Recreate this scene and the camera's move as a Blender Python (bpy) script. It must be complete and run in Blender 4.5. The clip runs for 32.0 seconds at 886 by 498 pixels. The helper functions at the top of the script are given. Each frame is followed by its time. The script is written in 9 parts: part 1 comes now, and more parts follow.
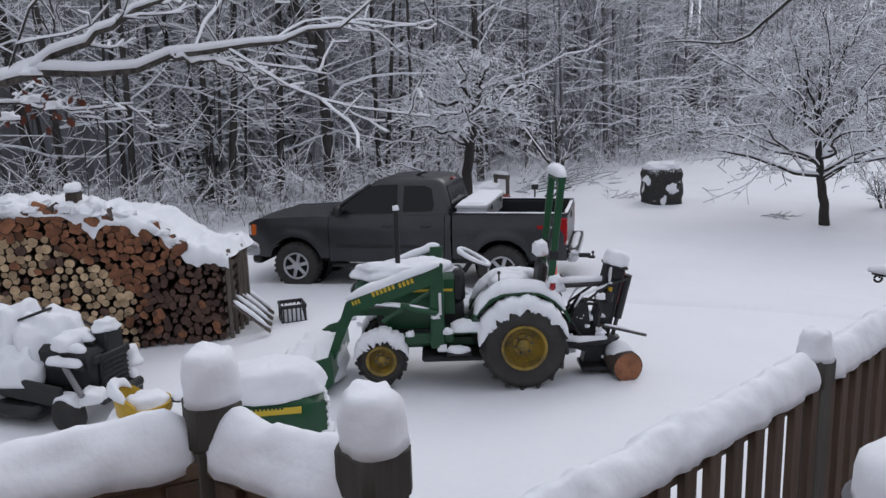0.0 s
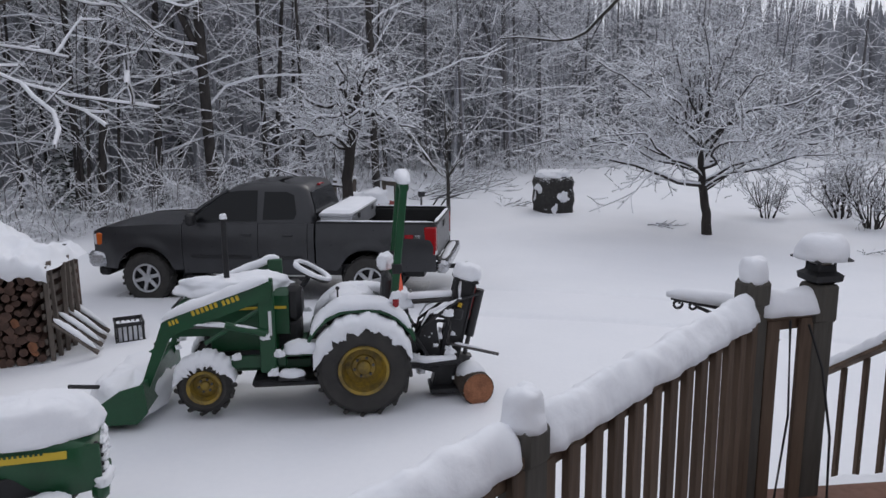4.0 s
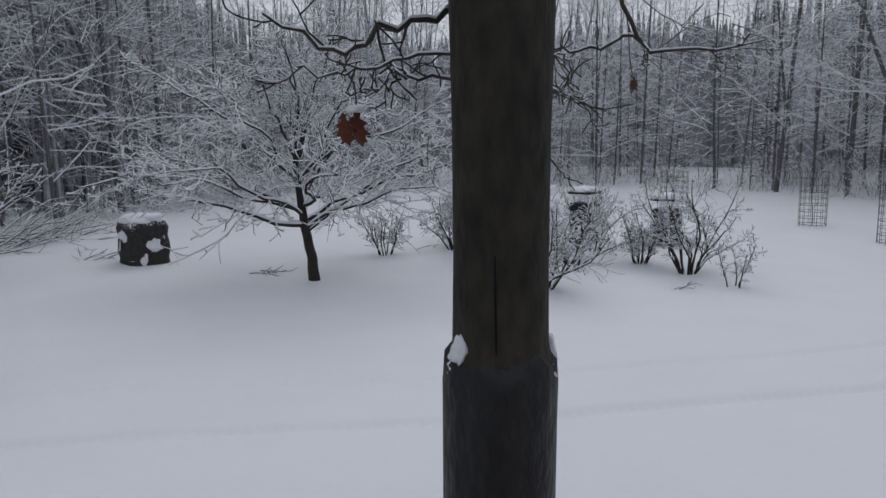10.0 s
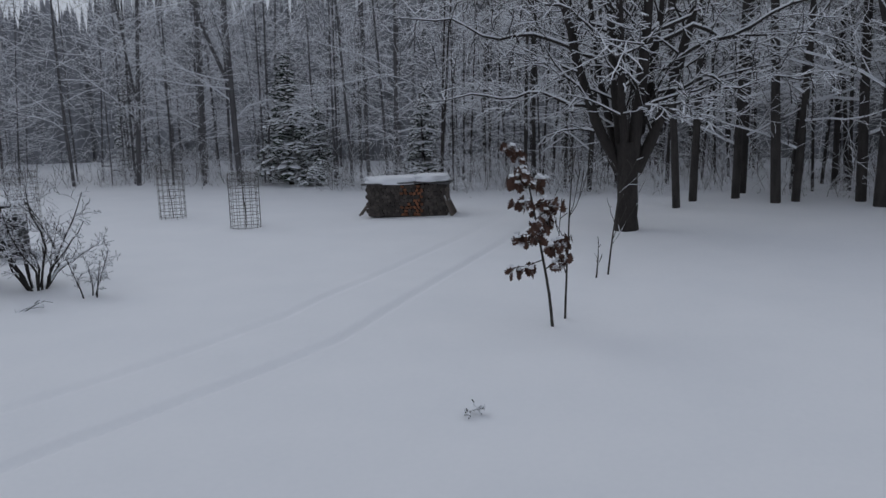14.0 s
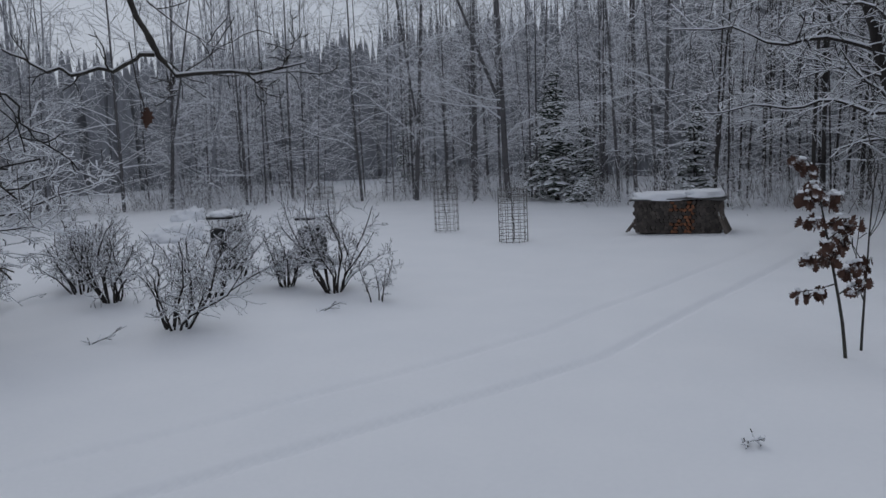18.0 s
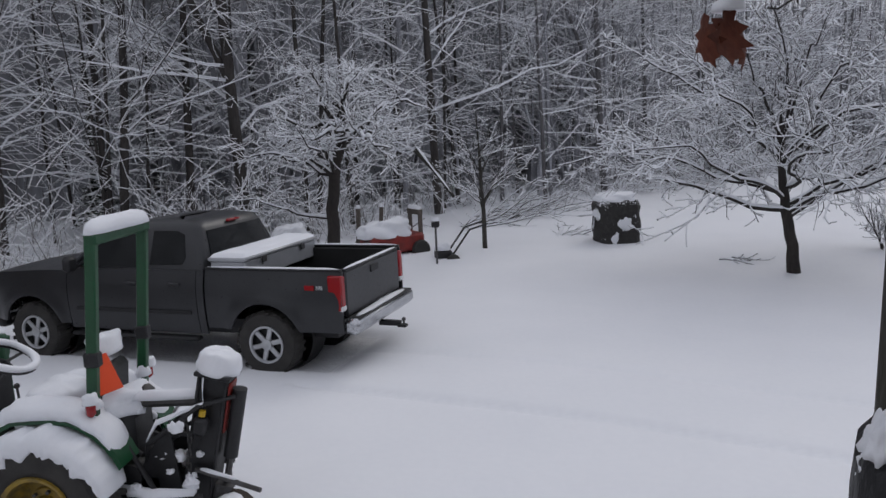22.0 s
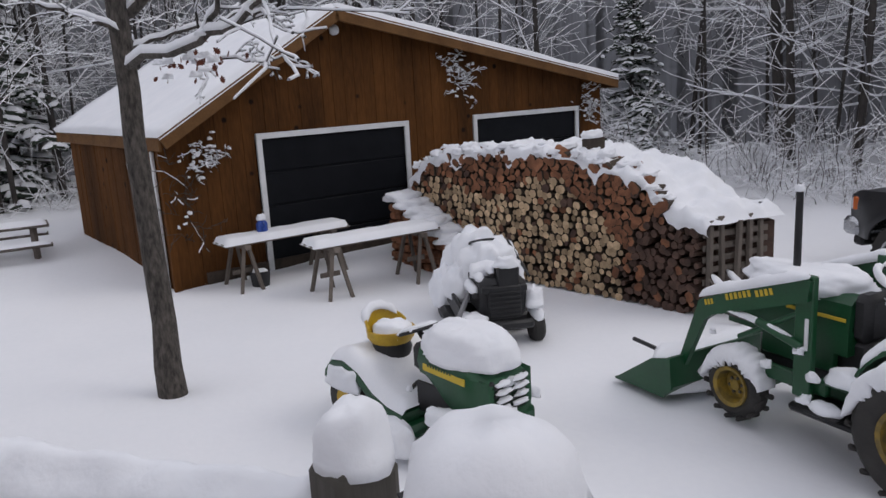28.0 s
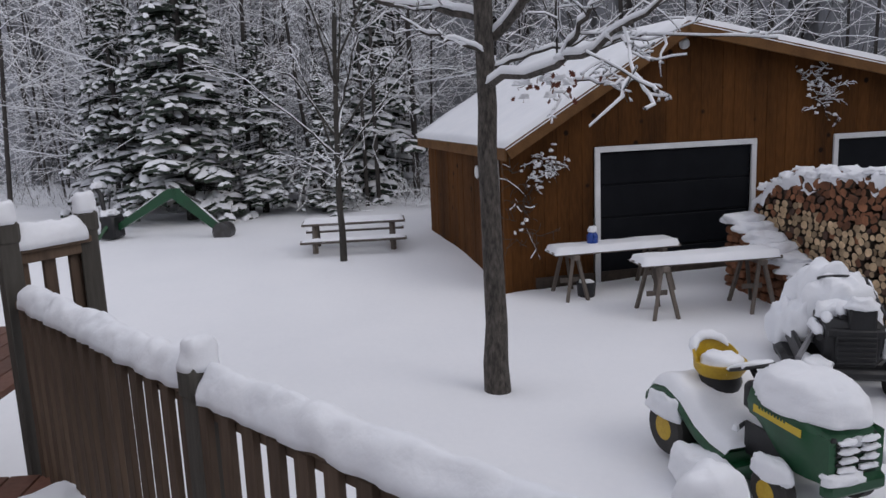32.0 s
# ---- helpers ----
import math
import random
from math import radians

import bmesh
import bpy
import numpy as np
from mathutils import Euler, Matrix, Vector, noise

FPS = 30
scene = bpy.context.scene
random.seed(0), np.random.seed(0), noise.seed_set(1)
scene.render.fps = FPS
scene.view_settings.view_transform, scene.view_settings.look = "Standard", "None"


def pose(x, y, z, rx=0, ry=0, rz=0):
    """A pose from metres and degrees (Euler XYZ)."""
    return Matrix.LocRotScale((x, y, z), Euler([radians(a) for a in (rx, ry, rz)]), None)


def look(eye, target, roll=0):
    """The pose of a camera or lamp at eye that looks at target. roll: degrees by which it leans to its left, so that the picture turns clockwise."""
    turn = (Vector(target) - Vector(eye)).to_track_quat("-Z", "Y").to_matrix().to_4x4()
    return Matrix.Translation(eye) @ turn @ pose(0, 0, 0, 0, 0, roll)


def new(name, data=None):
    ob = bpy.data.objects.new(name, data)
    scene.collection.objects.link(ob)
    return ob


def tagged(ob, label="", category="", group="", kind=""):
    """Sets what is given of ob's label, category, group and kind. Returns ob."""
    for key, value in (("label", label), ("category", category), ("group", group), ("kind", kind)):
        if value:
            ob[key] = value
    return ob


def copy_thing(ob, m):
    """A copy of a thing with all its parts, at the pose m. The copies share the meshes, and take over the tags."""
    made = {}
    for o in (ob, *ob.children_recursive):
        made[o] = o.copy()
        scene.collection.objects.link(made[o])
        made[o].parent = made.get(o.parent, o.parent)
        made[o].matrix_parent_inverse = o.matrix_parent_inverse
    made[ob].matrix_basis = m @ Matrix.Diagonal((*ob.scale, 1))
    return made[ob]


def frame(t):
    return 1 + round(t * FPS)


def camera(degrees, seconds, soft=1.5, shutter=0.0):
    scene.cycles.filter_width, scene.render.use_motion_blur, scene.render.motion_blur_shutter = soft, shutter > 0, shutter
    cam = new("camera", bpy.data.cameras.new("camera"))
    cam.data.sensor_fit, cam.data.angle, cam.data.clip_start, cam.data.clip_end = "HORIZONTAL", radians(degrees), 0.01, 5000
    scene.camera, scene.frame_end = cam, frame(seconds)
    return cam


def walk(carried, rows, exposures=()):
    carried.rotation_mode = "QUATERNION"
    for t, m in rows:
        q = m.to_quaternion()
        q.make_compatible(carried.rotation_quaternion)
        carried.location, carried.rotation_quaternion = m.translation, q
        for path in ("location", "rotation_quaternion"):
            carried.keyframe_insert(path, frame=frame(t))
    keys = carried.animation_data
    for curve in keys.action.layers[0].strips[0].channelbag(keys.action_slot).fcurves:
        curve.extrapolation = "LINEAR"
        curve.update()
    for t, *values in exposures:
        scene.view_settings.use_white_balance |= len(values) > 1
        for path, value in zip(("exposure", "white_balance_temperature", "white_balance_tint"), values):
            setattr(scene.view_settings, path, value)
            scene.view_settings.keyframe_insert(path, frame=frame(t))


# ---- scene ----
cam = camera(60.15, 32.0, soft=1.5)
PATH = [
    (0.0, 0.001, 0.001, 3.060, -0.20, -11.25, 1.67),
    (0.5, 0.120, 0.155, 3.052, -0.79, -11.28, 1.65),
    (1.0, 0.172, 0.349, 3.043, -1.11, -10.83, 2.30),
    (1.5, 0.321, 0.474, 3.043, 4.25, -10.94, 2.07),
    (2.0, 0.366, 0.500, 3.032, 5.88, -10.78, 1.52),
    (2.5, 0.335, 0.553, 3.052, 3.86, -10.51, 1.30),
    (3.0, 0.427, 0.587, 3.050, -1.49, -11.02, 1.20),
    (3.5, 0.639, 0.610, 3.022, -4.96, -11.62, 0.71),
    (5.5, 1.273, 1.156, 2.838, -9.95, -6.68, -0.05),
    (6.0, 1.522, 1.488, 2.830, -15.66, -7.17, -1.08),
    (6.5, 1.841, 1.661, 2.825, -14.38, -7.51, -0.18),
    (7.0, 2.084, 1.835, 2.828, -14.21, -9.67, 0.26),
    (7.5, 2.297, 2.096, 2.849, -17.73, -8.84, 0.63),
    (8.0, 2.527, 2.276, 2.849, -18.79, -8.52, 0.56),
    (8.5, 2.810, 2.426, 2.871, -18.55, -8.43, 0.04),
    (9.0, 3.007, 2.663, 2.871, -25.49, -8.29, 1.85),
    (9.5, 3.209, 2.773, 2.877, -28.86, -8.59, 1.78),
    (10.0, 3.466, 2.797, 2.893, -30.05, -8.79, 0.71),
    (10.5, 3.671, 2.874, 2.881, -38.37, -9.40, 0.12),
    (11.0, 3.861, 3.008, 2.889, -45.99, -9.70, 0.94),
    (11.5, 4.071, 3.036, 2.893, -49.74, -10.53, 0.82),
    (12.0, 4.277, 2.961, 2.909, -49.98, -10.53, 0.74),
    (12.5, 4.411, 2.959, 2.931, -55.93, -10.61, 1.54),
    (13.0, 4.483, 2.989, 2.942, -62.26, -10.23, 1.31),
    (13.5, 4.466, 2.958, 2.954, -68.80, -10.58, 1.33),
    (14.0, 4.490, 2.939, 2.957, -74.61, -10.19, 1.21),
    (14.5, 4.477, 2.921, 2.970, -78.47, -9.84, 1.06),
    (16.5, 4.485, 2.868, 2.989, -89.38, -9.50, 0.73),
    (17.0, 4.469, 2.910, 2.978, -81.00, -8.92, 1.41),
    (17.5, 4.428, 2.959, 2.967, -66.83, -8.35, 2.29),
    (18.0, 4.328, 2.990, 2.972, -55.20, -8.36, 2.68),
    (18.5, 4.283, 3.008, 2.967, -47.94, -8.69, 2.54),
    (19.0, 4.257, 3.040, 2.967, -42.06, -8.82, 1.97),
    (19.5, 4.214, 3.089, 2.960, -34.01, -9.77, 1.21),
    (20.0, 4.090, 3.130, 2.954, -27.69, -10.26, 1.15),
    (20.5, 3.947, 3.192, 2.954, -20.08, -9.97, 2.04),
    (21.0, 3.887, 3.188, 2.910, -12.97, -9.74, 1.76),
    (21.5, 3.904, 3.274, 2.831, -1.11, -9.13, 2.13),
    (22.0, 3.921, 3.345, 2.786, 5.26, -9.10, 2.52),
    (22.5, 3.900, 3.374, 2.787, 9.78, -9.49, 3.01),
    (23.0, 3.869, 3.352, 2.824, 13.63, -10.08, 2.70),
    (23.5, 3.831, 3.317, 2.872, 19.20, -10.93, 2.60),
    (24.0, 3.858, 3.257, 2.864, 22.79, -11.59, 2.70),
    (24.5, 3.894, 3.210, 2.873, 28.75, -12.06, 3.11),
    (25.0, 3.826, 3.205, 2.888, 33.60, -12.58, 3.54),
    (25.5, 3.701, 3.183, 2.875, 39.44, -12.43, 4.14),
    (26.0, 3.589, 3.135, 2.862, 44.35, -12.72, 3.95),
    (26.5, 3.516, 3.074, 2.862, 48.99, -12.95, 3.62),
    (28.5, 3.374, 3.124, 2.800, 65.39, -11.61, 2.85),
    (29.0, 3.411, 3.098, 2.839, 68.29, -11.38, 2.51),
    (29.5, 3.402, 3.075, 2.862, 72.93, -11.30, 2.67),
    (30.0, 3.425, 3.054, 2.882, 76.67, -11.06, 2.60),
    (30.5, 3.434, 3.017, 2.907, 80.65, -10.87, 2.49),
    (31.0, 3.438, 3.013, 2.910, 83.24, -10.56, 2.38),
    (31.5, 3.428, 3.015, 2.913, 85.15, -10.37, 2.33),
    (32.0, 3.435, 3.015, 2.914, 86.62, -10.27, 2.39),
]
EXPOSURES = [(0.0, 0.12, 6500.0, 10.0), (2.0, -0.05, 6500.0, 10.0), (3.0, -0.02, 6520.0, 10.0), (6.0, 0.03, 6600.0, 10.0), (8.0, -0.16, 6550.0, 10.5), (10.0, -0.42, 6500.0, 8.5), (12.0, -0.43, 6400.0, 7.0),
             (13.0, -0.6, 6300.0, 6.5), (14.0, -0.66, 6250.0, 6.5), (18.0, -0.68, 6250.0, 6.5), (20.0, -0.52, 6400.0, 8.0), (21.0, -0.37, 6500.0, 8.5), (22.0, -0.22, 6600.0, 10.0), (24.0, -0.18, 6680.0, 10.0),
             (26.0, 0.11, 6800.0, 10.5), (29.0, 0.03, 6700.0, 11.5), (32.0, -0.08, 6650.0, 11.5)]
walk(cam, [(t, pose(x, y, z, 90 + pitch, roll, yaw)) for t, x, y, z, yaw, pitch, roll in PATH], EXPOSURES)

# ---- light: a snowing, overcast sky ----
world = bpy.data.worlds.new("overcast")
scene.world = world
world.use_nodes = True
wn, wl = world.node_tree.nodes, world.node_tree.links
sky = wn.new("ShaderNodeTexSky")
sky.sky_type, sky.sun_disc = "NISHITA", False
sky.sun_elevation, sky.sun_rotation = radians(42), radians(32)
cloud = wn.new("ShaderNodeMixRGB")
cloud.inputs["Fac"].default_value = 0.9
cloud.inputs["Color2"].default_value = (8.4, 8.65, 9.75, 1)
wl.new(sky.outputs["Color"], cloud.inputs["Color1"])
wl.new(cloud.outputs["Color"], wn["Background"].inputs["Color"])
wn["Background"].inputs["Strength"].default_value = 0.088
sun = new("sun", bpy.data.lights.new("sun", "SUN"))
sun.data.energy, sun.data.angle, sun.data.color = 0.5, radians(30), (1.0, 0.97, 0.93)
sun.matrix_world = look((0, 0, 17), (-10, -16, 0))

# ---- materials ----
def material(name, base, second=None, rough=0.7, metal=0.0, scale=8.0, fine=60.0, bump=0.15, detail=0.5, stretch=(1, 1, 1), rand=0.0,
             snow=0.0, edge=0.25, spec=0.4, coords="Object"):
    """Two colours mixed by coarse and fine noise, with relief; rand: variation from piece to piece; snow: share of powder on upward faces."""
    m = bpy.data.materials.new(name)
    m.use_nodes = True
    n, l = m.node_tree.nodes, m.node_tree.links
    b = n["Principled BSDF"]
    b.inputs["Metallic"].default_value, b.inputs["Specular IOR Level"].default_value = metal, spec
    tc, mp = n.new("ShaderNodeTexCoord"), n.new("ShaderNodeMapping")
    mp.inputs["Scale"].default_value = stretch
    l.new(tc.outputs[coords], mp.inputs["Vector"])
    big, small = n.new("ShaderNodeTexNoise"), n.new("ShaderNodeTexNoise")
    for t, s in ((big, scale), (small, fine)):
        t.inputs["Scale"].default_value, t.inputs["Detail"].default_value = s, 5
        l.new(mp.outputs[0], t.inputs["Vector"])
    add = n.new("ShaderNodeMath")
    add.operation = "MULTIPLY_ADD"
    l.new(small.outputs["Fac"], add.inputs[0])
    add.inputs[1].default_value = detail
    l.new(big.outputs["Fac"], add.inputs[2])
    ramp = n.new("ShaderNodeMapRange")
    ramp.inputs["From Min"].default_value, ramp.inputs["From Max"].default_value = 0.32 + detail * 0.35, 0.68 + detail * 0.65
    l.new(add.outputs[0], ramp.inputs["Value"])
    mix = n.new("ShaderNodeMixRGB")
    second = second or tuple(c * 0.65 for c in base)
    mix.inputs["Color1"].default_value, mix.inputs["Color2"].default_value = (*base, 1), (*second, 1)
    l.new(ramp.outputs[0], mix.inputs["Fac"])
    colour = mix.outputs["Color"]
    if rand:
        info, hs, mr = n.new("ShaderNodeObjectInfo"), n.new("ShaderNodeHueSaturation"), n.new("ShaderNodeMapRange")
        mr.inputs["To Min"].default_value, mr.inputs["To Max"].default_value = 1 - rand, 1 + rand
        l.new(info.outputs["Random"], mr.inputs["Value"])
        l.new(mr.outputs[0], hs.inputs["Value"])
        l.new(colour, hs.inputs["Color"])
        colour = hs.outputs["Color"]
    rr = n.new("ShaderNodeMapRange")
    rr.inputs["To Min"].default_value, rr.inputs["To Max"].default_value = max(rough - 0.12, 0.02), min(rough + 0.12, 1)
    l.new(small.outputs["Fac"], rr.inputs["Value"])
    rough_out = rr.outputs[0]
    if snow:
        geo, sep = n.new("ShaderNodeNewGeometry"), n.new("ShaderNodeSeparateXYZ")
        l.new(geo.outputs["Normal"], sep.inputs[0])
        wob, cut = n.new("ShaderNodeMath"), n.new("ShaderNodeMapRange")
        wob.operation = "MULTIPLY_ADD"
        l.new(small.outputs["Fac"], wob.inputs[0])
        wob.inputs[1].default_value = 0.9
        l.new(sep.outputs["Z"], wob.inputs[2])
        cut.inputs["From Min"].default_value, cut.inputs["From Max"].default_value = 1.35 - snow, 1.35 - snow + edge
        l.new(wob.outputs[0], cut.inputs["Value"])
        mx = n.new("ShaderNodeMixRGB")
        mx.inputs["Color2"].default_value = (0.84, 0.85, 0.88, 1)
        l.new(cut.outputs[0], mx.inputs["Fac"])
        l.new(colour, mx.inputs["Color1"])
        colour = mx.outputs["Color"]
    l.new(colour, b.inputs["Base Color"])
    l.new(rough_out, b.inputs["Roughness"])
    if bump:
        bp = n.new("ShaderNodeBump")
        bp.inputs["Strength"].default_value, bp.inputs["Distance"].default_value = bump, 0.02
        l.new(add.outputs[0], bp.inputs["Height"])
        l.new(bp.outputs[0], b.inputs["Normal"])
    return m


def glowing(name, base, rough=0.3, emit=0.0, trans=0.0, metal=0.0):
    m = bpy.data.materials.new(name)
    m.use_nodes = True
    b = m.node_tree.nodes["Principled BSDF"]
    b.inputs["Base Color"].default_value = (*base, 1)
    b.inputs["Roughness"].default_value, b.inputs["Transmission Weight"].default_value = rough, trans
    b.inputs["Metallic"].default_value = metal
    return m


SNOW = material("snow", (0.86, 0.87, 0.90), (0.80, 0.82, 0.86), 0.75, scale=3, fine=45, bump=0.25, detail=0.4, spec=0.25)
GROUND = material("snow_ground", (0.86, 0.87, 0.90), (0.82, 0.835, 0.87), 0.8, scale=0.7, fine=14, bump=0.18, detail=0.5, spec=0.2)
BARK = material("bark", (0.07, 0.062, 0.057), (0.03, 0.027, 0.026), 0.9, scale=6, fine=40, bump=0.6, stretch=(1, 1, 0.3), snow=0.5, edge=0.5)
BARK_NEAR = material("smooth_bark", (0.06, 0.054, 0.046), (0.028, 0.026, 0.024), 0.85, scale=5, fine=38, bump=0.5, stretch=(1, 1, 0.35))
# lighter bark and twigs with the haze of distance mixed into the colour
HAZEBARK = material("haze_tinted_bark", (0.15, 0.145, 0.15), (0.085, 0.082, 0.085), 0.95, scale=6, fine=40, bump=0.2, stretch=(1, 1, 0.3), snow=0.5, edge=0.5)
HAZETWIG = material("haze_tinted_twigs", (0.17, 0.165, 0.17), (0.11, 0.105, 0.11), 0.95, scale=9, fine=50, bump=0.0, snow=1.12, edge=0.25)
TWIG = material("snowy_twigs", (0.085, 0.075, 0.07), (0.05, 0.045, 0.043), 0.9, scale=9, fine=50, bump=0.0, snow=1.12, edge=0.25)
BRUSH = material("snowy_brush", (0.10, 0.085, 0.078), (0.06, 0.052, 0.05), 0.9, scale=9, fine=50, bump=0.0, snow=0.88, edge=0.3)
YARDBARK = material("grey_bark", (0.12, 0.105, 0.092), (0.018, 0.016, 0.014), 0.9, scale=22, fine=55, bump=1.0, stretch=(1, 1, 0.35))
# pale blue-grey stands in for the haze over the far trees
FAR = material("haze_pale_woods", (0.33, 0.335, 0.36), (0.2, 0.2, 0.22), 0.95, scale=3, fine=25, bump=0.0, snow=0.9, edge=0.6)
NEEDLE = material("snowy_needles", (0.04, 0.055, 0.04), (0.02, 0.03, 0.022), 0.8, scale=6, fine=26, bump=0.2, snow=0.72, edge=0.3)
DECKWOOD = material("weathered_wood", (0.15, 0.1, 0.066), (0.072, 0.048, 0.034), 0.8, scale=5, fine=45, bump=0.35, stretch=(1, 1, 0.12), rand=0.15)
POSTWOOD = material("green_treated_wood", (0.078, 0.071, 0.06), (0.042, 0.038, 0.033), 0.75, scale=6, fine=50, bump=0.35, stretch=(1, 1, 0.12))
def knotty(m, size, dark):
    """Dark round knots strewn over boards."""
    n, l = m.node_tree.nodes, m.node_tree.links
    tc, cell, cut, mx = n.new("ShaderNodeTexCoord"), n.new("ShaderNodeTexVoronoi"), n.new("ShaderNodeMapRange"), n.new("ShaderNodeMixRGB")
    cell.inputs["Scale"].default_value = size
    cut.inputs["From Min"].default_value, cut.inputs["From Max"].default_value = 0.14, 0.08
    b = n["Principled BSDF"]
    l.new(tc.outputs["Object"], cell.inputs["Vector"])
    l.new(cell.outputs["Distance"], cut.inputs["Value"])
    l.new(cut.outputs[0], mx.inputs["Fac"])
    l.new(b.inputs["Base Color"].links[0].from_socket, mx.inputs["Color1"])
    mx.inputs["Color2"].default_value = (*dark, 1)
    l.new(mx.outputs["Color"], b.inputs["Base Color"])
    return m


SIDING = knotty(material("stained_siding", (0.125, 0.05, 0.014), (0.04, 0.017, 0.006), 0.8, scale=1.6, fine=30, bump=0.3, stretch=(1, 1, 0.16), rand=0.06, spec=0.1), 2.4, (0.014, 0.008, 0.005))
FASCIA = material("pine_fascia", (0.17, 0.088, 0.036), (0.10, 0.05, 0.022), 0.6, scale=3, fine=40, bump=0.2, spec=0.1)
WHITE = material("white_trim", (0.72, 0.73, 0.74), (0.58, 0.59, 0.6), 0.5, scale=3, fine=30, bump=0.08)
BLACK = material("black_plastic", (0.022, 0.022, 0.024), (0.012, 0.012, 0.013), 0.5, scale=6, fine=60, bump=0.1)
RUBBER = material("tyre_rubber", (0.028, 0.027, 0.026), (0.05, 0.047, 0.044), 0.8, scale=7, fine=60, bump=0.25)
GREEN = material("green_paint", (0.007, 0.074, 0.026), (0.006, 0.05, 0.019), 0.38, scale=3, fine=40, bump=0.04, spec=0.5)
YELLOW = material("yellow_paint", (0.55, 0.36, 0.02), (0.40, 0.24, 0.015), 0.45, scale=5, fine=40, bump=0.05)
RIM = material("dirty_yellow_rim", (0.38, 0.25, 0.03), (0.09, 0.07, 0.035), 0.5, scale=6, fine=30, bump=0.1)
TRUCKGREY = material("grey_truck_paint", (0.042, 0.043, 0.047), (0.03, 0.031, 0.034), 0.32, metal=0.25, scale=2, fine=30, bump=0.03, spec=0.5)
CHROME = material("dull_chrome", (0.55, 0.56, 0.58), (0.4, 0.41, 0.43), 0.25, metal=0.9, scale=5, fine=40, bump=0.03)
STEEL = material("rough_steel", (0.12, 0.12, 0.125), (0.06, 0.055, 0.05), 0.5, metal=0.6, scale=6, fine=50, bump=0.1)
ALLOY = material("alloy_wheel", (0.58, 0.59, 0.61), (0.44, 0.45, 0.47), 0.4, metal=0.5, scale=5, fine=40, bump=0.03)
GLASS = glowing("dark_glass", (0.006, 0.007, 0.008), 0.06)
GLASS.node_tree.nodes["Principled BSDF"].inputs["Specular IOR Level"].default_value = 0.24
TAILRED = glowing("red_lens", (0.3, 0.008, 0.012), 0.18)
ORANGE = glowing("orange_sign", (0.9, 0.09, 0.02), 0.5)
AMBER = glowing("amber_lens", (0.55, 0.12, 0.02), 0.2)
LAMP = glowing("headlight_lens", (0.55, 0.57, 0.6), 0.12)
LOGEND = material("log_end", (0.54, 0.40, 0.25), (0.27, 0.185, 0.11), 0.85, scale=9, fine=50, bump=0.2, rand=0.42)
SPLIT = material("split_wood", (0.27, 0.115, 0.058), (0.11, 0.046, 0.025), 0.85, scale=7, fine=50, bump=0.3, rand=0.35)
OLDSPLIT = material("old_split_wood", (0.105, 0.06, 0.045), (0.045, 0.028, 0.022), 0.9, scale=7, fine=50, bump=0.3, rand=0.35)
LOGBARK = material("log_bark", (0.075, 0.055, 0.042), (0.035, 0.028, 0.022), 0.95, scale=7, fine=50, bump=0.5)
PALLET = material("grey_boards", (0.16, 0.135, 0.115), (0.09, 0.075, 0.065), 0.85, scale=4, fine=40, bump=0.3, stretch=(1, 1, 0.2), rand=0.2)
DOORDARK = material("dark_door", (0.012, 0.013, 0.016), (0.008, 0.009, 0.011), 0.35, scale=3, fine=30, bump=0.05, spec=0.08)
BLUE = glowing("blue_plastic", (0.015, 0.06, 0.30), 0.35)
REDPAINT = material("faded_red_paint", (0.28, 0.03, 0.025), (0.16, 0.03, 0.025), 0.5, scale=5, fine=40, bump=0.1)
LEAF = material("dead_leaf", (0.15, 0.036, 0.015), (0.075, 0.02, 0.01), 0.7, scale=20, fine=90, bump=0.2)
BROWNLEAF = material("brown_leaf", (0.09, 0.045, 0.03), (0.06, 0.03, 0.022), 0.8, scale=15, fine=80, bump=0.2, snow=0.45)
WIRE = material("wire", (0.20, 0.195, 0.19), (0.12, 0.11, 0.1), 0.6, metal=0.2, scale=9, fine=60, bump=0.0)
DECKFLOOR = material("red_brown_deck", (0.16, 0.07, 0.045), (0.1, 0.045, 0.03), 0.7, scale=3, fine=30, bump=0.2, rand=0.15)
GREYBIN = material("grey_bin", (0.20, 0.20, 0.21), (0.14, 0.14, 0.15), 0.5, scale=4, fine=40, bump=0.08)
TOOLBOX = material("tool_box", (0.42, 0.43, 0.45), (0.33, 0.34, 0.36), 0.4, metal=0.3, scale=3, fine=40, bump=0.05)
LINER = material("bed_liner", (0.015, 0.015, 0.016), (0.01, 0.01, 0.01), 0.7, scale=6, fine=60, bump=0.1)
LETTER = glowing("yellow_lettering", (0.6, 0.42, 0.03), 0.5)
GRAVEL = material("bare_gravel", (0.085, 0.08, 0.077), (0.03, 0.028, 0.027), 0.9, scale=9, fine=70, bump=0.5, snow=0.32, edge=0.5)
DARKBARK = material("dark_bark", (0.045, 0.038, 0.034), (0.02, 0.017, 0.016), 0.9, scale=7, fine=40, bump=0.8, stretch=(1, 1, 0.3))
STONE = material("dark_stone", (0.05, 0.048, 0.046), (0.028, 0.027, 0.026), 0.9, scale=12, fine=26, bump=0.6, snow=0.68, edge=0.12)

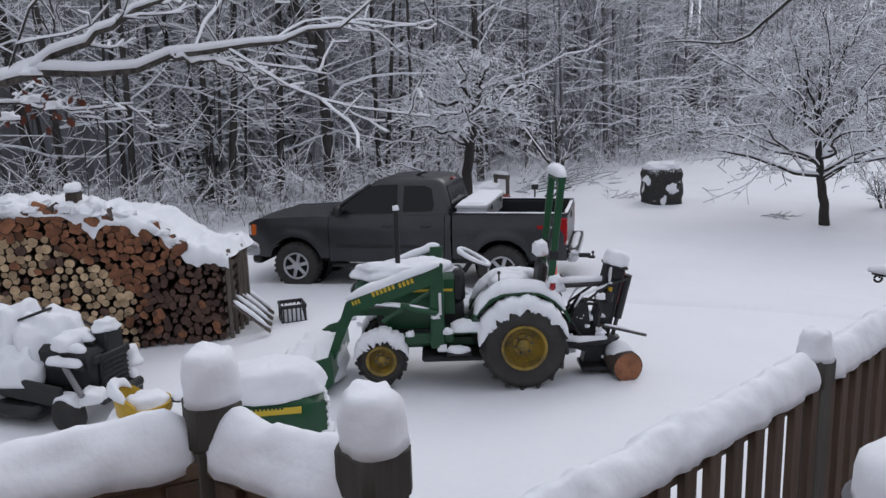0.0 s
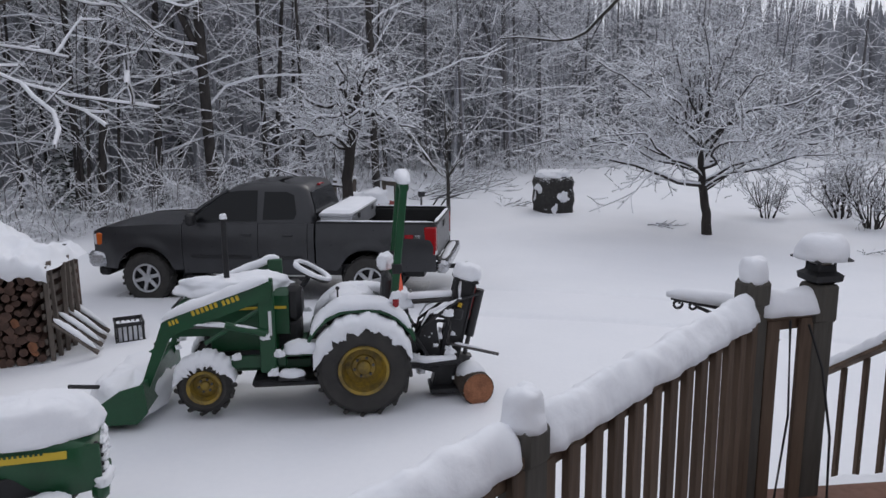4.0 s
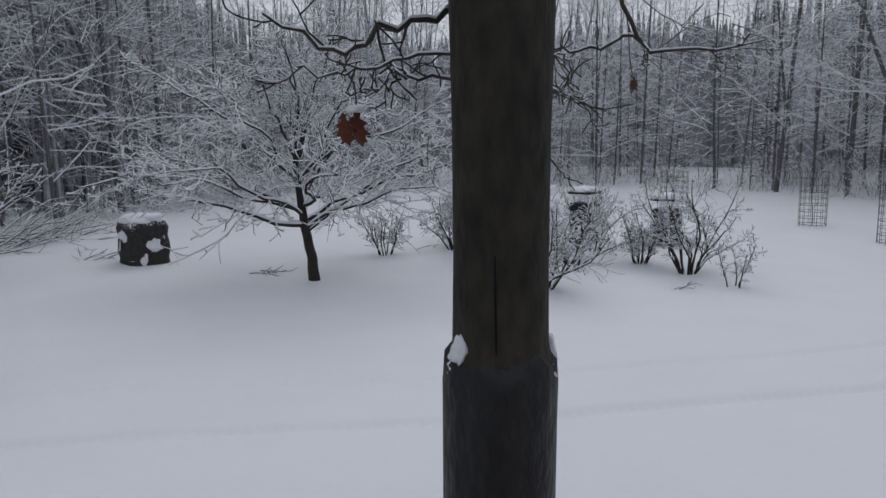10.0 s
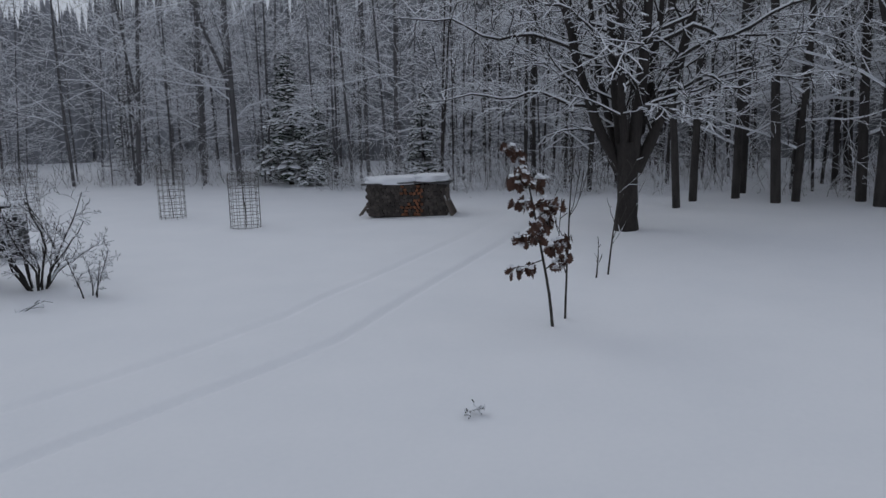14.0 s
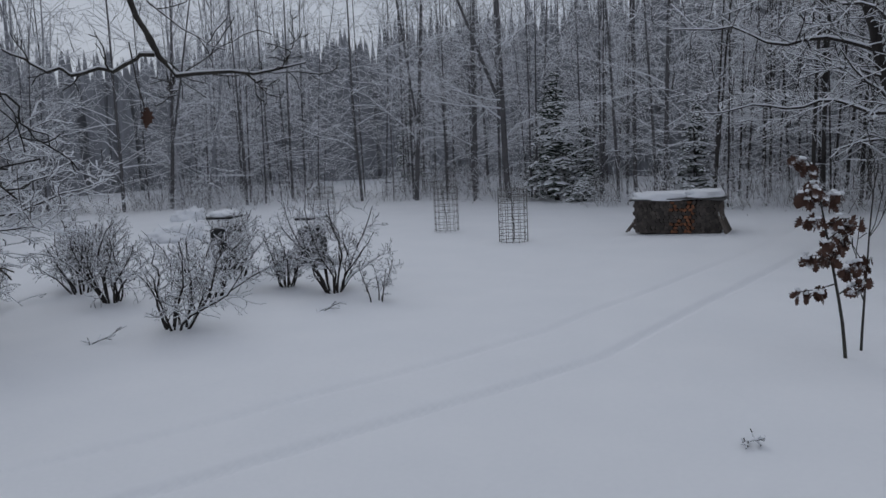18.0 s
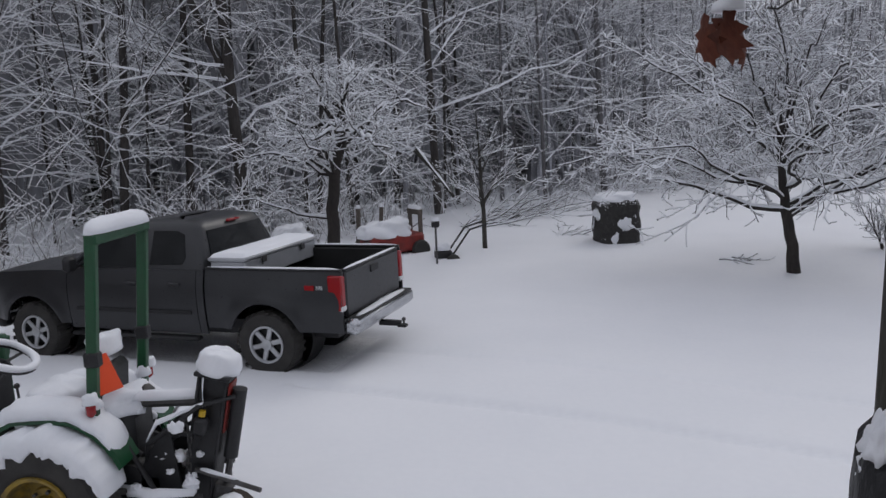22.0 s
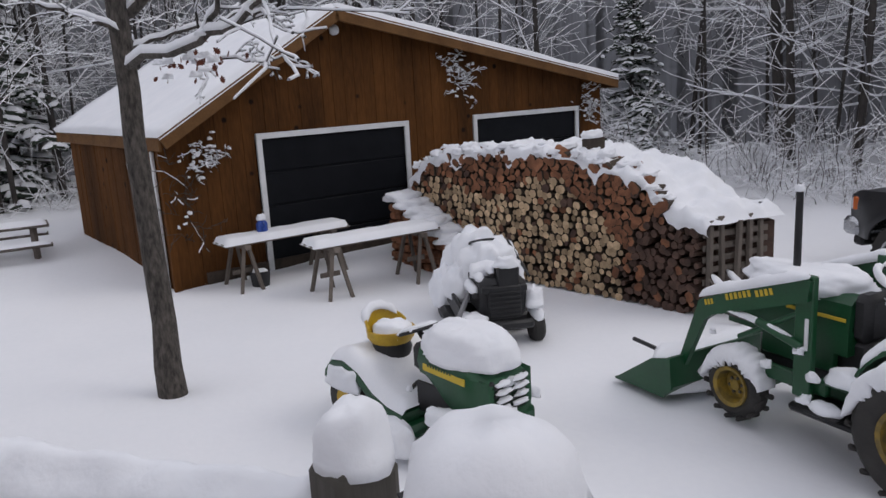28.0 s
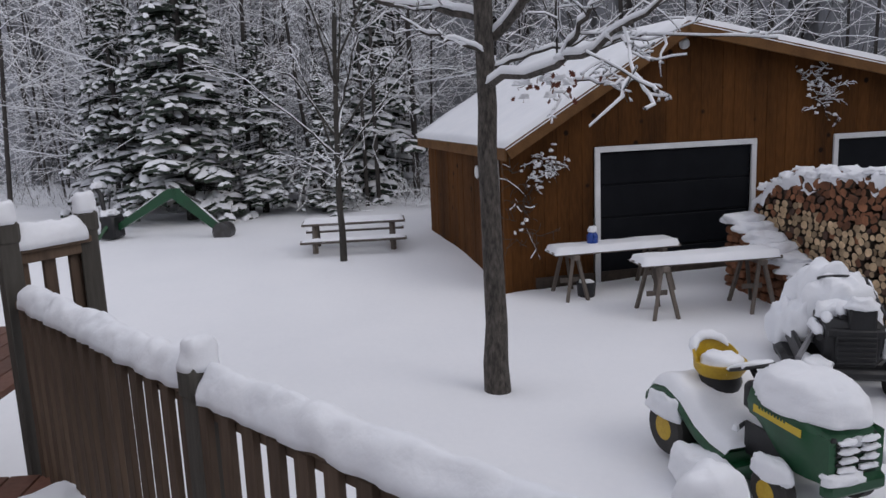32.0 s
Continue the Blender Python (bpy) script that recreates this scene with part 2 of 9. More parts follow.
# ---- mesh building ----
class Shape:
    """Collects vertices and faces; every call takes an optional pose."""

    def __init__(self):
        self.v, self.f, self.k, self.slot = [], [], [], 0

    def put(self, verts, faces, m=None):
        o = len(self.v)
        self.v += [tuple(m @ Vector(p)) for p in verts] if m is not None else [tuple(p) for p in verts]
        self.f += [tuple(i + o for i in q) for q in faces]
        self.k += [self.slot] * len(faces)
        return self

    def box(self, c, s, m=None, b=0.01):
        """Box with centre c, size s and chamfered edges b."""
        h = [x / 2 for x in s]
        b = min(b, min(h) * 0.7)
        vs, ix = [], {}
        for sx in (-1, 1):
            for sy in (-1, 1):
                for sz in (-1, 1):
                    for a in range(3):
                        p = [sx * h[0], sy * h[1], sz * h[2]]
                        for q in range(3):
                            if q != a:
                                p[q] -= (sx, sy, sz)[q] * b
                        ix[sx, sy, sz, a] = len(vs)
                        vs.append((p[0] + c[0], p[1] + c[1], p[2] + c[2]))
        fs = []
        for a in range(3):
            u, w = (a + 1) % 3, (a + 2) % 3
            for s1 in (-1, 1):
                q = []
                for su, sw in ((-1, -1), (1, -1), (1, 1), (-1, 1)):
                    k = [0, 0, 0]
                    k[a], k[u], k[w] = s1, su, sw
                    q.append(ix[(*k, a)])
                fs.append(q if s1 > 0 else q[::-1])
            for su in (-1, 1):
                for sw in (-1, 1):
                    k0, k1 = [0, 0, 0], [0, 0, 0]
                    k0[u] = k1[u] = su
                    k0[w] = k1[w] = sw
                    k0[a], k1[a] = -1, 1
                    q = [ix[(*k0, u)], ix[(*k1, u)], ix[(*k1, w)], ix[(*k0, w)]]
                    fs.append(q if su * sw < 0 else q[::-1])
        for sx in (-1, 1):
            for sy in (-1, 1):
                for sz in (-1, 1):
                    q = [ix[sx, sy, sz, a] for a in range(3)]
                    fs.append(q if sx * sy * sz > 0 else q[::-1])
        return self.put(vs, fs, m)

    def tube(self, pts, radii, n=6, m=None, flat=1.0):
        """Tube along points, capped; flat squeezes its height."""
        pts = [Vector(p) for p in pts]
        if not hasattr(radii, "__len__"):
            radii = [radii] * len(pts)
        vs, fs = [], []
        for i, p in enumerate(pts):
            d = (pts[min(i + 1, len(pts) - 1)] - pts[max(i - 1, 0)]).normalized()
            u = d.cross(Vector((0, 0, 1)))
            if u.length < 0.05:
                u = d.cross(Vector((0, 1, 0)))
            u.normalize()
            w = u.cross(d)
            for k in range(n):
                a = 2 * math.pi * k / n
                vs.append(p + radii[i] * (math.cos(a) * u + math.sin(a) * flat * w))
        for i in range(len(pts) - 1):
            for k in range(n):
                q = (k + 1) % n
                fs.append((i * n + k, i * n + q, i * n + n + q, i * n + n + k))
        fs.append(tuple(range(n))[::-1])
        fs.append(tuple((len(pts) - 1) * n + k for k in range(n)))
        return self.put(vs, fs, m)

    def lathe(self, prof, n=16, m=None, wob=0.0, caps=True):
        """Turned body round z from (radius, height) pairs."""
        vs, fs = [], []
        for r, z in prof:
            for k in range(n):
                a = 2 * math.pi * k / n
                q = r * (1 + wob * noise.noise((math.cos(a) * 1.7, math.sin(a) * 1.7, z * 6 + wob * 50)))
                vs.append((q * math.cos(a), q * math.sin(a), z))
        for i in range(len(prof) - 1):
            for k in range(n):
                q = (k + 1) % n
                fs.append((i * n + k, i * n + q, i * n + n + q, i * n + n + k))
        if caps and prof[0][0] > 1e-4:
            fs.append(tuple(range(n))[::-1])
        if caps and prof[-1][0] > 1e-4:
            fs.append(tuple((len(prof) - 1) * n + k for k in range(n)))
        return self.put(vs, fs, m)

    def plate(self, poly, t, m=None, b=0.0):
        """Plate: outline in x and z, thickness t along y, with chamfer b."""
        n = len(poly)
        cx, cz = sum(p[0] for p in poly) / n, sum(p[1] for p in poly) / n
        def ring(y, s):
            out = []
            for x, z in poly:
                d = math.hypot(x - cx, z - cz) or 1
                out.append((x - (x - cx) / d * s, y, z - (z - cz) / d * s))
            return out
        rings = [ring(-t / 2, b), ring(-t / 2 + b, 0), ring(t / 2 - b, 0), ring(t / 2, b)] if b else [ring(-t / 2, 0), ring(t / 2, 0)]
        vs = [p for r in rings for p in r]
        fs = []
        area = sum(poly[i][0] * poly[(i + 1) % n][1] - poly[(i + 1) % n][0] * poly[i][1] for i in range(n))
        for j in range(len(rings) - 1):
            for i in range(n):
                q = (i + 1) % n
                fs.append((j * n + i, j * n + q, j * n + n + q, j * n + n + i))
        fs += [tuple(range(n))[::-1], tuple((len(rings) - 1) * n + i for i in range(n))]
        if area > 0:
            fs = [f[::-1] for f in fs]
        return self.put(vs, fs, m)

    def loft(self, rings, m=None, closed=True, caps=True):
        n = len(rings[0])
        vs = [p for r in rings for p in r]
        fs = []
        for j in range(len(rings) - 1):
            for i in range(n if closed else n - 1):
                q = (i + 1) % n
                fs.append((j * n + i, j * n + q, j * n + n + q, j * n + n + i))
        if caps and closed:
            fs += [tuple(range(n))[::-1], tuple((len(rings) - 1) * n + i for i in range(n))]
        return self.put(vs, fs, m)

    def heap(self, c, s, m=None, n=14, rough=0.16, seed=0.0, flat=0.35):
        """A lump of snow with a flat underside: centre of the base c, size s."""
        big = max(s[0], s[1])
        n = int(min(max(20, big * 3.1 / 0.045), 56))
        rows = int(min(max(8, n / 3.2), 16))
        grain = min(0.012, 0.09 * min(s))
        vs, fs = [], []
        for j in range(rows + 1):
            e = j / rows
            rad, z = math.cos(e * math.pi / 2) ** flat, math.sin(e * math.pi / 2)
            for k in range(n):
                a = 2 * math.pi * k / n
                x, y = rad * math.cos(a), rad * math.sin(a)
                w = 1 + rough * noise.noise((x * 1.8 + seed, y * 1.8 - seed, z * 1.8 + c[0] + seed * 3)) + rough * 0.3 * noise.noise((x * 3.9 - seed, y * 3.9 + c[1], z * 3.9 + seed))
                p = Vector((c[0] + x * w * s[0] / 2, c[1] + y * w * s[1] / 2, c[2] + z * w * s[2]))
                g = grain * (1.3 * noise.noise(p * 11 + Vector((seed, 0, 0))) + noise.noise(p * 25))
                vs.append((p.x + x * g, p.y + y * g, p.z + z * g))
        for j in range(rows):
            for k in range(n):
                q = (k + 1) % n
                fs.append((j * n + k, j * n + q, j * n + n + q, j * n + n + k))
        fs += [tuple(range(n))[::-1], tuple(rows * n + k for k in range(n))]
        return self.put(vs, fs, m)

    def ridge(self, pts, width, height, n=8, seed=0.0, rough=0.22, under=0.0):
        """Snow lying along a line: a rounded, uneven strip."""
        pts = [Vector(p) for p in pts]
        rings = []
        for i, p in enumerate(pts):
            d = (pts[min(i + 1, len(pts) - 1)] - pts[max(i - 1, 0)]).normalized()
            u = d.cross(Vector((0, 0, 1))).normalized()
            far = min(i, len(pts) - 1 - i)
            end = (0.35, 0.75, 0.92)[far] if far < 3 and len(pts) > 7 else 0.5 if far == 0 else 1
            ring = []
            for k in range(n):
                a = math.pi * k / (n - 1)
                w = 1 + rough * noise.noise((p.x * 3.1 + seed, p.y * 3.1, a * 0.8 + p.z * 3 + seed)) + rough * 0.35 * noise.noise((p.x * 8 + seed, p.y * 8, a * 1.3 + p.z * 8))
                q = p + u * math.cos(a) * width / 2 * w * end + Vector((0, 0, 1)) * (math.sin(a) ** 0.7 * height * w * end - under * abs(math.cos(a)))
                g = min(0.008, height * 0.1) * (1.4 * noise.noise(q * 13 + Vector((seed, 0, 0))) + noise.noise(q * 31)) * end
                ring.append(q + (u * math.cos(a) + Vector((0, 0, math.sin(a)))) * g)
            rings.append(ring)
        return self.loft(rings)

    def slab(self, c, s, m=None, seed=0.0, rough=0.2):
        """A flat sheet of snow with rounded, ragged edges: centre of the base c, size s."""
        nx, ny = max(int(s[0] / 0.05), 6), max(int(s[1] / 0.05), 6)
        rows = []
        for i in range(nx + 1):
            row = []
            for j in range(ny + 1):
                u, v = 2 * i / nx - 1, 2 * j / ny - 1
                e = min((1 - abs(u)) * s[0] / 2, (1 - abs(v)) * s[1] / 2) / 0.06
                x, y = c[0] + u * s[0] / 2, c[1] + v * s[1] / 2
                w = 1 + 0.03 * noise.noise((x * 5 + seed, y * 5, 2)) * (1 if e <= 0 else 0)
                h = s[2] * min(max(e, 0), 1) ** 0.4 * (1 + rough * noise.noise((x * 3 + seed, y * 3, 1)) + rough * 0.4 * noise.noise((x * 9, y * 9 + seed, 4)))
                row.append((c[0] + (x - c[0]) * w, c[1] + (y - c[1]) * w, c[2] + h - (0.015 if e <= 0 else 0)))
            rows.append(row)
        return self.loft(rows, m, closed=False)

    def mesh(self, name, mats, smooth=True):
        me = bpy.data.meshes.new(name)
        me.from_pydata(self.v, [], self.f)
        for m in mats if isinstance(mats, (list, tuple)) else [mats]:
            me.materials.append(m)
        if any(self.k):
            me.polygons.foreach_set("material_index", self.k)
        if smooth:
            me.polygons.foreach_set("use_smooth", [True] * len(me.polygons))
            if mats is not SNOW:
                me.set_sharp_from_angle(angle=radians(38))
        me.update()
        return me


def line(a, b, n):
    a, b = Vector(a), Vector(b)
    return [a.lerp(b, i / n) for i in range(n + 1)]


def thing(name, m, label, category, group="", kind=""):
    ob = new(name)
    ob.empty_display_size = 0.2
    ob.matrix_world = m
    return tagged(ob, label, category, group, kind)


def part(name, shape, mats, parent, label="", smooth=True):
    """One mesh under a thing or part, built in the thing's own space."""
    ob = new(name, shape.mesh(name, mats, smooth))
    ob.parent = parent
    return tagged(ob, label)


def share(name, me, parent, m):
    """One more piece on mesh data that alike pieces share."""
    ob = new(name, me)
    ob.parent = parent
    ob.matrix_local = m
    return ob


def single(name, shape, mats, label, category="", kind="", group="", m=None, smooth=True):
    ob = new(name, shape.mesh(name, mats, smooth))
    if m is not None:
        ob.matrix_world = m
    return tagged(ob, label, category, group, kind)


def raw_mesh(name, v, f, mats, smooth=True, slots=None):
    """Mesh straight from arrays of vertices and quads."""
    me = bpy.data.meshes.new(name)
    f = np.asarray(f, dtype=np.int32)
    v = np.asarray(v, dtype=np.float32)
    me.vertices.add(len(v))
    me.vertices.foreach_set("co", v.ravel())
    k = f.shape[1]
    me.loops.add(f.size)
    me.loops.foreach_set("vertex_index", f.ravel())
    me.polygons.add(len(f))
    me.polygons.foreach_set("loop_start", np.arange(0, f.size, k, dtype=np.int32))
    for m in mats if isinstance(mats, (list, tuple)) else [mats]:
        me.materials.append(m)
    if slots is not None:
        me.polygons.foreach_set("material_index", np.asarray(slots, dtype=np.int32))
    me.polygons.foreach_set("use_smooth", np.full(len(f), bool(smooth)))
    me.update(calc_edges=True)
    me.validate()
    return me


def sm(x):
    x = min(max(x, 0.0), 1.0)
    return x * x * (3 - 2 * x)


# ---- limbs ----
def limb(rng, start, way, length, radius, steps, bend, rise, taper=0.35):
    """Points and radii of one crooked limb."""
    p, d = np.array(start, float), np.array(way, float)
    d /= np.linalg.norm(d)
    pts, rad = [p.copy()], [radius]
    for i in range(steps):
        d = d + rng.normal(0, bend, 3) + np.array([0, 0, rise])
        d /= np.linalg.norm(d)
        p = p + d * length / steps
        pts.append(p.copy())
        rad.append(radius * (1 - (1 - taper) * (i + 1) / steps))
    return np.array(pts), np.array(rad)


def branch_out(rng, base, levels, out):
    """Side branches of a limb, level by level. levels: (count, from, length share, radius share, spread, bend, rise, steps)."""
    if not levels:
        return
    count, lo, lshare, rshare, spread, bend, rise, steps = levels[0]
    pts, rad = base
    total = np.linalg.norm(np.diff(pts, axis=0), axis=1).sum()
    n = int(count) + (rng.random() < count % 1)
    for k in range(n):
        u = lo + (1 - lo) * (k + rng.random()) / max(n, 1)
        i = min(int(u * (len(pts) - 1)), len(pts) - 2)
        w = u * (len(pts) - 1) - i
        p = pts[i] * (1 - w) + pts[i + 1] * w
        r = rad[i] * (1 - w) + rad[i + 1] * w
        d = pts[i + 1] - pts[i]
        d /= np.linalg.norm(d)
        side = np.cross(d, rng.normal(0, 1, 3))
        side /= np.linalg.norm(side) + 1e-9
        a = spread * (0.7 + 0.6 * rng.random())
        way = d * math.cos(a) + side * math.sin(a)
        made = limb(rng, p, way, total * lshare * (1.15 - 0.55 * u) * (0.6 + 0.8 * rng.random()), max(r * rshare, 0.0022), steps, bend, rise)
        out.append((len(levels), *made))
        branch_out(rng, made, levels[1:], out)


def limbs_mesh(limbs, sides, thick=1.0, floor=0.0):
    """Vertices and quads of tubes round limbs, all with the same number of sides."""
    V, F, o = [], [], 0
    ang = np.arange(sides) * 2 * np.pi / sides + np.pi / 2
    for pts, rad in limbs:
        d = np.gradient(pts, axis=0)
        d /= np.linalg.norm(d, axis=1)[:, None] + 1e-9
        up = np.where((np.abs(d[:, 2]) > 0.95)[:, None], [[1.0, 0, 0]], [[0, 0, 1.0]])
        u = np.cross(d, up)
        u /= np.linalg.norm(u, axis=1)[:, None] + 1e-9
        w = np.cross(u, d)
        r = np.maximum(rad * thick, floor)
        ring = pts[:, None, :] + r[:, None, None] * (np.cos(ang)[None, :, None] * u[:, None, :] + np.sin(ang)[None, :, None] * w[:, None, :])
        k = len(pts)
        V.append(ring.reshape(-1, 3))
        i, j = np.meshgrid(np.arange(k - 1), np.arange(sides), indexing="ij")
        q = (j + 1) % sides
        F.append(np.stack([o + i * sides + j, o + i * sides + q, o + (i + 1) * sides + q, o + (i + 1) * sides + j], -1).reshape(-1, 4))
        o += k * sides
    return np.concatenate(V), np.concatenate(F)


def snow_mesh(limbs, width=1.25, height=0.9, low=0.006, high=0.05, keep=0.6, pad=0.004):
    """Snow lying on the upper side of limbs that are not too steep: a three-sided strip."""
    V, F, o = [], [], 0
    for pts, rad in limbs:
        d = np.gradient(pts, axis=0)
        d /= np.linalg.norm(d, axis=1)[:, None] + 1e-9
        u = np.cross(d, [[0, 0, 1.0]])
        ln = np.linalg.norm(u, axis=1)
        if ln.mean() < keep:
            continue
        u /= ln[:, None] + 1e-9
        lie = np.clip((ln - 0.35) * 2.2, 0.0, 1)
        h = np.clip(rad * height + pad, low, high) * lie
        w = np.maximum(rad * width * 0.75, low * 0.8) * lie
        top = pts + np.array([0, 0, 1.0]) * (rad * 0.55)[:, None]
        a, b = top + u * w[:, None], top - u * w[:, None]
        c, e = top + u * (w * 0.6)[:, None] + np.array([0, 0, 1]) * h[:, None], top - u * (w * 0.6)[:, None] + np.array([0, 0, 1]) * h[:, None]
        ring = np.stack([a, c, e, b], 1)
        k = len(pts)
        V.append(ring.reshape(-1, 3))
        i, j = np.meshgrid(np.arange(k - 1), np.arange(4), indexing="ij")
        q = (j + 1) % 4
        F.append(np.stack([o + i * 4 + j, o + (i + 1) * 4 + j, o + (i + 1) * 4 + q, o + i * 4 + q], -1).reshape(-1, 4))
        o += k * 4
    return np.concatenate(V), np.concatenate(F)

# ---- ground: one sheet of snow to the horizon ----
TRACK_NEAR = ((1.5, 11.45), (4.71, 10.36), (9.03, 8.85), (10.81, 8.2), (14.1, 7.2), (25.0, 6.2), (40.0, 5.0))
TRACK_FAR = ((1.5, 12.9), (6.07, 11.55), (9.94, 9.95), (11.88, 9.35), (15.0, 8.5), (25.0, 7.4), (40.0, 6.4))


def off_line(x, y, pts):
    best = 9.0
    for (ax, ay), (bx, by) in zip(pts, pts[1:]):
        dx, dy = bx - ax, by - ay
        u = min(max(((x - ax) * dx + (y - ay) * dy) / (dx * dx + dy * dy), 0), 1)
        best = min(best, math.hypot(x - ax - u * dx, y - ay - u * dy))
    return best


def land(x, y):
    """Height of the snow."""
    z = -0.14 * sm((x - 2.5) / 6) - 0.16 * sm((x - 13) / 9) * sm((y - 7) / 6) + 0.3 * sm((-x - 6) / 5)
    z += 0.25 * sm((x - 16) / 10) * sm((6 - y) / 6) - 0.004 * max(math.hypot(x, y - 10) - 30, 0)
    return z


def snow_top(x, y):
    z = land(x, y)
    z += 0.05 * noise.noise((x * 0.35, y * 0.35, 1.3)) + 0.012 * noise.noise((x * 1.7, y * 1.7, 4.1))
    if 0 < x < 45 and 2 < y < 15:
        for t, deep in ((TRACK_NEAR, 0.075), (TRACK_FAR, 0.05)):
            d = off_line(x, y, t)
            if d < 0.5:
                z -= deep * math.exp(-(d / 0.078) ** 2)
    u, v = (x + 0.6) * -0.9736 + (y - 13.28) * 0.2284, (x + 0.6) * -0.2284 - (y - 13.28) * 0.9736
    if abs(u) < 3.2 and abs(v) < 1.2:
        z += (-0.07 - z) * sm((2.75 - abs(u)) / 0.3) * sm((0.9 + 0.05 * noise.noise((u * 2, v * 2, 5)) - abs(v)) / 0.16)
    for cx, cy, r, h in HOLLOWS:
        d = math.hypot(x - cx, y - cy) / r
        if d < 1.5:
            z -= h * math.exp(-(d * 1.6) ** 2)
    return z


# hollows under vehicles and round trunks, mounds against the shed and the pile
HOLLOWS = ((0.2, 8.1, 0.8, 0.06), (9.0, 17.6, 1.3, 0.08), (-4.25, 4.0, 0.45, 0.05),
           (4.4, 4.3, 0.7, 0.06), (24.0, 3.5, 1.0, 0.08), (-1.85, 5.65, 1.7, -0.10), (-3.9, 7.5, 0.8, 0.03), (3.16, 20.9, 0.5, 0.05))


def steps_of(lo, hi, fine_lo, fine_hi, fine):
    a = list(np.arange(fine_lo, fine_hi + 1e-6, fine))
    s, x = fine, fine_hi
    while x < hi:
        s *= 1.25
        x += s
        a.append(min(x, hi))
    s, x = fine, fine_lo
    while x > lo:
        s *= 1.25
        x -= s
        a.insert(0, max(x, lo))
    return a


gx, gy = steps_of(-700, 700, -10, 20, 0.14), steps_of(-700, 700, 4.0, 13.5, 0.055)
gv = [(x, y, snow_top(x, y)) for y in gy for x in gx]
nx = len(gx)
gf = [(j * nx + i, j * nx + i + 1, (j + 1) * nx + i + 1, (j + 1) * nx + i) for j in range(len(gy) - 1) for i in range(nx - 1)]
tagged(new("ground", raw_mesh("ground", gv, gf, GROUND)), "wide yard of smooth fresh snow with two faint tyre tracks", "snow", kind="structure")

# bare ground sheltered by the truck
bare = []
for i in range(61):
    u = -2.55 + 5.1 * i / 60
    for j in range(19):
        v = (-0.86 + 1.72 * j / 18) * (0.96 + 0.07 * noise.noise((u * 1.6, 3.3, 0)) + 0.03 * noise.noise((u * 6, 1.3, 0)))
        x, y = -0.6 - 0.9736 * u - 0.2284 * v, 13.28 + 0.2284 * u - 0.9736 * v
        bare.append((x, y, snow_top(x, y) + (0.008 if 0 < i < 60 and 0 < j < 18 else -0.03)))
tagged(new("bare_ground", raw_mesh("bare_ground", bare, [(i * 19 + j, i * 19 + j + 1, i * 19 + j + 20, i * 19 + j + 19) for i in range(60) for j in range(18)], GRAVEL)), "bare dark gravel under the truck, sheltered from the snow", "gravel", kind="structure")

# ---- the deck ----
LOW, HIGH = 1.30, 1.56   # the two floor heights
PA, PB, PC, PD, PL, P1, P0 = (2.365, 3.465), (2.685, 3.525), (3.69, 3.52), (4.03, 3.57), (1.20, 2.385), (-0.13, 1.20), (-0.47, 1.43)


def deck_floor(name, x0, x1, y0, y1, z, label, cut=None):
    """Boards along x, each a part; cut(x, y) says where there is no floor."""
    ob = thing(name, pose(0, 0, 0), label, "deck", kind="structure")
    y, k = y0, 0
    while y < y1:
        a, b = x0, x1
        if cut:
            xs = [x for x in np.arange(x0, x1, 0.05) if cut(x, y + 0.07)]
            if not xs:
                y += 0.145
                continue
            a, b = min(xs), max(xs)
        if b - a > 0.2:
            part("board", Shape().box(((a + b) / 2, y + 0.07, z - 0.018), (b - a, 0.138, 0.036), b=0.004), DECKFLOOR, ob)
        y += 0.145
    return ob


def outer(x, y):
    """True inside the lower deck: behind the rail line and the stair's head."""
    edge = PA[1] + (x - PA[0]) * 0.874 if x < PA[0] else 3.5
    return y < edge + 0.04 and x > -0.1


def post(m, h, w=0.092, top=0.13, snow=0.1, mat=None, name="deck_post", label="weathered square timber deck post capped with snow"):
    ob = thing(name, m, label, "post", "posts of the deck")
    part("shaft", Shape().box((0, 0, h / 2 - 0.35), (w, w, h + 0.7), b=0.006), mat or POSTWOOD, ob)
    part("head", Shape().box((0, 0, h - 0.055), (w + 0.018, w + 0.018, 0.11), b=0.016), mat or POSTWOOD, ob, "bevelled timber head")
    part("snow_cap", Shape().heap((0, 0, h - 0.012), (w * 1.3, w * 1.3, snow), rough=0.14, seed=h * 7 + w, flat=0.36), SNOW, ob, "round cap of fresh snow")
    return ob


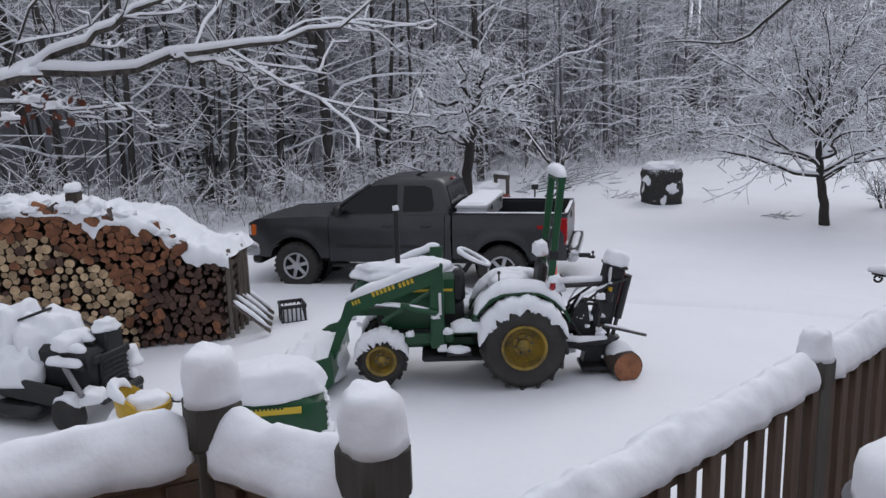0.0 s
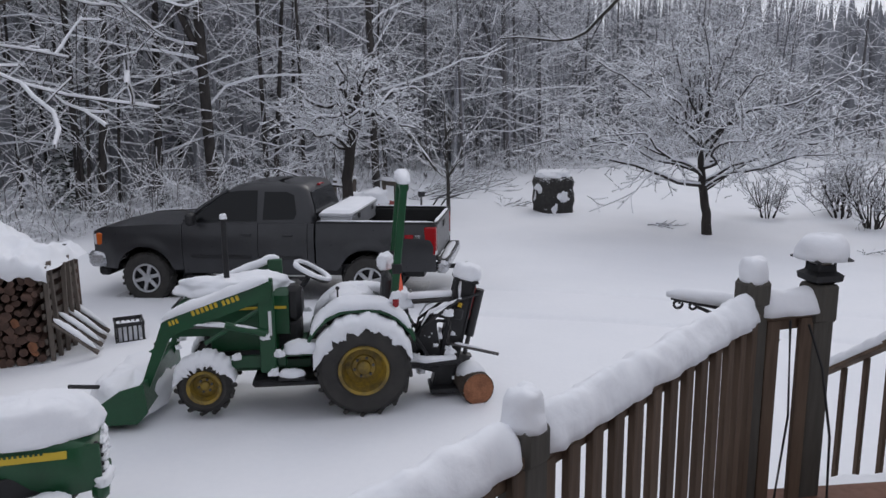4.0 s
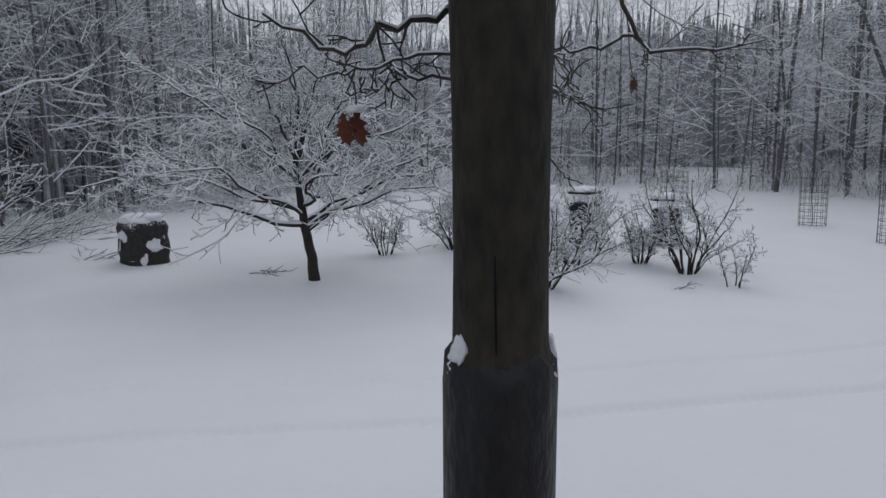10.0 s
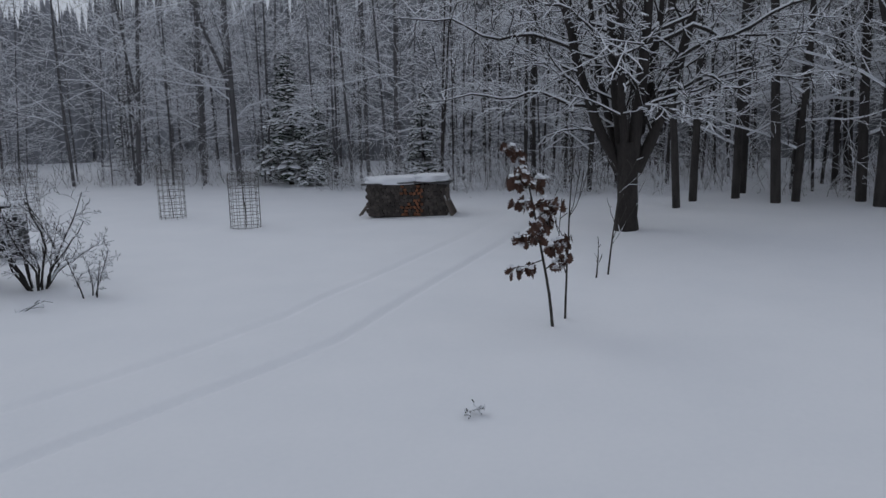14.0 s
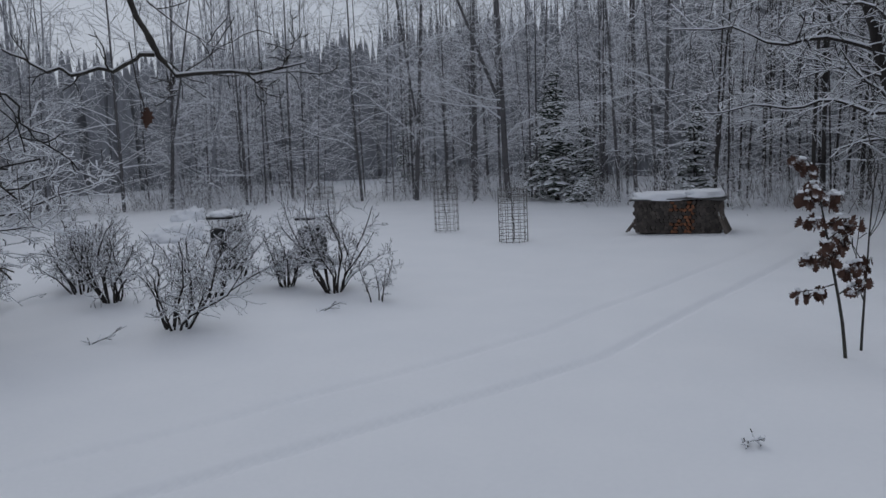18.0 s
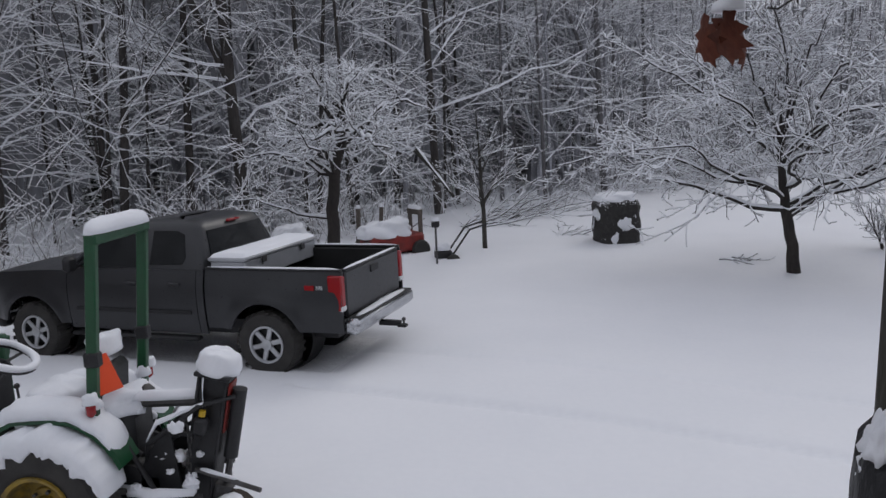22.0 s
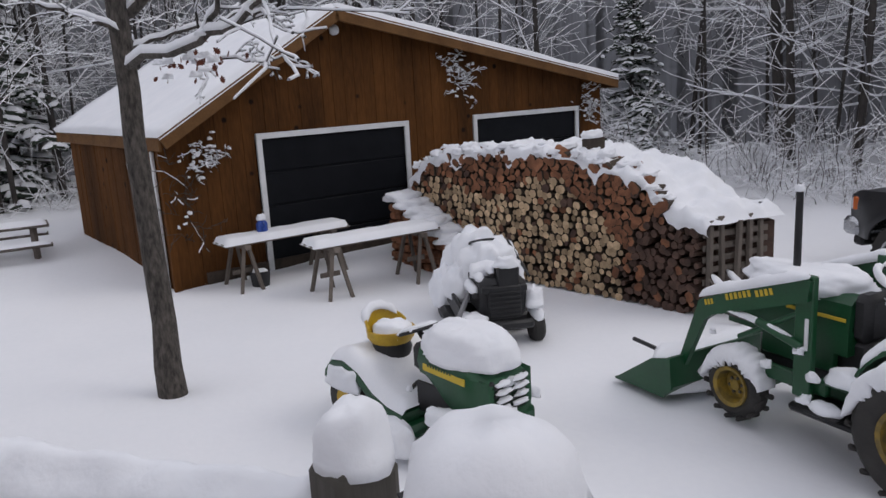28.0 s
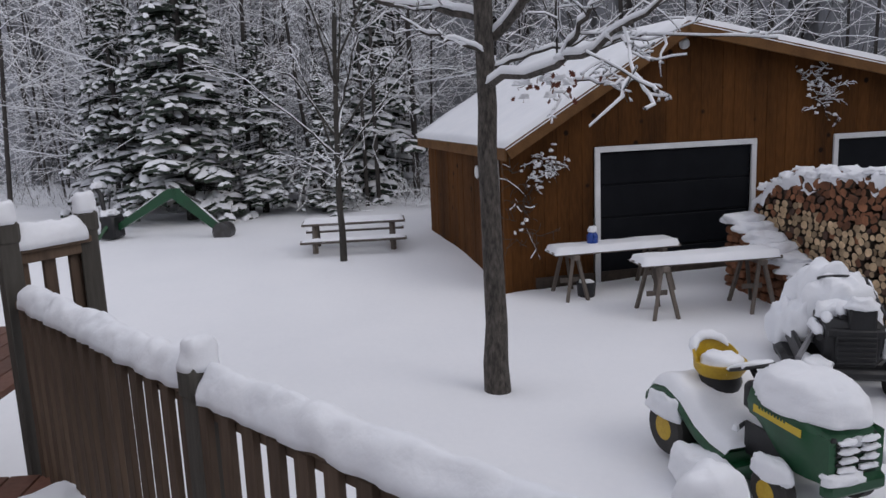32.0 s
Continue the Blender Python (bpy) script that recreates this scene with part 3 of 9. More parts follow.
def lamp_post(m, h, mat):
    ob = thing("lamp_post", m, "timber stair post with a solar lamp cap and snow", "post", "posts of the deck")
    w = 0.095
    part("shaft", Shape().box((0, 0, h / 2 - 0.45), (w, w, h + 0.7), b=0.006), mat, ob)
    part("sleeve", Shape().box((0, 0, h - 0.13), (w + 0.02, w + 0.02, 0.16), b=0.012), mat, ob)
    part("lamp_base", Shape().lathe([(0.045, h - 0.05), (0.085, h - 0.035), (0.09, h - 0.01), (0.06, h + 0.005), (0.055, h + 0.03)], 4, m=pose(0, 0, 0, 0, 0, 45)), BLACK, ob, "black square lamp base")
    for k in range(4):
        a = radians(45 + 90 * k)
        part("strut", Shape().box((0.052 * math.cos(a), 0.052 * math.sin(a), h + 0.03), (0.01, 0.01, 0.05), b=0.002), BLACK, ob)
    part("lamp_glass", Shape().box((0, 0, h + 0.028), (0.06, 0.06, 0.045), b=0.005), glass_frost, ob)
    part("brim", Shape().lathe([(0.118, h + 0.05), (0.12, h + 0.056), (0.06, h + 0.085), (0, h + 0.09)], 4, m=pose(0, 0, 0, 0, 0, 45)), BLACK, ob, "flared black lamp brim")
    part("snow_cap", Shape().heap((0, 0, h + 0.055), (0.212, 0.212, 0.102), rough=0.05, seed=h * 30, flat=0.48), SNOW, ob, "thick dome of snow")
    return ob


glass_frost = glowing("frosted_glass", (0.5, 0.5, 0.48), 0.4)


def railing(a, b, z, label, base, gap=0.135, snow=0.085, width=0.13, height=0.9, seed=0.0, bw=0.062, deep=0.05):
    """Rail from a to b at height z with balusters; snow lies along the top."""
    ob = thing("deck_railing", pose(0, 0, 0), label, "railing", "railings of the deck")
    A, B = Vector((*a, z[0])), Vector((*b, z[1]))
    d = (B - A)
    flat = Vector((d.x, d.y, 0)).normalized()
    yaw = math.degrees(math.atan2(flat.y, flat.x))
    L = d.length
    tilt = -math.degrees(math.atan2(d.z, Vector((d.x, d.y, 0)).length))
    m = Matrix.Translation((A + B) / 2) @ pose(0, 0, 0, 0, tilt, yaw)
    part("top_rail", Shape().box((0, 0, -0.02), (L, 0.088, 0.036), m, b=0.005), DECKWOOD, ob)
    if deep:
        part("upper_stringer", Shape().box((0, 0.0, -0.04 - deep / 2), (L, 0.034, deep), m, b=0.004), DECKWOOD, ob)
    n = max(int(L / gap), 1)
    for i in range(n):
        p = A.lerp(B, (i + 0.5) / n)
        bz = base + (p.z - A.z) if z[0] != z[1] else base
        me = Shape().box((0, -0.03, -(p.z - bz) / 2 - 0.03), (bw, 0.024, p.z - bz - 0.02), b=0.003)
        ob2 = part("baluster", me, DECKWOOD, ob)
        ob2.matrix_local = Matrix.Translation(p) @ pose(0, 0, 0, 0, 0, yaw)
    if snow:
        part("snow", Shape().ridge(line(A.lerp(B, 0.02), A.lerp(B, 0.98), max(int(L / 0.02), 8)), width, snow, n=17, seed=seed, rough=0.2, under=0.02), SNOW, ob, "loaf of fresh snow lying along the rail")
    return ob


deck_floor("deck_floor", -0.1, 6.0, -0.2, 3.5, LOW, "red-brown deck boards partly covered with snow", outer)
deck_floor("upper_deck_floor", -1.9, 0.0, -2.6, 0.75, HIGH, "red-brown boards of the raised deck", lambda x, y: True)
for (x, y), h, yaw in ((PA, 2.27, 10), (PL, 2.2, 41), (PD, 2.25, 5)):
    post(pose(x, y, 0, 0, 0, yaw), h)
for (x, y), h, yaw in ((P1, 2.50, 42), (P0, 2.50, 25)):
    post(pose(x, y, 0, 0, 0, yaw), h, w=0.088, snow=0.1)
lamp_post(pose(*PB, 0, 0, 0, 5), 2.28, POSTWOOD)
lamp_post(pose(*PC, 0, 0, 0, 5), 2.32, POSTWOOD)
railing(PL, PA, (2.13, 2.14), "weathered deck railing with close boards under a loaf of snow", LOW - 0.1, seed=1, gap=0.118, bw=0.06)
railing((-0.1, 1.26), PL, (2.14, 2.14), "weathered deck railing running back to the raised deck, thick with snow", LOW - 0.1, seed=2, gap=0.118, bw=0.06)
railing(PA, PB, (2.14, 2.14), "short railing between two posts with a lump of snow", LOW - 0.1, seed=3)
railing(PC, PD, (2.12, 2.12), "short railing beside the stair head with snow", LOW - 0.1, seed=4)
railing((6.2, 1.85), (6.35, -1.5), (2.02, 2.02), "dark deck railing at the far side of the deck", LOW - 0.1, seed=5, snow=0.03)
railing(P0, P1, (2.38, 2.38), "upper deck railing with a thick bank of snow", HIGH - 0.1, seed=6, snow=0.095)
railing((-1.9, 0.85), P0, (2.38, 2.38), "upper deck railing above the mowers, thick with snow", HIGH - 0.1, seed=7, snow=0.095)

# stair down to the yard
stair = thing("deck_stairs", pose(0, 0, 0), "weathered timber stair from the deck down to the yard, filled with snow", "stairs", kind="structure")
for k in range(6):
    z, y = LOW - (k + 1) * 0.186, 3.56 + k * 0.26
    part("tread", Shape().box((3.2, y + 0.13, z - 0.02), (0.92, 0.27, 0.04), b=0.006), DECKWOOD, stair)
    part("snow", Shape().heap((3.2, y + 0.14, z), (0.92, 0.27, 0.09), seed=k, flat=0.2), SNOW, stair)
for x in (2.72, 3.62):
    part("stringer", Shape().plate([(3.5, 1.2), (3.5, 0.95), (5.1, -0.1), (5.1, 0.1)], 0.04, pose(x, 0, 0, 0, 0, 90)), DECKWOOD, stair)
post(pose(3.59, 4.98, 0, 0, 0, 5), 1.36, w=0.08, name="newel_post", label="short timber newel at the stair foot with a snow cap")
railing((3.69, 3.56), (3.60, 4.95), (2.22, 1.27), "sloping stair handrail with slender balusters and a thin line of snow", LOW - 0.05, gap=0.2, snow=0.055, width=0.1, seed=8, bw=0.036, deep=0.0)

# ---- the shed ----
SHED = pose(-8.155, 5.03, 0.07, 0, 0, 100) @ Matrix.Scale(0.98, 4)     # local x along the front, y away from the yard


def shed():
    ob = thing("shed", SHED, "brown board-sided shed with two garage doors and a snowy roof", "shed")
    W, DEEP, PEAK, X0 = 9.0, 5.4, 2.43, -0.45
    L, P, R = 2.28, 4.0, 2.70
    RL, RY = DEEP + 1.1, (DEEP + 0.38) / 2

    def top(x):
        return L + (P - L) * (x - X0) / (PEAK - X0) if x < PEAK else P + (R - P) * (x - PEAK) / (W - PEAK)
    for nm, y, kind in (("front_wall", 0.0, "front"), ("back_wall", DEEP, "back")):
        wall = part(nm, Shape().box((0.3, y + 0.06, 1.1), (1.44, 0.08, 2.2), b=0.003) if kind == "front" else Shape().plate([(X0, 0), (W, 0), (W, R), (PEAK, P), (X0, L)], 0.1, pose(0, y, 0)), SIDING, ob)
        if kind == "front":
            x = X0
            while x < W - 0.05:
                w = min(0.17 + 0.06 * random.random(), W - x)
                lo = 2.24 if (1.0 < x + w / 2 < 3.95 or 5.38 < x + w / 2 < 8.25) else -0.1
                a, b = top(x + 0.004), top(x + w - 0.004)
                ym = -0.02 - 0.008 * random.random()
                poly = [(x + 0.003, lo), (x + w - 0.003, lo), (x + w - 0.003, b)] + ([(PEAK, P)] if x < PEAK < x + w else []) + [(x + 0.003, a)]
                part("board", Shape().plate(poly, 0.03, pose(0, ym, 0)), SIDING, wall, smooth=False)
                x += w
    for nm, x0, h in (("side_wall", X0, L), ("far_side_wall", W, R)):
        wall = part(nm, Shape().box((x0 + (0.07 if x0 < 0 else -0.07), DEEP / 2, h / 2), (0.06, DEEP, h), b=0.003), SIDING, ob)
        if x0 < 0:
            y = 0.0
            while y < DEEP:
                w = 0.16 + 0.06 * random.random()
                part("board", Shape().box((x0 - 0.008 * random.random(), y + w / 2, h / 2 - 0.03), (0.03, w - 0.006, h + 0.05), b=0.003), SIDING, wall)
                y += w
    part("corner_post", Shape().box((X0, -0.03, 1.12), (0.11, 0.07, 2.24), b=0.006), SIDING, ob)
    part("wall_disc", Shape().lathe([(0.11, 0), (0.11, 0.02), (0.09, 0.03), (0, 0.03)], 18, pose(X0 - 0.02, 1.5, 1.83, 0, -90, 0)), WHITE, ob, "pale round disc on the side wall")
    for x0 in (1.03, 5.41):
        # near-black panels stand in for the shade inside the open garage
        door = part("garage_door", Shape().box((x0 + 1.43, 0.03, 1.06), (2.74, 0.05, 2.16), b=0.004), DOORDARK, ob, "sectional garage door, near-black for the dark inside of the open garage")
        for k in range(4):
            part("door_panel", Shape().box((x0 + 1.43, 0.0, 0.29 + 0.53 * k), (2.70, 0.03, 0.50), b=0.012), DOORDARK, door)
        part("door_trim", Shape().box((x0 + 0.03, -0.05, 1.08), (0.09, 0.05, 2.2), b=0.006), WHITE, door, "white door trim")
        part("door_trim", Shape().box((x0 + 2.83, -0.05, 1.08), (0.09, 0.05, 2.2), b=0.006), WHITE, door, "white door trim")
        part("door_trim", Shape().box((x0 + 1.43, -0.05, 2.19), (2.89, 0.055, 0.09), b=0.006), WHITE, door, "white door trim")
    part("downpipe", Shape().box((X0 - 0.06, 0.2, 1.05), (0.05, 0.06, 2.1), b=0.01), WHITE, ob, "white downpipe")
    part("base_skirt", Shape().box((W / 2, -0.03, 0.1), (W, 0.05, 0.24), b=0.006), LOGBARK, ob, "dark stone base")
    # roof
    for (xa, za), (xb, zb) in (((-0.55, L - 0.06), (PEAK, P)), ((PEAK, P), (W + 0.2, R - 0.04))):
        d = math.hypot(xb - xa, zb - za)
        ang = -math.degrees(math.atan2(zb - za, xb - xa))
        m = pose((xa + xb) / 2, RY, (za + zb) / 2 + 0.06, 0, ang, 0)
        roof = part("roof", Shape().box((0, 0, 0), (d, RL, 0.07), m, b=0.005), FASCIA, ob)
        rows = []
        for i in range(25):
            row = []
            for j in range(19):
                u, v = -d / 2 + d * (0.0 if i == 0 else 1.0 if i == 24 else (i - 1) / 22 * 0.996 + 0.002), -(RL + 0.06) / 2 + (RL + 0.06) * (0.0 if j == 0 else 1.0 if j == 18 else (j - 1) / 16 * 0.994 + 0.003)
                edge = 1 if min(i, 24 - i, j, 18 - j) > 0 else 0.72
                row.append(m @ Vector((u, v, 0.0 if min(i, 24 - i, j, 18 - j) == 0 else 0.036 + 0.085 * edge + 0.03 * edge * noise.noise((u * 1.3, v * 1.3, xa)))))
            rows.append(row)
        part("roof_snow", Shape().loft(rows, closed=False), SNOW, roof, "smooth sheet of snow on the roof")
        for y in (-RL / 2 - 0.01, RL / 2 + 0.01):
            part("bargeboard", Shape().box((0, y, -0.06), (d, 0.035, 0.2), m, b=0.006), FASCIA, roof, "pale timber bargeboard")
        ex, ez = (xa, za) if za < zb else (xb, zb)
        part("eave_board", Shape().box((ex, RY, ez - 0.02), (0.035, RL, 0.17), b=0.006), FASCIA, roof)
    part("gable_lamp", Shape().lathe([(0.085, 0), (0.085, 0.04), (0.05, 0.075), (0, 0.08)], 16, pose(2.55, -0.04, 3.78, 90, 0, 0)), WHITE, ob, "round white gable lamp")
    return ob


shed()


def vine(m, seed, wide, tall, label, clots=14):
    """Dead climber on the wall, with clots of snow."""
    rng = np.random.default_rng(seed)
    ob = thing("dead_vine", m, label, "vine", "dead vines on the shed")
    st, fine = [], []
    for k in range(14):
        s = limb(rng, (rng.normal(0, wide * 0.25), -0.07, rng.normal(0, tall * 0.25)), (rng.normal(0, 1), -0.25, rng.normal(0, 0.8)), rng.uniform(0.3, 0.6) * max(wide, tall), 0.007, 6, 0.3, -0.04, 0.4)
        st.append(s)
        branch_out(rng, s, [(6, 0.1, 0.4, 0.6, 0.9, 0.3, -0.05, 3)], fine)
    al = st + [(p, r) for _, p, r in fine]
    t = new("creeper", raw_mesh("creeper", *limbs_mesh(al, 3, 1.0, 0.006), LOGBARK))
    s = new("snow", raw_mesh("snow", *snow_mesh(al if clots > 5 else al[::6], 1.8, 2.0, 0.012, 0.04, 0.3), SNOW))
    t.parent = s.parent = ob
    for k in range(clots * 2):
        q = rng.normal(0, 0.26, 2)
        part("snow_clot", Shape().heap((q[0] * wide, -0.1, q[1] * tall), (rng.uniform(0.03, 0.08), 0.06, rng.uniform(0.025, 0.05)), rough=0.6, seed=k), SNOW, ob)
    return ob


vine(SHED @ pose(0.15, -0.03, 2.0), 1, 0.6, 0.55, "dead climber with clots of snow by the door")
vine(SHED @ pose(-0.2, -0.03, 1.3), 2, 0.3, 1.3, "brown dead vine clinging to the corner boards", 2)
vine(SHED @ pose(5.0, -0.03, 3.0), 3, 0.75, 0.7, "dead climber with clots of snow under the gable")
vine(SHED @ pose(8.6, -0.03, 2.2), 4, 0.45, 0.9, "dead climber with snow at the shed's end")

# ---- trees and woods ----
EDGE = ((-30, -16), (-20.5, -6), (-18, 1), (-17.5, 8), (-13, 15.5), (-9.2, 18.6), (-3, 22.6), (4.4, 30), (10, 36), (18, 44), (28, 42), (35.5, 33), (37, 20), (33.5, 10), (32, 0), (27, -9), (24, -22))


def tree_limbs(seed, height, girth, crown=0.35, boughs=16, spread=1.2, lean=0.012, fork=0, flat=-0.02):
    """Trunk and branches of one bare forest tree."""
    rng = np.random.default_rng(seed)
    way = (rng.normal(0, lean * 2), rng.normal(0, lean * 2), 1)
    trunk = limb(rng, (0, 0, -0.3), way, height, girth, 9, lean, 0.01, 0.22)
    trunks, out = [trunk], []
    for k in range(fork):
        i = rng.integers(2, 5)
        a = rng.random() * 6.28
        trunks.append(limb(rng, trunk[0][i], (0.4 * math.cos(a), 0.4 * math.sin(a), 1), height * 0.65, girth * 0.6, 8, lean, 0.02, 0.25))
    for t in trunks:
        branch_out(rng, t, [(boughs, crown, 0.24, 0.30, spread, 0.17, flat, 5), (7, 0.12, 0.5, 0.5, 0.85, 0.2, -0.01, 3), (2, 0.3, 0.5, 0.6, 0.7, 0.2, 0.0, 2)], out)
    return [(p, r) for p, r in trunks], [(p, r) for _, p, r in out]


def bare_tree(m, seed, height, girth, label, sides=7, floor=0.008, hazy=False, **shape):
    ob = thing("tree", m, label, "tree", "bare trees at the edge of the woods")
    trunks, twigs = tree_limbs(seed, height, girth, **shape)
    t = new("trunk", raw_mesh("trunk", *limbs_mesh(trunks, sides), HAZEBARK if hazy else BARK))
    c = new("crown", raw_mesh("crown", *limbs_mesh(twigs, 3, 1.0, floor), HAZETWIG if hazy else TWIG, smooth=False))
    s = new("snow", raw_mesh("snow", *snow_mesh([b for b in twigs if len(b[0]) > 5], 1.3, 1.2, 0.016, 0.045, 0.6), SNOW))
    t.parent = c.parent = s.parent = ob
    tagged(c, "bare snow-laden branches")
    tagged(s, "snow lying along the boughs")
    return ob


KINDS = [(11, 17, 0.14, dict(crown=0.1, boughs=24)), (12, 15, 0.095, dict(crown=0.08, boughs=24)), (13, 19, 0.165, dict(crown=0.12, boughs=22, fork=1)),
         (14, 13, 0.075, dict(crown=0.1, boughs=24, lean=0.016)), (15, 16, 0.115, dict(crown=0.18, boughs=22, lean=0.016)),
         (16, 19, 0.15, dict(crown=0.2, boughs=26, lean=0.01)), (17, 18, 0.175, dict(crown=0.17, boughs=26, fork=1, lean=0.012))]
templates = []
rw = np.random.default_rng(21)
# the trees that stand out one by one along the edge: place, kind, turn, scale, lean
FRONT = ((-11.5, 21.8, 2, 0), (-9.9, 20.1, 0, 3), (-8.7, 20.9, 3, -3), (-8.2, 20.2, 4, 4), (-6.9, 22.6, 1, 0), (-6.1, 21.9, 4, 5), (-5.0, 23.5, 0, 2), (-3.4, 23.6, 2, -1), (-2.0, 24.6, 1, 2),
         (-0.9, 25.5, 3, 0), (1.4, 27.9, 0, 0), (3.4, 31.0, 4, 2), (5.0, 31.6, 1, 0), (7.5, 34.8, 2, -2), (9.6, 37.5, 0, 0), (12.5, 40.5, 1, 2), (16.0, 44.5, 4, 0),
         (20.5, 45.0, 1, 0), (25.0, 44.0, 3, 0), (29.0, 42.0, 0, 0), (31.0, 40.5, 2, 1), (33.5, 37.0, 1, 0), (36.5, 31.0, 4, 0), (37.0, 27.6, 2, 2), (38.0, 24.5, 0, 0), (37.5, 22.2, 2, 0),
         (38.0, 17.4, 1, 0), (36.5, 14.0, 0, -2), (35.0, 11.5, 3, 0), (34.5, 7.5, 1, 2), (34.4, 5.4, 1, -2), (28.0, 2.3, 4, -2), (29.4, 1.8, 5, -2), (29.9, 0.5, 0, -2), (31.3, 0.2, 0, -2), (28.7, -0.5, 5, -2), (29.1, -1.1, 0, -2), (32.9, -2.9, 4, -2), (29.3, -2.9, 0, -2), (28.0, -3.1, 6, -2), (30.4, -4.7, 5, -2), (32.1, -5.9, 0, -2), (28.0, -5.4, 5, -2), (28.8, -6.2, 0, -2), (26.7, -6.1, 5, -2), (28.2, -7.6, 6, -2), (25.2, -7.0, 0, -2), (26.6, -8.7, 5, -2), (25.4, -8.8, 0, -2), (24.1, -9.0, 5, -2), (26.3, -11.2, 6, -2),
         (-18.5, 9.5, 0, 2), (-16.5, 12.5, 1, -3), (-14.8, 15.8, 4, 2), (-19.8, 3.5, 1, 0), (-19.0, 0.6, 3, 3), (-18.8, -1.3, 1, -2), (-20.2, -3.2, 0, 0), (-21.5, -6.0, 1, 0), (-19.0, -8.2, 3, -2))
made = {}
for i, (x, y, kind, lean) in enumerate(FRONT):
    m = pose(x, y, land(x, y), lean * 0.3, lean, rw.random() * 360 if kind < 5 else 40.0 * i) @ Matrix.Scale(0.85 + 0.3 * rw.random(), 4)
    # trees across the field take the bark that has haze in its colour
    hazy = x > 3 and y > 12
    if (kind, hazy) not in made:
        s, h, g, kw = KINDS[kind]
        made[kind, hazy] = bare_tree(m, s, h, g if not hazy else g * 0.8, "tall bare tree with the distance haze put into its grey colour" if hazy else "tall bare forest tree with snow along its branches", hazy=hazy, **kw)
    else:
        ob = copy_thing(made[kind, hazy], m)
        ob.matrix_world = m


def spread_mesh(name, parts, spots, mats, label, category):
    """One joined mesh: template meshes (with material slots) laid at many spots (x, y, z, turn, scale, lean, which)."""
    V, F, K, o = [], [], [], 0
    for x, y, z, a, s, lean, w in spots:
        c, sn = math.cos(a), math.sin(a)
        for slot, (v, f) in enumerate(parts[w % len(parts)]):
            p = v * s
            p = np.stack([p[:, 0] + lean * p[:, 2], p[:, 1], p[:, 2]], 1)
            q = np.stack([c * p[:, 0] - sn * p[:, 1] + x, sn * p[:, 0] + c * p[:, 1] + y, p[:, 2] + z], 1)
            V.append(q)
            F.append(f + o)
            K.append(np.full(len(f), slot))
            o += len(v)
    ob = new(name, raw_mesh(name, np.concatenate(V), np.concatenate(F), mats, smooth=False, slots=np.concatenate(K)))
    return tagged(ob, label, category, kind="stuff")


def along_edge(rng, per_metre, deep, power=1.2, start=0.0, keep=lambda x, y: True):
    out = []
    for (ax, ay), (bx, by) in zip(EDGE, EDGE[1:]):
        L = math.hypot(bx - ax, by - ay)
        for k in range(int(L * per_metre)):
            u, d = rng.random(), start + rng.random() ** power * deep
            x, y = ax + (bx - ax) * u - (by - ay) / L * d, ay + (by - ay) * u + (bx - ax) / L * d
            if keep(x, y):
                out.append((x, y, land(x, y) - 0.1))
    return out


wood_parts = []
for k in range(9):
    tr, tw = tree_limbs(40 + k, 12 + (k % 4) * 2.4, 0.05 + 0.018 * (k % 3), crown=0.1 + 0.05 * (k % 3), boughs=19, lean=0.015)
    tw = [(p[[0, 2, 3]], r[[0, 2, 3]]) if len(p) == 4 else (p[[0, 1, 3, 5]], r[[0, 1, 3, 5]]) for p, r in tw if len(p) > 3]
    wood_parts.append([limbs_mesh(tr, 5), limbs_mesh(tw, 3, 1.0, 0.011)])
spots = [(x, y, z, rw.random() * 6.28, rw.uniform(0.7, 1.15), rw.normal(0, 0.012), rw.integers(0, 9)) for x, y, z in along_edge(rw, 1.9, 17, 1.1, 1.0) + along_edge(rw, 1.2, 14, 1.0, 0.5, lambda x, y: x > 22 and y < 40) + along_edge(rw, 1.6, 12, 1.0, 0.5, lambda x, y: x > 20 and y < 8) + along_edge(rw, 1.6, 12, 1.0, 0.5, lambda x, y: x < -14 and y < 9) + along_edge(rw, 0.9, 12, 1.0, 0.5, lambda x, y: x < -4 and 9 <= y < 26)]
spread_mesh("woods", wood_parts, [q for q in spots if not (q[0] > 3 and q[1] > 12)], [BARK, TWIG], "dense bare woods with frosted trunks and snowy branches", "woods")
spread_mesh("woods", wood_parts, [q for q in spots if q[0] > 3 and q[1] > 12], [HAZEBARK, HAZETWIG], "dense bare woods across the field, haze put into their grey colour", "woods")

# thin poles and brush: saplings, cane and low twigs loaded with snow
brush_parts = []
for k in range(8):
    rng = np.random.default_rng(70 + k)
    stems, fine = [], []
    for j in range(5):
        a = rng.random() * 6.28
        st = limb(rng, (rng.normal(0, 0.3), rng.normal(0, 0.3), -0.05), (0.8 * math.cos(a), 0.8 * math.sin(a), 1), rng.uniform(0.6, 2.2), 0.011, 4, 0.25, -0.03, 0.5)
        stems.append(st)
        branch_out(rng, st, [(6, 0.12, 0.5, 0.7, 1.0, 0.25, -0.03, 2)], fine)
    brush_parts.append([limbs_mesh(stems + [(p, r) for _, p, r in fine], 3, 1.0, 0.008)])
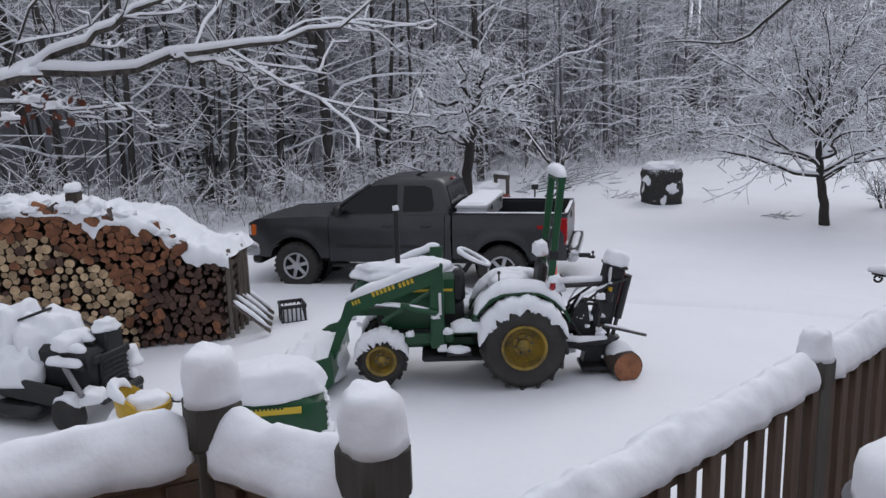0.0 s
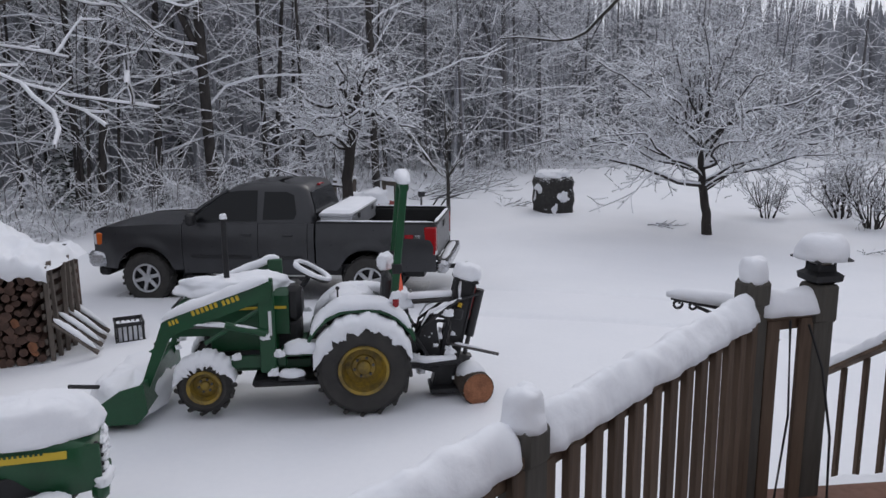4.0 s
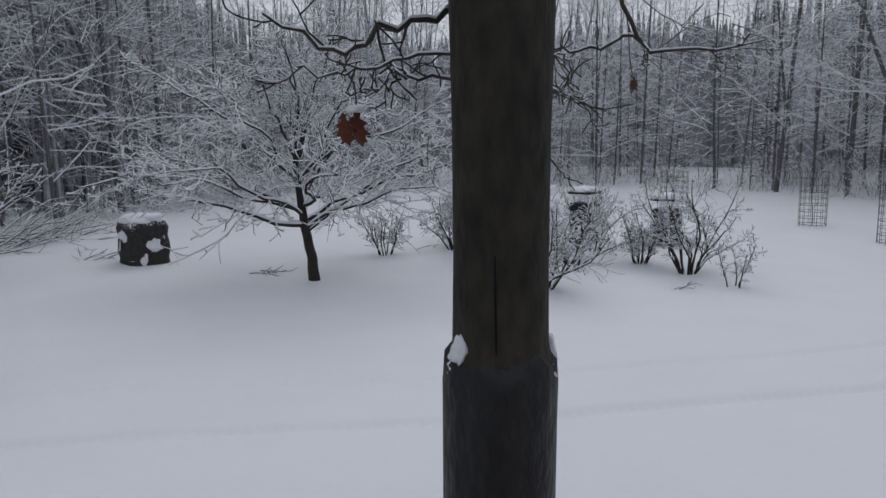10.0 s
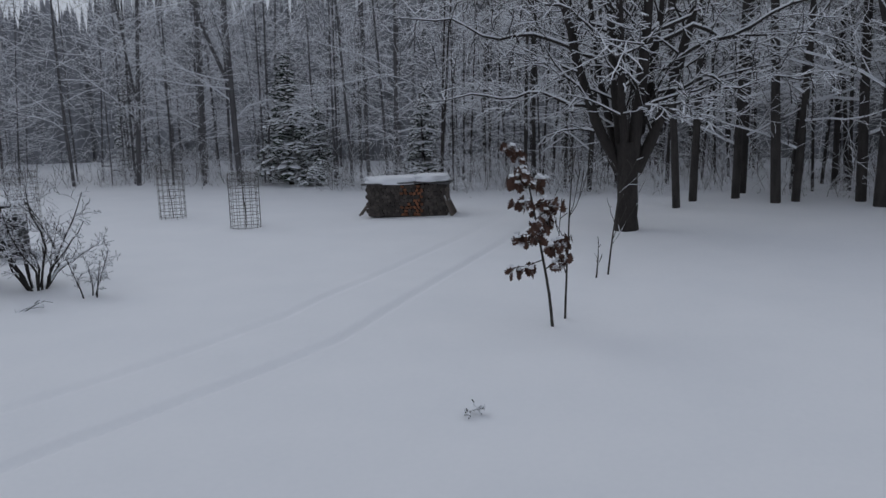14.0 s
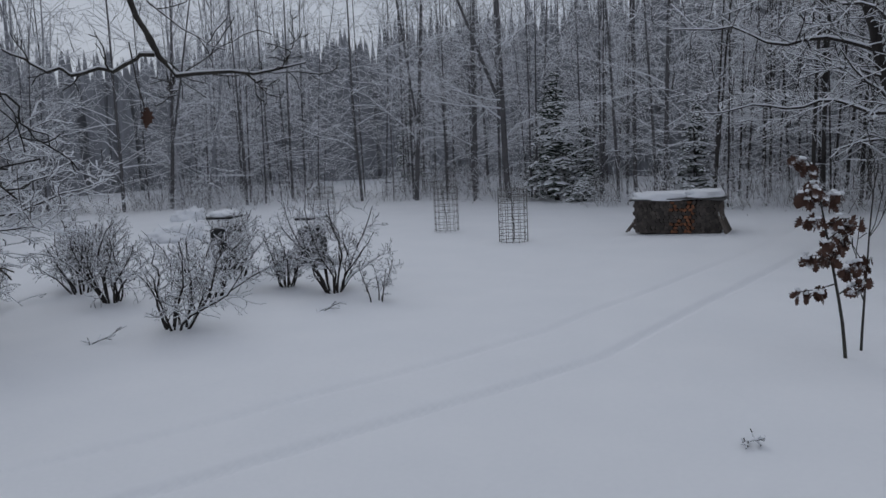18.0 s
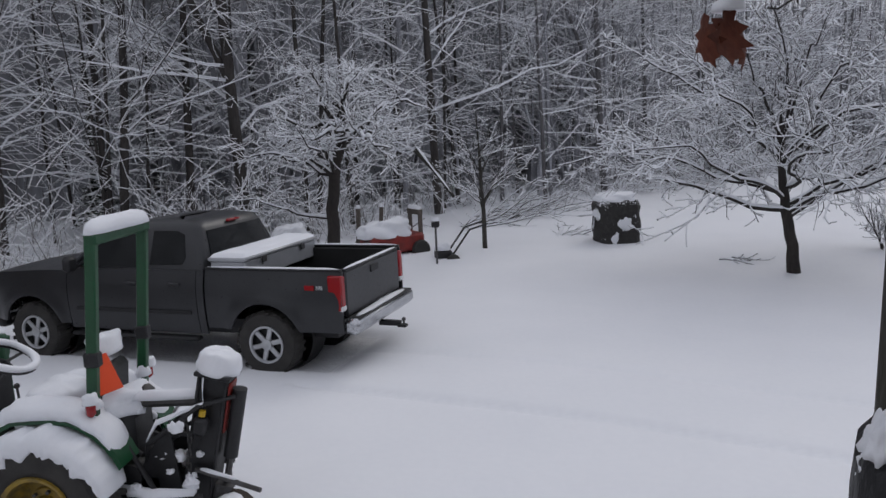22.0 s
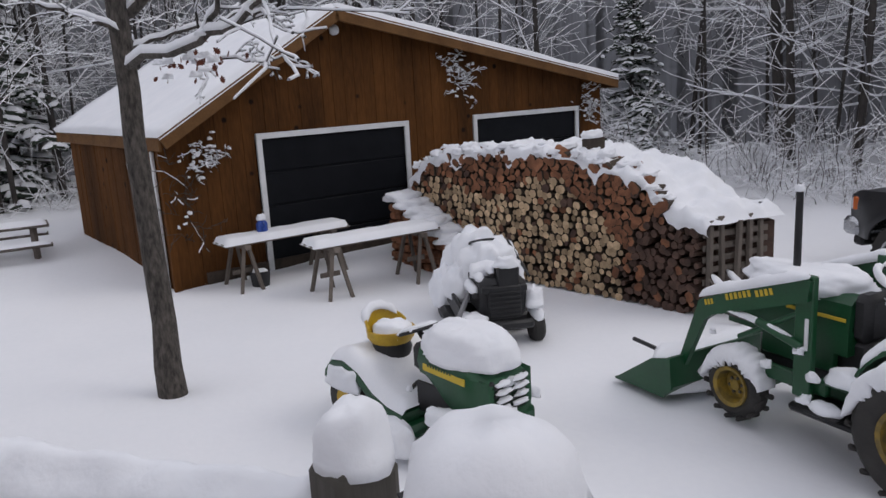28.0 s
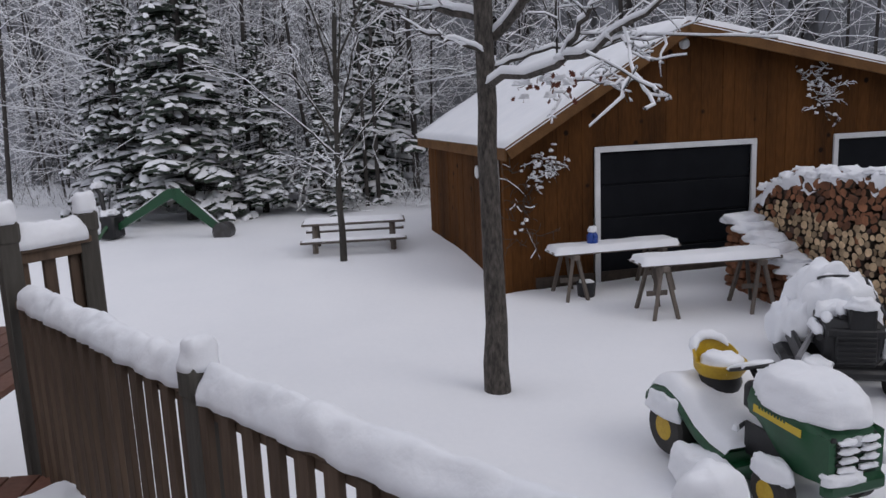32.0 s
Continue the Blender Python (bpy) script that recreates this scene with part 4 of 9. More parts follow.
spots = [(x, y, z, rw.random() * 6.28, rw.uniform(0.6, 1.35), 0, rw.integers(0, 8)) for x, y, z in along_edge(rw, 4.2, 13, 1.5, -0.5) + along_edge(rw, 4.0, 9, 1.2, 0.0, lambda x, y: x > 22 or (x > 6 and y > 30)) + along_edge(rw, 2.6, 13, 1.0, 5.0, lambda x, y: x > 12) + along_edge(rw, 5.0, 3.0, 1.0, -2.6, lambda x, y: -13 < x < 0.5 and y > 13)]
spread_mesh("brush", brush_parts, spots, [BRUSH], "snow-covered brush and saplings along the edge of the woods", "brush")

# farther trees in front of the horizon, haze painted into their pale colour
far_parts = []
for k in range(6):
    tr, tw = tree_limbs(90 + k, 12 + (k % 3) * 2, 0.1, crown=0.12, boughs=13, lean=0.03)
    tw = [(p[[0, 2, 5]], r[[0, 2, 5]]) for p, r in tw if len(p) > 4] + [(p[[0, 3]], r[[0, 3]]) for p, r in tw[::2] if len(p) == 4]
    far_parts.append([limbs_mesh(tr, 4), limbs_mesh(tw, 3, 1.0, 0.022)])
spots = [(x, y, z, rw.random() * 6.28, rw.uniform(0.75, 1.2), rw.normal(0, 0.02), rw.integers(0, 6)) for x, y, z in along_edge(rw, 2.4, 14, 0.9, 11) + along_edge(rw, 4.0, 12, 1.0, 2.0, lambda x, y: 5 < x < 34 and y > 33) + along_edge(rw, 4.5, 10, 1.0, 1.5, lambda x, y: -8 < x < 14 and y > 18)]
spread_mesh("far_woods", far_parts, spots, [FAR, FAR], "far snow-dusted woods, paled by haze put into their colour", "woods")

# two ragged walls of treetops; their grey carries the haze of the deep woods
def hazy_wall(grow, rise, base, second, label, seed):
    rng = np.random.default_rng(seed)
    ring = [(ax * grow - 1, (ay - 8) * grow + 8) for ax, ay in EDGE]
    v, f = [], []
    for (ax, ay), (bx2, by2) in zip(ring, ring[1:]):
        L = math.hypot(bx2 - ax, by2 - ay)
        n = max(int(L / 0.3), 2)
        for i in range(n):
            u = (i + rng.random()) / n
            x, y = ax + (bx2 - ax) * u, ay + (by2 - ay) * u
            open_side = sm((x - 2) / 22) * sm((66 - x) / 18) * sm((y - 30) / 24)
            top = rise - 1.6 * open_side + rng.normal(0, 0.9) + 0.8 * noise.noise((x * 0.08, y * 0.08, seed))
            dx, dy = (bx2 - ax) / L, (by2 - ay) / L
            wide, o = rng.uniform(0.35, 0.7), len(v)
            off = rng.uniform(-1.2, 1.2)
            x, y = x - dy * off, y + dx * off
            for t, q in ((-3 - 0.0, 1.0), (top * 0.55, 1.0), (top * 0.8, 0.6), (top * 0.93, 0.28), (top, 0.03)):
                v += [(x - dx * wide * q, y - dy * wide * q, t), (x + dx * wide * q, y + dy * wide * q, t)]
            f += [(o + 2 * k, o + 2 * k + 1, o + 2 * k + 3, o + 2 * k + 2) for k in range(4)]
    m = material("woods_haze", base, second, 1.0, scale=1.6, fine=7, bump=0, stretch=(1, 1, 0.08), detail=0.8, spec=0.0)
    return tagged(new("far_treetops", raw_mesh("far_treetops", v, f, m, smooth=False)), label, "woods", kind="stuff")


# haze as base colour: grey on the nearer wall, paler on the farther
hazy_wall(1.62, 12.0, (0.36, 0.37, 0.395), (0.2, 0.205, 0.22), "ragged treetop backdrop behind the trees, haze put into its grey", 5)
hazy_wall(1.95, 13.4, (0.40, 0.41, 0.44), (0.28, 0.285, 0.31), "farther treetop backdrop, made paler by haze put into its colour", 6)


def conifer(m, seed, height, wide, label):
    """Spruce: drooping boughs in whorls, each a fan of short sprays."""
    rng = np.random.default_rng(seed)
    ob = thing("spruce", m, label, "tree", "snowy spruces")
    trunk = limb(rng, (0, 0, -0.2), (0, 0, 1), height, 0.02 * height, 6, 0.01, 0, 0.1)
    t = new("trunk", raw_mesh("trunk", *limbs_mesh([trunk], 6), BARK))
    V, F, o = [], [], 0
    PV, PF, po = [], [], 0
    ring6 = [(math.cos(k * math.pi / 3), math.sin(k * math.pi / 3)) for k in range(6)]
    z = height * 0.1
    while z < height * 0.98:
        L = wide * (1 - z / height) ** 0.8 + 0.12
        for k in range(6):
            a = rng.random() * 6.28
            c, s = math.cos(a), math.sin(a)
            ln = L * rng.uniform(0.6, 1.1)
            for j in range(5):
                u = (j + 0.6) / 5
                half = 0.42 * ln * (1 - u * 0.8) * rng.uniform(0.6, 1.2) + 0.05
                sag = -0.35 * ln * u * u + 0.06 * rng.normal()
                w = 0.23 * ln / 2 + 0.03
                for side in (-1, 1):
                    p = np.array([u * ln, 0.0, z + sag])
                    q = p + np.array([half * 0.6, side * half, -0.12 * half - 0.03])
                    d = np.array([w, -side * w * 0.3, 0.0])
                    quad = np.array([p - d * 0.3, p + d, q + d * 0.3, q - d * 0.1])
                    quad = np.stack([c * quad[:, 0] - s * quad[:, 1], s * quad[:, 0] + c * quad[:, 1], quad[:, 2]], 1)
                    low = quad - [0, 0, 0.05 + 0.02 * ln]
                    V += [quad, low]
                    F += [[o, o + 1, o + 2, o + 3], [o + 4, o + 7, o + 6, o + 5], [o, o + 4, o + 5, o + 1], [o + 1, o + 5, o + 6, o + 2], [o + 2, o + 6, o + 7, o + 3]]
                    o += 8
                    if rng.random() < 0.62:
                        mid = (quad[0] + quad[1] + quad[2] + quad[3]) / 4
                        ax, ay = quad[2] - quad[0], quad[1] - quad[3]
                        g, h = rng.uniform(0.32, 0.56), (0.03 + 0.045 * ln) * rng.uniform(0.5, 1.1)
                        for q, up in ((1.0, -0.3), (0.92, 0.35), (0.5, 0.95)):
                            for cx, cy in ring6:
                                w6 = g * q * rng.uniform(0.8, 1.15)
                                PV.append(mid + ax * cx * w6 + ay * cy * w6 * 0.9 + np.array([0, 0, h * up]))
                        PF += [[po + 6 * b + k, po + 6 * b + (k + 1) % 6, po + 6 * b + 6 + (k + 1) % 6, po + 6 * b + 6 + k] for b in (0, 1) for k in range(6)]
                        PF += [[po + 12, po + 13, po + 14, po + 15], [po + 12, po + 15, po + 16, po + 17]]
                        po += 18
        z += 0.34 + 0.012 * height
    c = new("foliage", raw_mesh("foliage", np.concatenate(V), F, NEEDLE, smooth=False))
    w = new("snow", raw_mesh("snow", np.array(PV), PF, SNOW))
    t.parent = c.parent = w.parent = ob
    tagged(w, "cushions of snow on the boughs", kind="stuff")
    return tagged(c, "dark needles loaded with snow").parent


conifer(pose(-17.3, -2.6, 0.2, 0, 0, 0), 1, 8.0, 2.3, "young spruce with boughs loaded with snow")
CONIFERS = ((-18.2, -0.8, 5.2), (-17.6, 0.9, 4.0), (-19.5, -5.0, 7.0), (-20.5, 2.5, 8.0), (-14.6, 18.9, 5.5), (-7.4, 23.4, 3.5),
            (38.0, 19.8, 6.3), (37.8, 18.2, 4.0), (40.5, 21.5, 6.0), (36.0, 12.5, 4.5), (48, 36, 7), (13.0, 39.4, 3.0))
base = conifer(pose(-21.0, -3.2, 0.2, 0, 0, 0), 2, 7.5, 2.1, "spruce at the edge of the woods, boughs loaded with snow")
for i, (x, y, h) in enumerate(CONIFERS):
    m = pose(x, y, land(x, y), 0, 0, 77 * i) @ Matrix.Scale(h / 7.5, 4)
    copy_thing(base, m).matrix_world = m


# ---- garden trees ----
def garden_tree(name, m, seed, trunk, mains, levels, label, sides=8, floor=0.005, snow=(1.3, 1.0, 0.007, 0.04), mat=None, twig=None, low=0.5):
    """Trunk polyline, main limbs given by hand, finer branches grown on them; snow lies on all."""
    rng = np.random.default_rng(seed)
    ob = thing(name, m, label, "tree", "garden trees")
    def smooth(pts, rad, n):
        pts, u = np.array(pts, float), np.linspace(0, 1, len(pts))
        w = np.linspace(0, 1, n)
        q = np.stack([np.interp(w, u, pts[:, a]) for a in range(3)], 1)
        q[1:-1] += rng.normal(0, 0.012, (n - 2, 3))
        return q, np.interp(w, np.linspace(0, 1, len(rad)), rad)
    tr = smooth(trunk[0], trunk[1], 12)
    big = [smooth(p, r, 14) for p, r in mains]
    fine = []
    for b in big:
        branch_out(rng, b, levels, fine)
    fine = [(p, r) for _, p, r in fine if p[:, 2].min() > low]
    t = new("trunk", raw_mesh("trunk", *limbs_mesh([tr], 14), mat or BARK_NEAR))
    l = new("branchwork", raw_mesh("branchwork", *limbs_mesh(big, sides), mat or BARK_NEAR))
    c = new("crown", raw_mesh("crown", *limbs_mesh(fine, 3, 1.0, floor), twig or BARK_NEAR))
    s = new("snow", raw_mesh("snow", *snow_mesh(big + fine, *snow), SNOW))
    for o in (t, l, c, s):
        o.parent = ob
    tagged(s, "snow lying along every branch")
    return ob


def fan(base, z, n, reach, rise, r, rng, droop=0.0, a0=0.0):
    out = []
    for k in range(n):
        a = a0 + 6.283 * (k + 0.6 * rng.random()) / n
        R, H = reach * rng.uniform(0.7, 1.1), rise * rng.uniform(0.5, 1.15)
        c, s = math.cos(a), math.sin(a)
        zz = z * rng.uniform(0.75, 1.1)
        out.append(([(base[0], base[1], zz), (base[0] + c * R * 0.35, base[1] + s * R * 0.35, zz + H * 0.5), (base[0] + c * R * 0.7, base[1] + s * R * 0.7, zz + H * 0.95), (base[0] + c * R, base[1] + s * R, zz + H - droop)], [r, r * 0.7, r * 0.45, r * 0.2]))
    return out


def crook(rng, foot, way, reach, top, r, wig=0.14, droop=0.0):
    """One crooked main limb from foot, out along the bearing way, rising to the height top."""
    c, q = math.cos(way), math.sin(way)
    pts = []
    for k in range(7):
        u = k / 6
        side, lift = (rng.normal(0, wig), rng.normal(0, wig * 0.7)) if 0 < k else (0, 0)
        h = foot[2] + (top - foot[2]) * (u ** 0.8) - droop * u * u + lift
        pts.append((foot[0] + c * reach * u - q * side, foot[1] + q * reach * u + c * side, h))
    return pts, [r, r * 0.85, r * 0.7, r * 0.56, r * 0.42, r * 0.3, r * 0.15]


ra = np.random.default_rng(3)
apple_mains = [crook(ra, (-0.12, 0, 1.15), 2.95, 4.2, 2.3, 0.048, 0.1, 0.2), crook(ra, (-0.05, 0, 1.05), 0.1, 3.5, 2.9, 0.045, 0.12), crook(ra, (-0.1, 0, 1.25), -0.5, 3.7, 2.7, 0.042, 0.14, 0.2)]
apple_mains += [crook(ra, (-0.15, 0, ra.uniform(1.0, 1.6)), 0.9 + 0.72 * k, ra.uniform(3.0, 4.0), ra.uniform(2.0, 3.2), 0.037, 0.16, ra.uniform(0, 0.5)) for k in range(8)]
apple_mains += [crook(ra, (-0.22, 0, ra.uniform(1.5, 2.2)), 0.3 + 0.9 * k, ra.uniform(2.2, 3.2), ra.uniform(3.3, 4.5), 0.034, 0.18) for k in range(7)]
apple_mains += [crook(ra, (-0.28, 0, ra.uniform(2.0, 2.6)), 0.7 + 1.25 * k, ra.uniform(0.7, 1.6), ra.uniform(4.5, 5.5), 0.03, 0.15) for k in range(5)]
garden_tree("apple_tree", pose(9.0, 17.9, -0.16), 31, ([(0.05, 0, -0.25), (0, 0, 0.4), (-0.1, 0, 1.0), (-0.22, 0, 1.7), (-0.3, 0, 2.6)], [0.135, 0.105, 0.095, 0.075, 0.04]), apple_mains,
            [(15, 0.18, 0.3, 0.42, 0.85, 0.2, 0.03, 6), (5, 0.1, 0.5, 0.55, 0.8, 0.22, 0.03, 4), (1.6, 0.2, 0.5, 0.7, 0.8, 0.2, 0.02, 2)], "old spreading apple tree with snow on every twig", floor=0.0075, snow=(1.5, 1.6, 0.017, 0.052), mat=DARKBARK, twig=TWIG, low=0.55)

ra = np.random.default_rng(8)
cherry_mains = [crook(ra, (0.3, 0, 2.9), 0.9 * k, ra.uniform(1.2, 1.9), ra.uniform(2.6, 3.5), 0.062, 0.14, ra.uniform(0, 0.5)) for k in range(7)]
cherry_mains += [crook(ra, (0.12, 0, 2.1), 2.2 + 0.8 * k, ra.uniform(1.3, 1.8), ra.uniform(2.3, 3.0), 0.04, 0.12, 0.2) for k in range(4)]
cherry_mains += [crook(ra, (0.2, 0, 3.0), 1.3 * k, ra.uniform(0.5, 0.9), ra.uniform(3.7, 4.2), 0.035, 0.1) for k in range(4)] + [crook(ra, (0.05, 0, 1.3), 3.1, 1.9, 1.75, 0.03, 0.08)]
garden_tree("cherry_tree", pose(0.52, 17.1, -0.1), 32, ([(0, 0, -0.2), (0.0, 0, 0.9), (0.04, 0, 1.6), (0.12, 0, 2.2), (0.34, 0, 2.85), (0.2, 0, 3.4)], [0.15, 0.12, 0.11, 0.105, 0.085, 0.05]), cherry_mains,
            [(9, 0.15, 0.42, 0.42, 0.9, 0.24, 0.0, 5), (5, 0.1, 0.5, 0.55, 0.85, 0.24, 0.0, 4), (1.0, 0.2, 0.5, 0.7, 0.7, 0.2, 0.0, 2)], "crooked fruit tree beside the truck, thick with snow", floor=0.006, snow=(1.5, 1.6, 0.015, 0.052), mat=DARKBARK, twig=TWIG)
broken = thing("broken_limb", pose(2.2, 18.9, 0), "broken fallen limb with snow caught in the fruit tree", "branch")
part("limb", Shape().tube([(-0.3, 0, 2.35), (0.1, 0, 1.9), (0.45, 0, 1.35)], [0.06, 0.055, 0.03], 8), BARK_NEAR, broken)
part("snow", Shape().ridge(line((-0.28, 0, 2.39), (0.42, 0, 1.42), 10), 0.13, 0.07), SNOW, broken)

ra = np.random.default_rng(9)
garden_tree("young_fruit_tree", pose(3.16, 20.9, -0.2), 33, ([(0, 0, -0.2), (0.0, 0, 0.8), (-0.04, 0, 1.6), (-0.1, 0, 3.3)], [0.06, 0.05, 0.04, 0.012]), [crook(ra, (0, 0, ra.uniform(0.6, 1.3)), 0.9 * k, ra.uniform(1.1, 1.7), ra.uniform(1.7, 2.6), 0.02, 0.06) for k in range(7)] + [crook(ra, (-0.05, 0, ra.uniform(1.5, 2.2)), 1.2 * k, ra.uniform(0.5, 0.9), ra.uniform(2.4, 3.1), 0.014, 0.05) for k in range(5)],
            [(6, 0.2, 0.36, 0.5, 0.7, 0.14, 0.03, 4), (3, 0.2, 0.4, 0.6, 0.7, 0.14, 0.0, 3)], "young fruit tree with fanned branches and snow", floor=0.006, snow=(1.5, 1.3, 0.012, 0.04))

# the yard tree by the mowers, and the slim one behind it
garden_tree("yard_tree", pose(-4.25, 4.0, 0), 34, ([(0.05, -0.07, -0.2), (0, -0.07, 0.8), (-0.02, -0.1, 2.2), (-0.04, -0.08, 3.2), (-0.06, -0.1, 4.6), (-0.1, -0.05, 7)], [0.15, 0.112, 0.10, 0.095, 0.09, 0.06]),
            [([(-0.04, -0.08, 3.12), (0.5, 0.02, 3.2), (1.2, 0.12, 3.17), (1.92, 0.22, 3.2), (2.14, 0.25, 3.25), (2.37, 0.29, 3.25), (2.58, 0.32, 3.25), (2.77, 0.35, 3.33), (2.95, 0.37, 3.35), (3.2, 0.41, 3.37), (3.36, 0.43, 3.39), (3.51, 0.46, 3.44), (3.7, 0.49, 3.49), (3.95, 0.52, 3.66)], [0.036, 0.026, 0.02, 0.016, 0.01, 0.004]),
             ([(2.77, 0.35, 3.325), (2.9, 0.37, 3.29), (3.06, 0.39, 3.27), (3.26, 0.42, 3.21)], [0.011, 0.009, 0.006, 0.003]), ([(1.9, 0.22, 3.2), (2.1, 0.25, 3.29), (2.28, 0.27, 3.38), (2.45, 0.3, 3.46), (2.57, 0.32, 3.54), (2.73, 0.34, 3.61), (3.0, 0.4, 3.85)], [0.022, 0.02, 0.018, 0.016, 0.014, 0.01, 0.006]),
             ([(-0.04, -0.05, 3.3), (0.0, 0.4, 3.42), (0.1, 0.8, 3.5), (0.2, 1.2, 3.75)], [0.02, 0.017, 0.012, 0.005]), ([(1.4, 0.14, 3.18), (1.7, 0.4, 3.1), (2.05, 0.6, 3.05), (2.4, 0.7, 3.07)], [0.01, 0.008, 0.006, 0.003]),
             ([(-0.04, 0.0, 3.35), (0.1, -0.3, 3.55), (0.1, -0.6, 3.62), (0.1, -0.9, 3.8)], [0.025, 0.02, 0.016, 0.007]),
             ([(-0.04, 0, 3.75), (-0.5, -0.5, 3.95), (-0.9, -1.0, 4.05), (-1.5, -1.7, 4.4)], [0.05, 0.04, 0.03, 0.012]), ([(-0.05, 0, 3.6), (0.7, 0.55, 4.2), (1.5, 1.1, 4.9)], [0.05, 0.04, 0.02]),
             ([(-0.05, 0, 4.3), (-0.2, 1.0, 5.0), (-0.3, 1.8, 5.8)], [0.05, 0.035, 0.015])],
            [(6, 0.2, 0.3, 0.4, 0.8, 0.17, 0.02, 6), (4, 0.15, 0.4, 0.55, 0.8, 0.2, 0.0, 4), (1.0, 0.3, 0.4, 0.7, 0.8, 0.2, 0.0, 2)], "slender yard tree with grey bark and snow on its limbs", mat=YARDBARK, floor=0.004, snow=(1.6, 2.3, 0.013, 0.075))
ra = np.random.default_rng(14)
garden_tree("slim_yard_tree", pose(-10.35, 1.9, 0.24), 35, ([(0, 0, -0.2), (0.02, 0, 1.2), (0.05, 0.05, 2.6), (0, 0.2, 6)], [0.07, 0.055, 0.045, 0.02]), fan((0.03, 0, 0), 2.2, 7, 2.2, 1.8, 0.024, ra) + fan((0.02, 0, 0), 1.5, 3, 1.5, 0.5, 0.016, ra) + fan((0.02, 0.1, 0), 3.6, 5, 1.8, 2.2, 0.022, ra),
            [(6, 0.2, 0.36, 0.5, 0.7, 0.14, 0.02, 5), (3, 0.2, 0.4, 0.6, 0.7, 0.16, 0.0, 3)], "slim bare tree beside the shed with snowy branches", floor=0.005, snow=(1.5, 1.3, 0.012, 0.05))

# the large tree across the field
ra = np.random.default_rng(17)
big_mains = []
for y, x, top, r in ((1.35, -0.4, 7.5, 0.15), (0.45, 0.5, 8.5, 0.17), (-0.35, -0.5, 9.0, 0.18), (-1.3, 0.3, 8.5, 0.16), (0.2, -1.2, 8.0, 0.12), (-0.6, 1.2, 8.2, 0.12), (0.9, 1.0, 8.0, 0.11)):
    big_mains.append(([(0, 0.15 * y, 1.5), (0.25 * x, 0.5 * y, 2.5), (0.6 * x, 0.85 * y, 3.8), (0.9 * x, 1.1 * y, 5.3), (1.5 * x, 1.6 * y, top)], [r, r * 0.85, r * 0.75, r * 0.6, r * 0.3]))
for foot, way, reach, top, r, sag in ((3.9, -90, 5.2, 6.2, 0.06, 0.0), (4.6, -80, 4.4, 5.0, 0.055, 0.5), (3.4, -105, 3.6, 3.9, 0.045, 0.3), (4.2, 85, 5.6, 6.0, 0.06, 0.3), (3.1, 95, 4.6, 3.9, 0.05, 0.5), (5.0, 70, 4.2, 6.8, 0.05, 0),
                                       (3.6, 180, 4.5, 4.8, 0.055, 0.6), (4.4, 150, 4.4, 5.8, 0.05, 0.2), (4.4, -150, 4.4, 6.2, 0.05, 0.3), (3.0, 200, 3.4, 3.4, 0.045, 0.4), (3.8, 0, 4.5, 5.6, 0.05, 0.2), (4.8, 30, 4.5, 6.5, 0.05, 0.2), (4.8, -30, 4.5, 6.4, 0.05, 0.2)):
    a = radians(way)
    big_mains.append(crook(ra, (0.3 * math.cos(a), 0.7 * math.sin(a), foot), a, reach, top, r, 0.2, sag))
garden_tree("big_tree", pose(24.1, 3.6, -0.1), 36, ([(0.08, 0, -0.3), (0, 0, 0.3), (0, 0, 1.2), (0, 0.02, 2.2)], [0.38, 0.27, 0.25, 0.3]), big_mains,
            [(10, 0.2, 0.3, 0.36, 0.8, 0.16, 0.0, 5), (5, 0.15, 0.42, 0.5, 0.75, 0.18, -0.01, 4), (2, 0.2, 0.5, 0.7, 0.7, 0.2, 0.0, 2)], "large many-stemmed tree at the field's edge with snowy limbs", sides=9, floor=0.011, snow=(1.4, 1.1, 0.018, 0.05), mat=DARKBARK, twig=DARKBARK, low=1.6)


def shrub(m, seed, n, height, wide, label):
    rng = np.random.default_rng(seed)
    ob = thing("shrub", m, label, "shrub", "bare shrubs in the field")
    stems, fine = [], []
    for k in range(n):
        a = 6.283 * (k + rng.random()) / n
        st = limb(rng, (0.12 * math.cos(a), 0.12 * math.sin(a), -0.1), (wide * 0.8 * math.cos(a), wide * 0.8 * math.sin(a), 1), height * rng.uniform(0.7, 1.12), 0.026 * min(1, height / 1.5), 7, 0.22 * min(1, height / 1.8) ** 2, 0.06, 0.3)
        stems.append(st)
        branch_out(rng, st, [(9, 0.25, 0.3, 0.55, 0.85, 0.28, 0.05, 4), (6, 0.1, 0.5, 0.7, 0.95, 0.3, 0.03, 3)], fine)
    fine = [(p, r) for _, p, r in fine]
    s = new("stem_clump", raw_mesh("stem_clump", *limbs_mesh(stems, 5), DARKBARK))
    t = new("crown", raw_mesh("crown", *limbs_mesh(fine, 3, 1.0, 0.005), DARKBARK, smooth=False))
    w = new("snow", raw_mesh("snow", *snow_mesh(stems + fine, 1.5, 1.4, 0.011, 0.034, 0.4), SNOW))
    for o in (s, t, w):
        o.parent = ob
    return ob


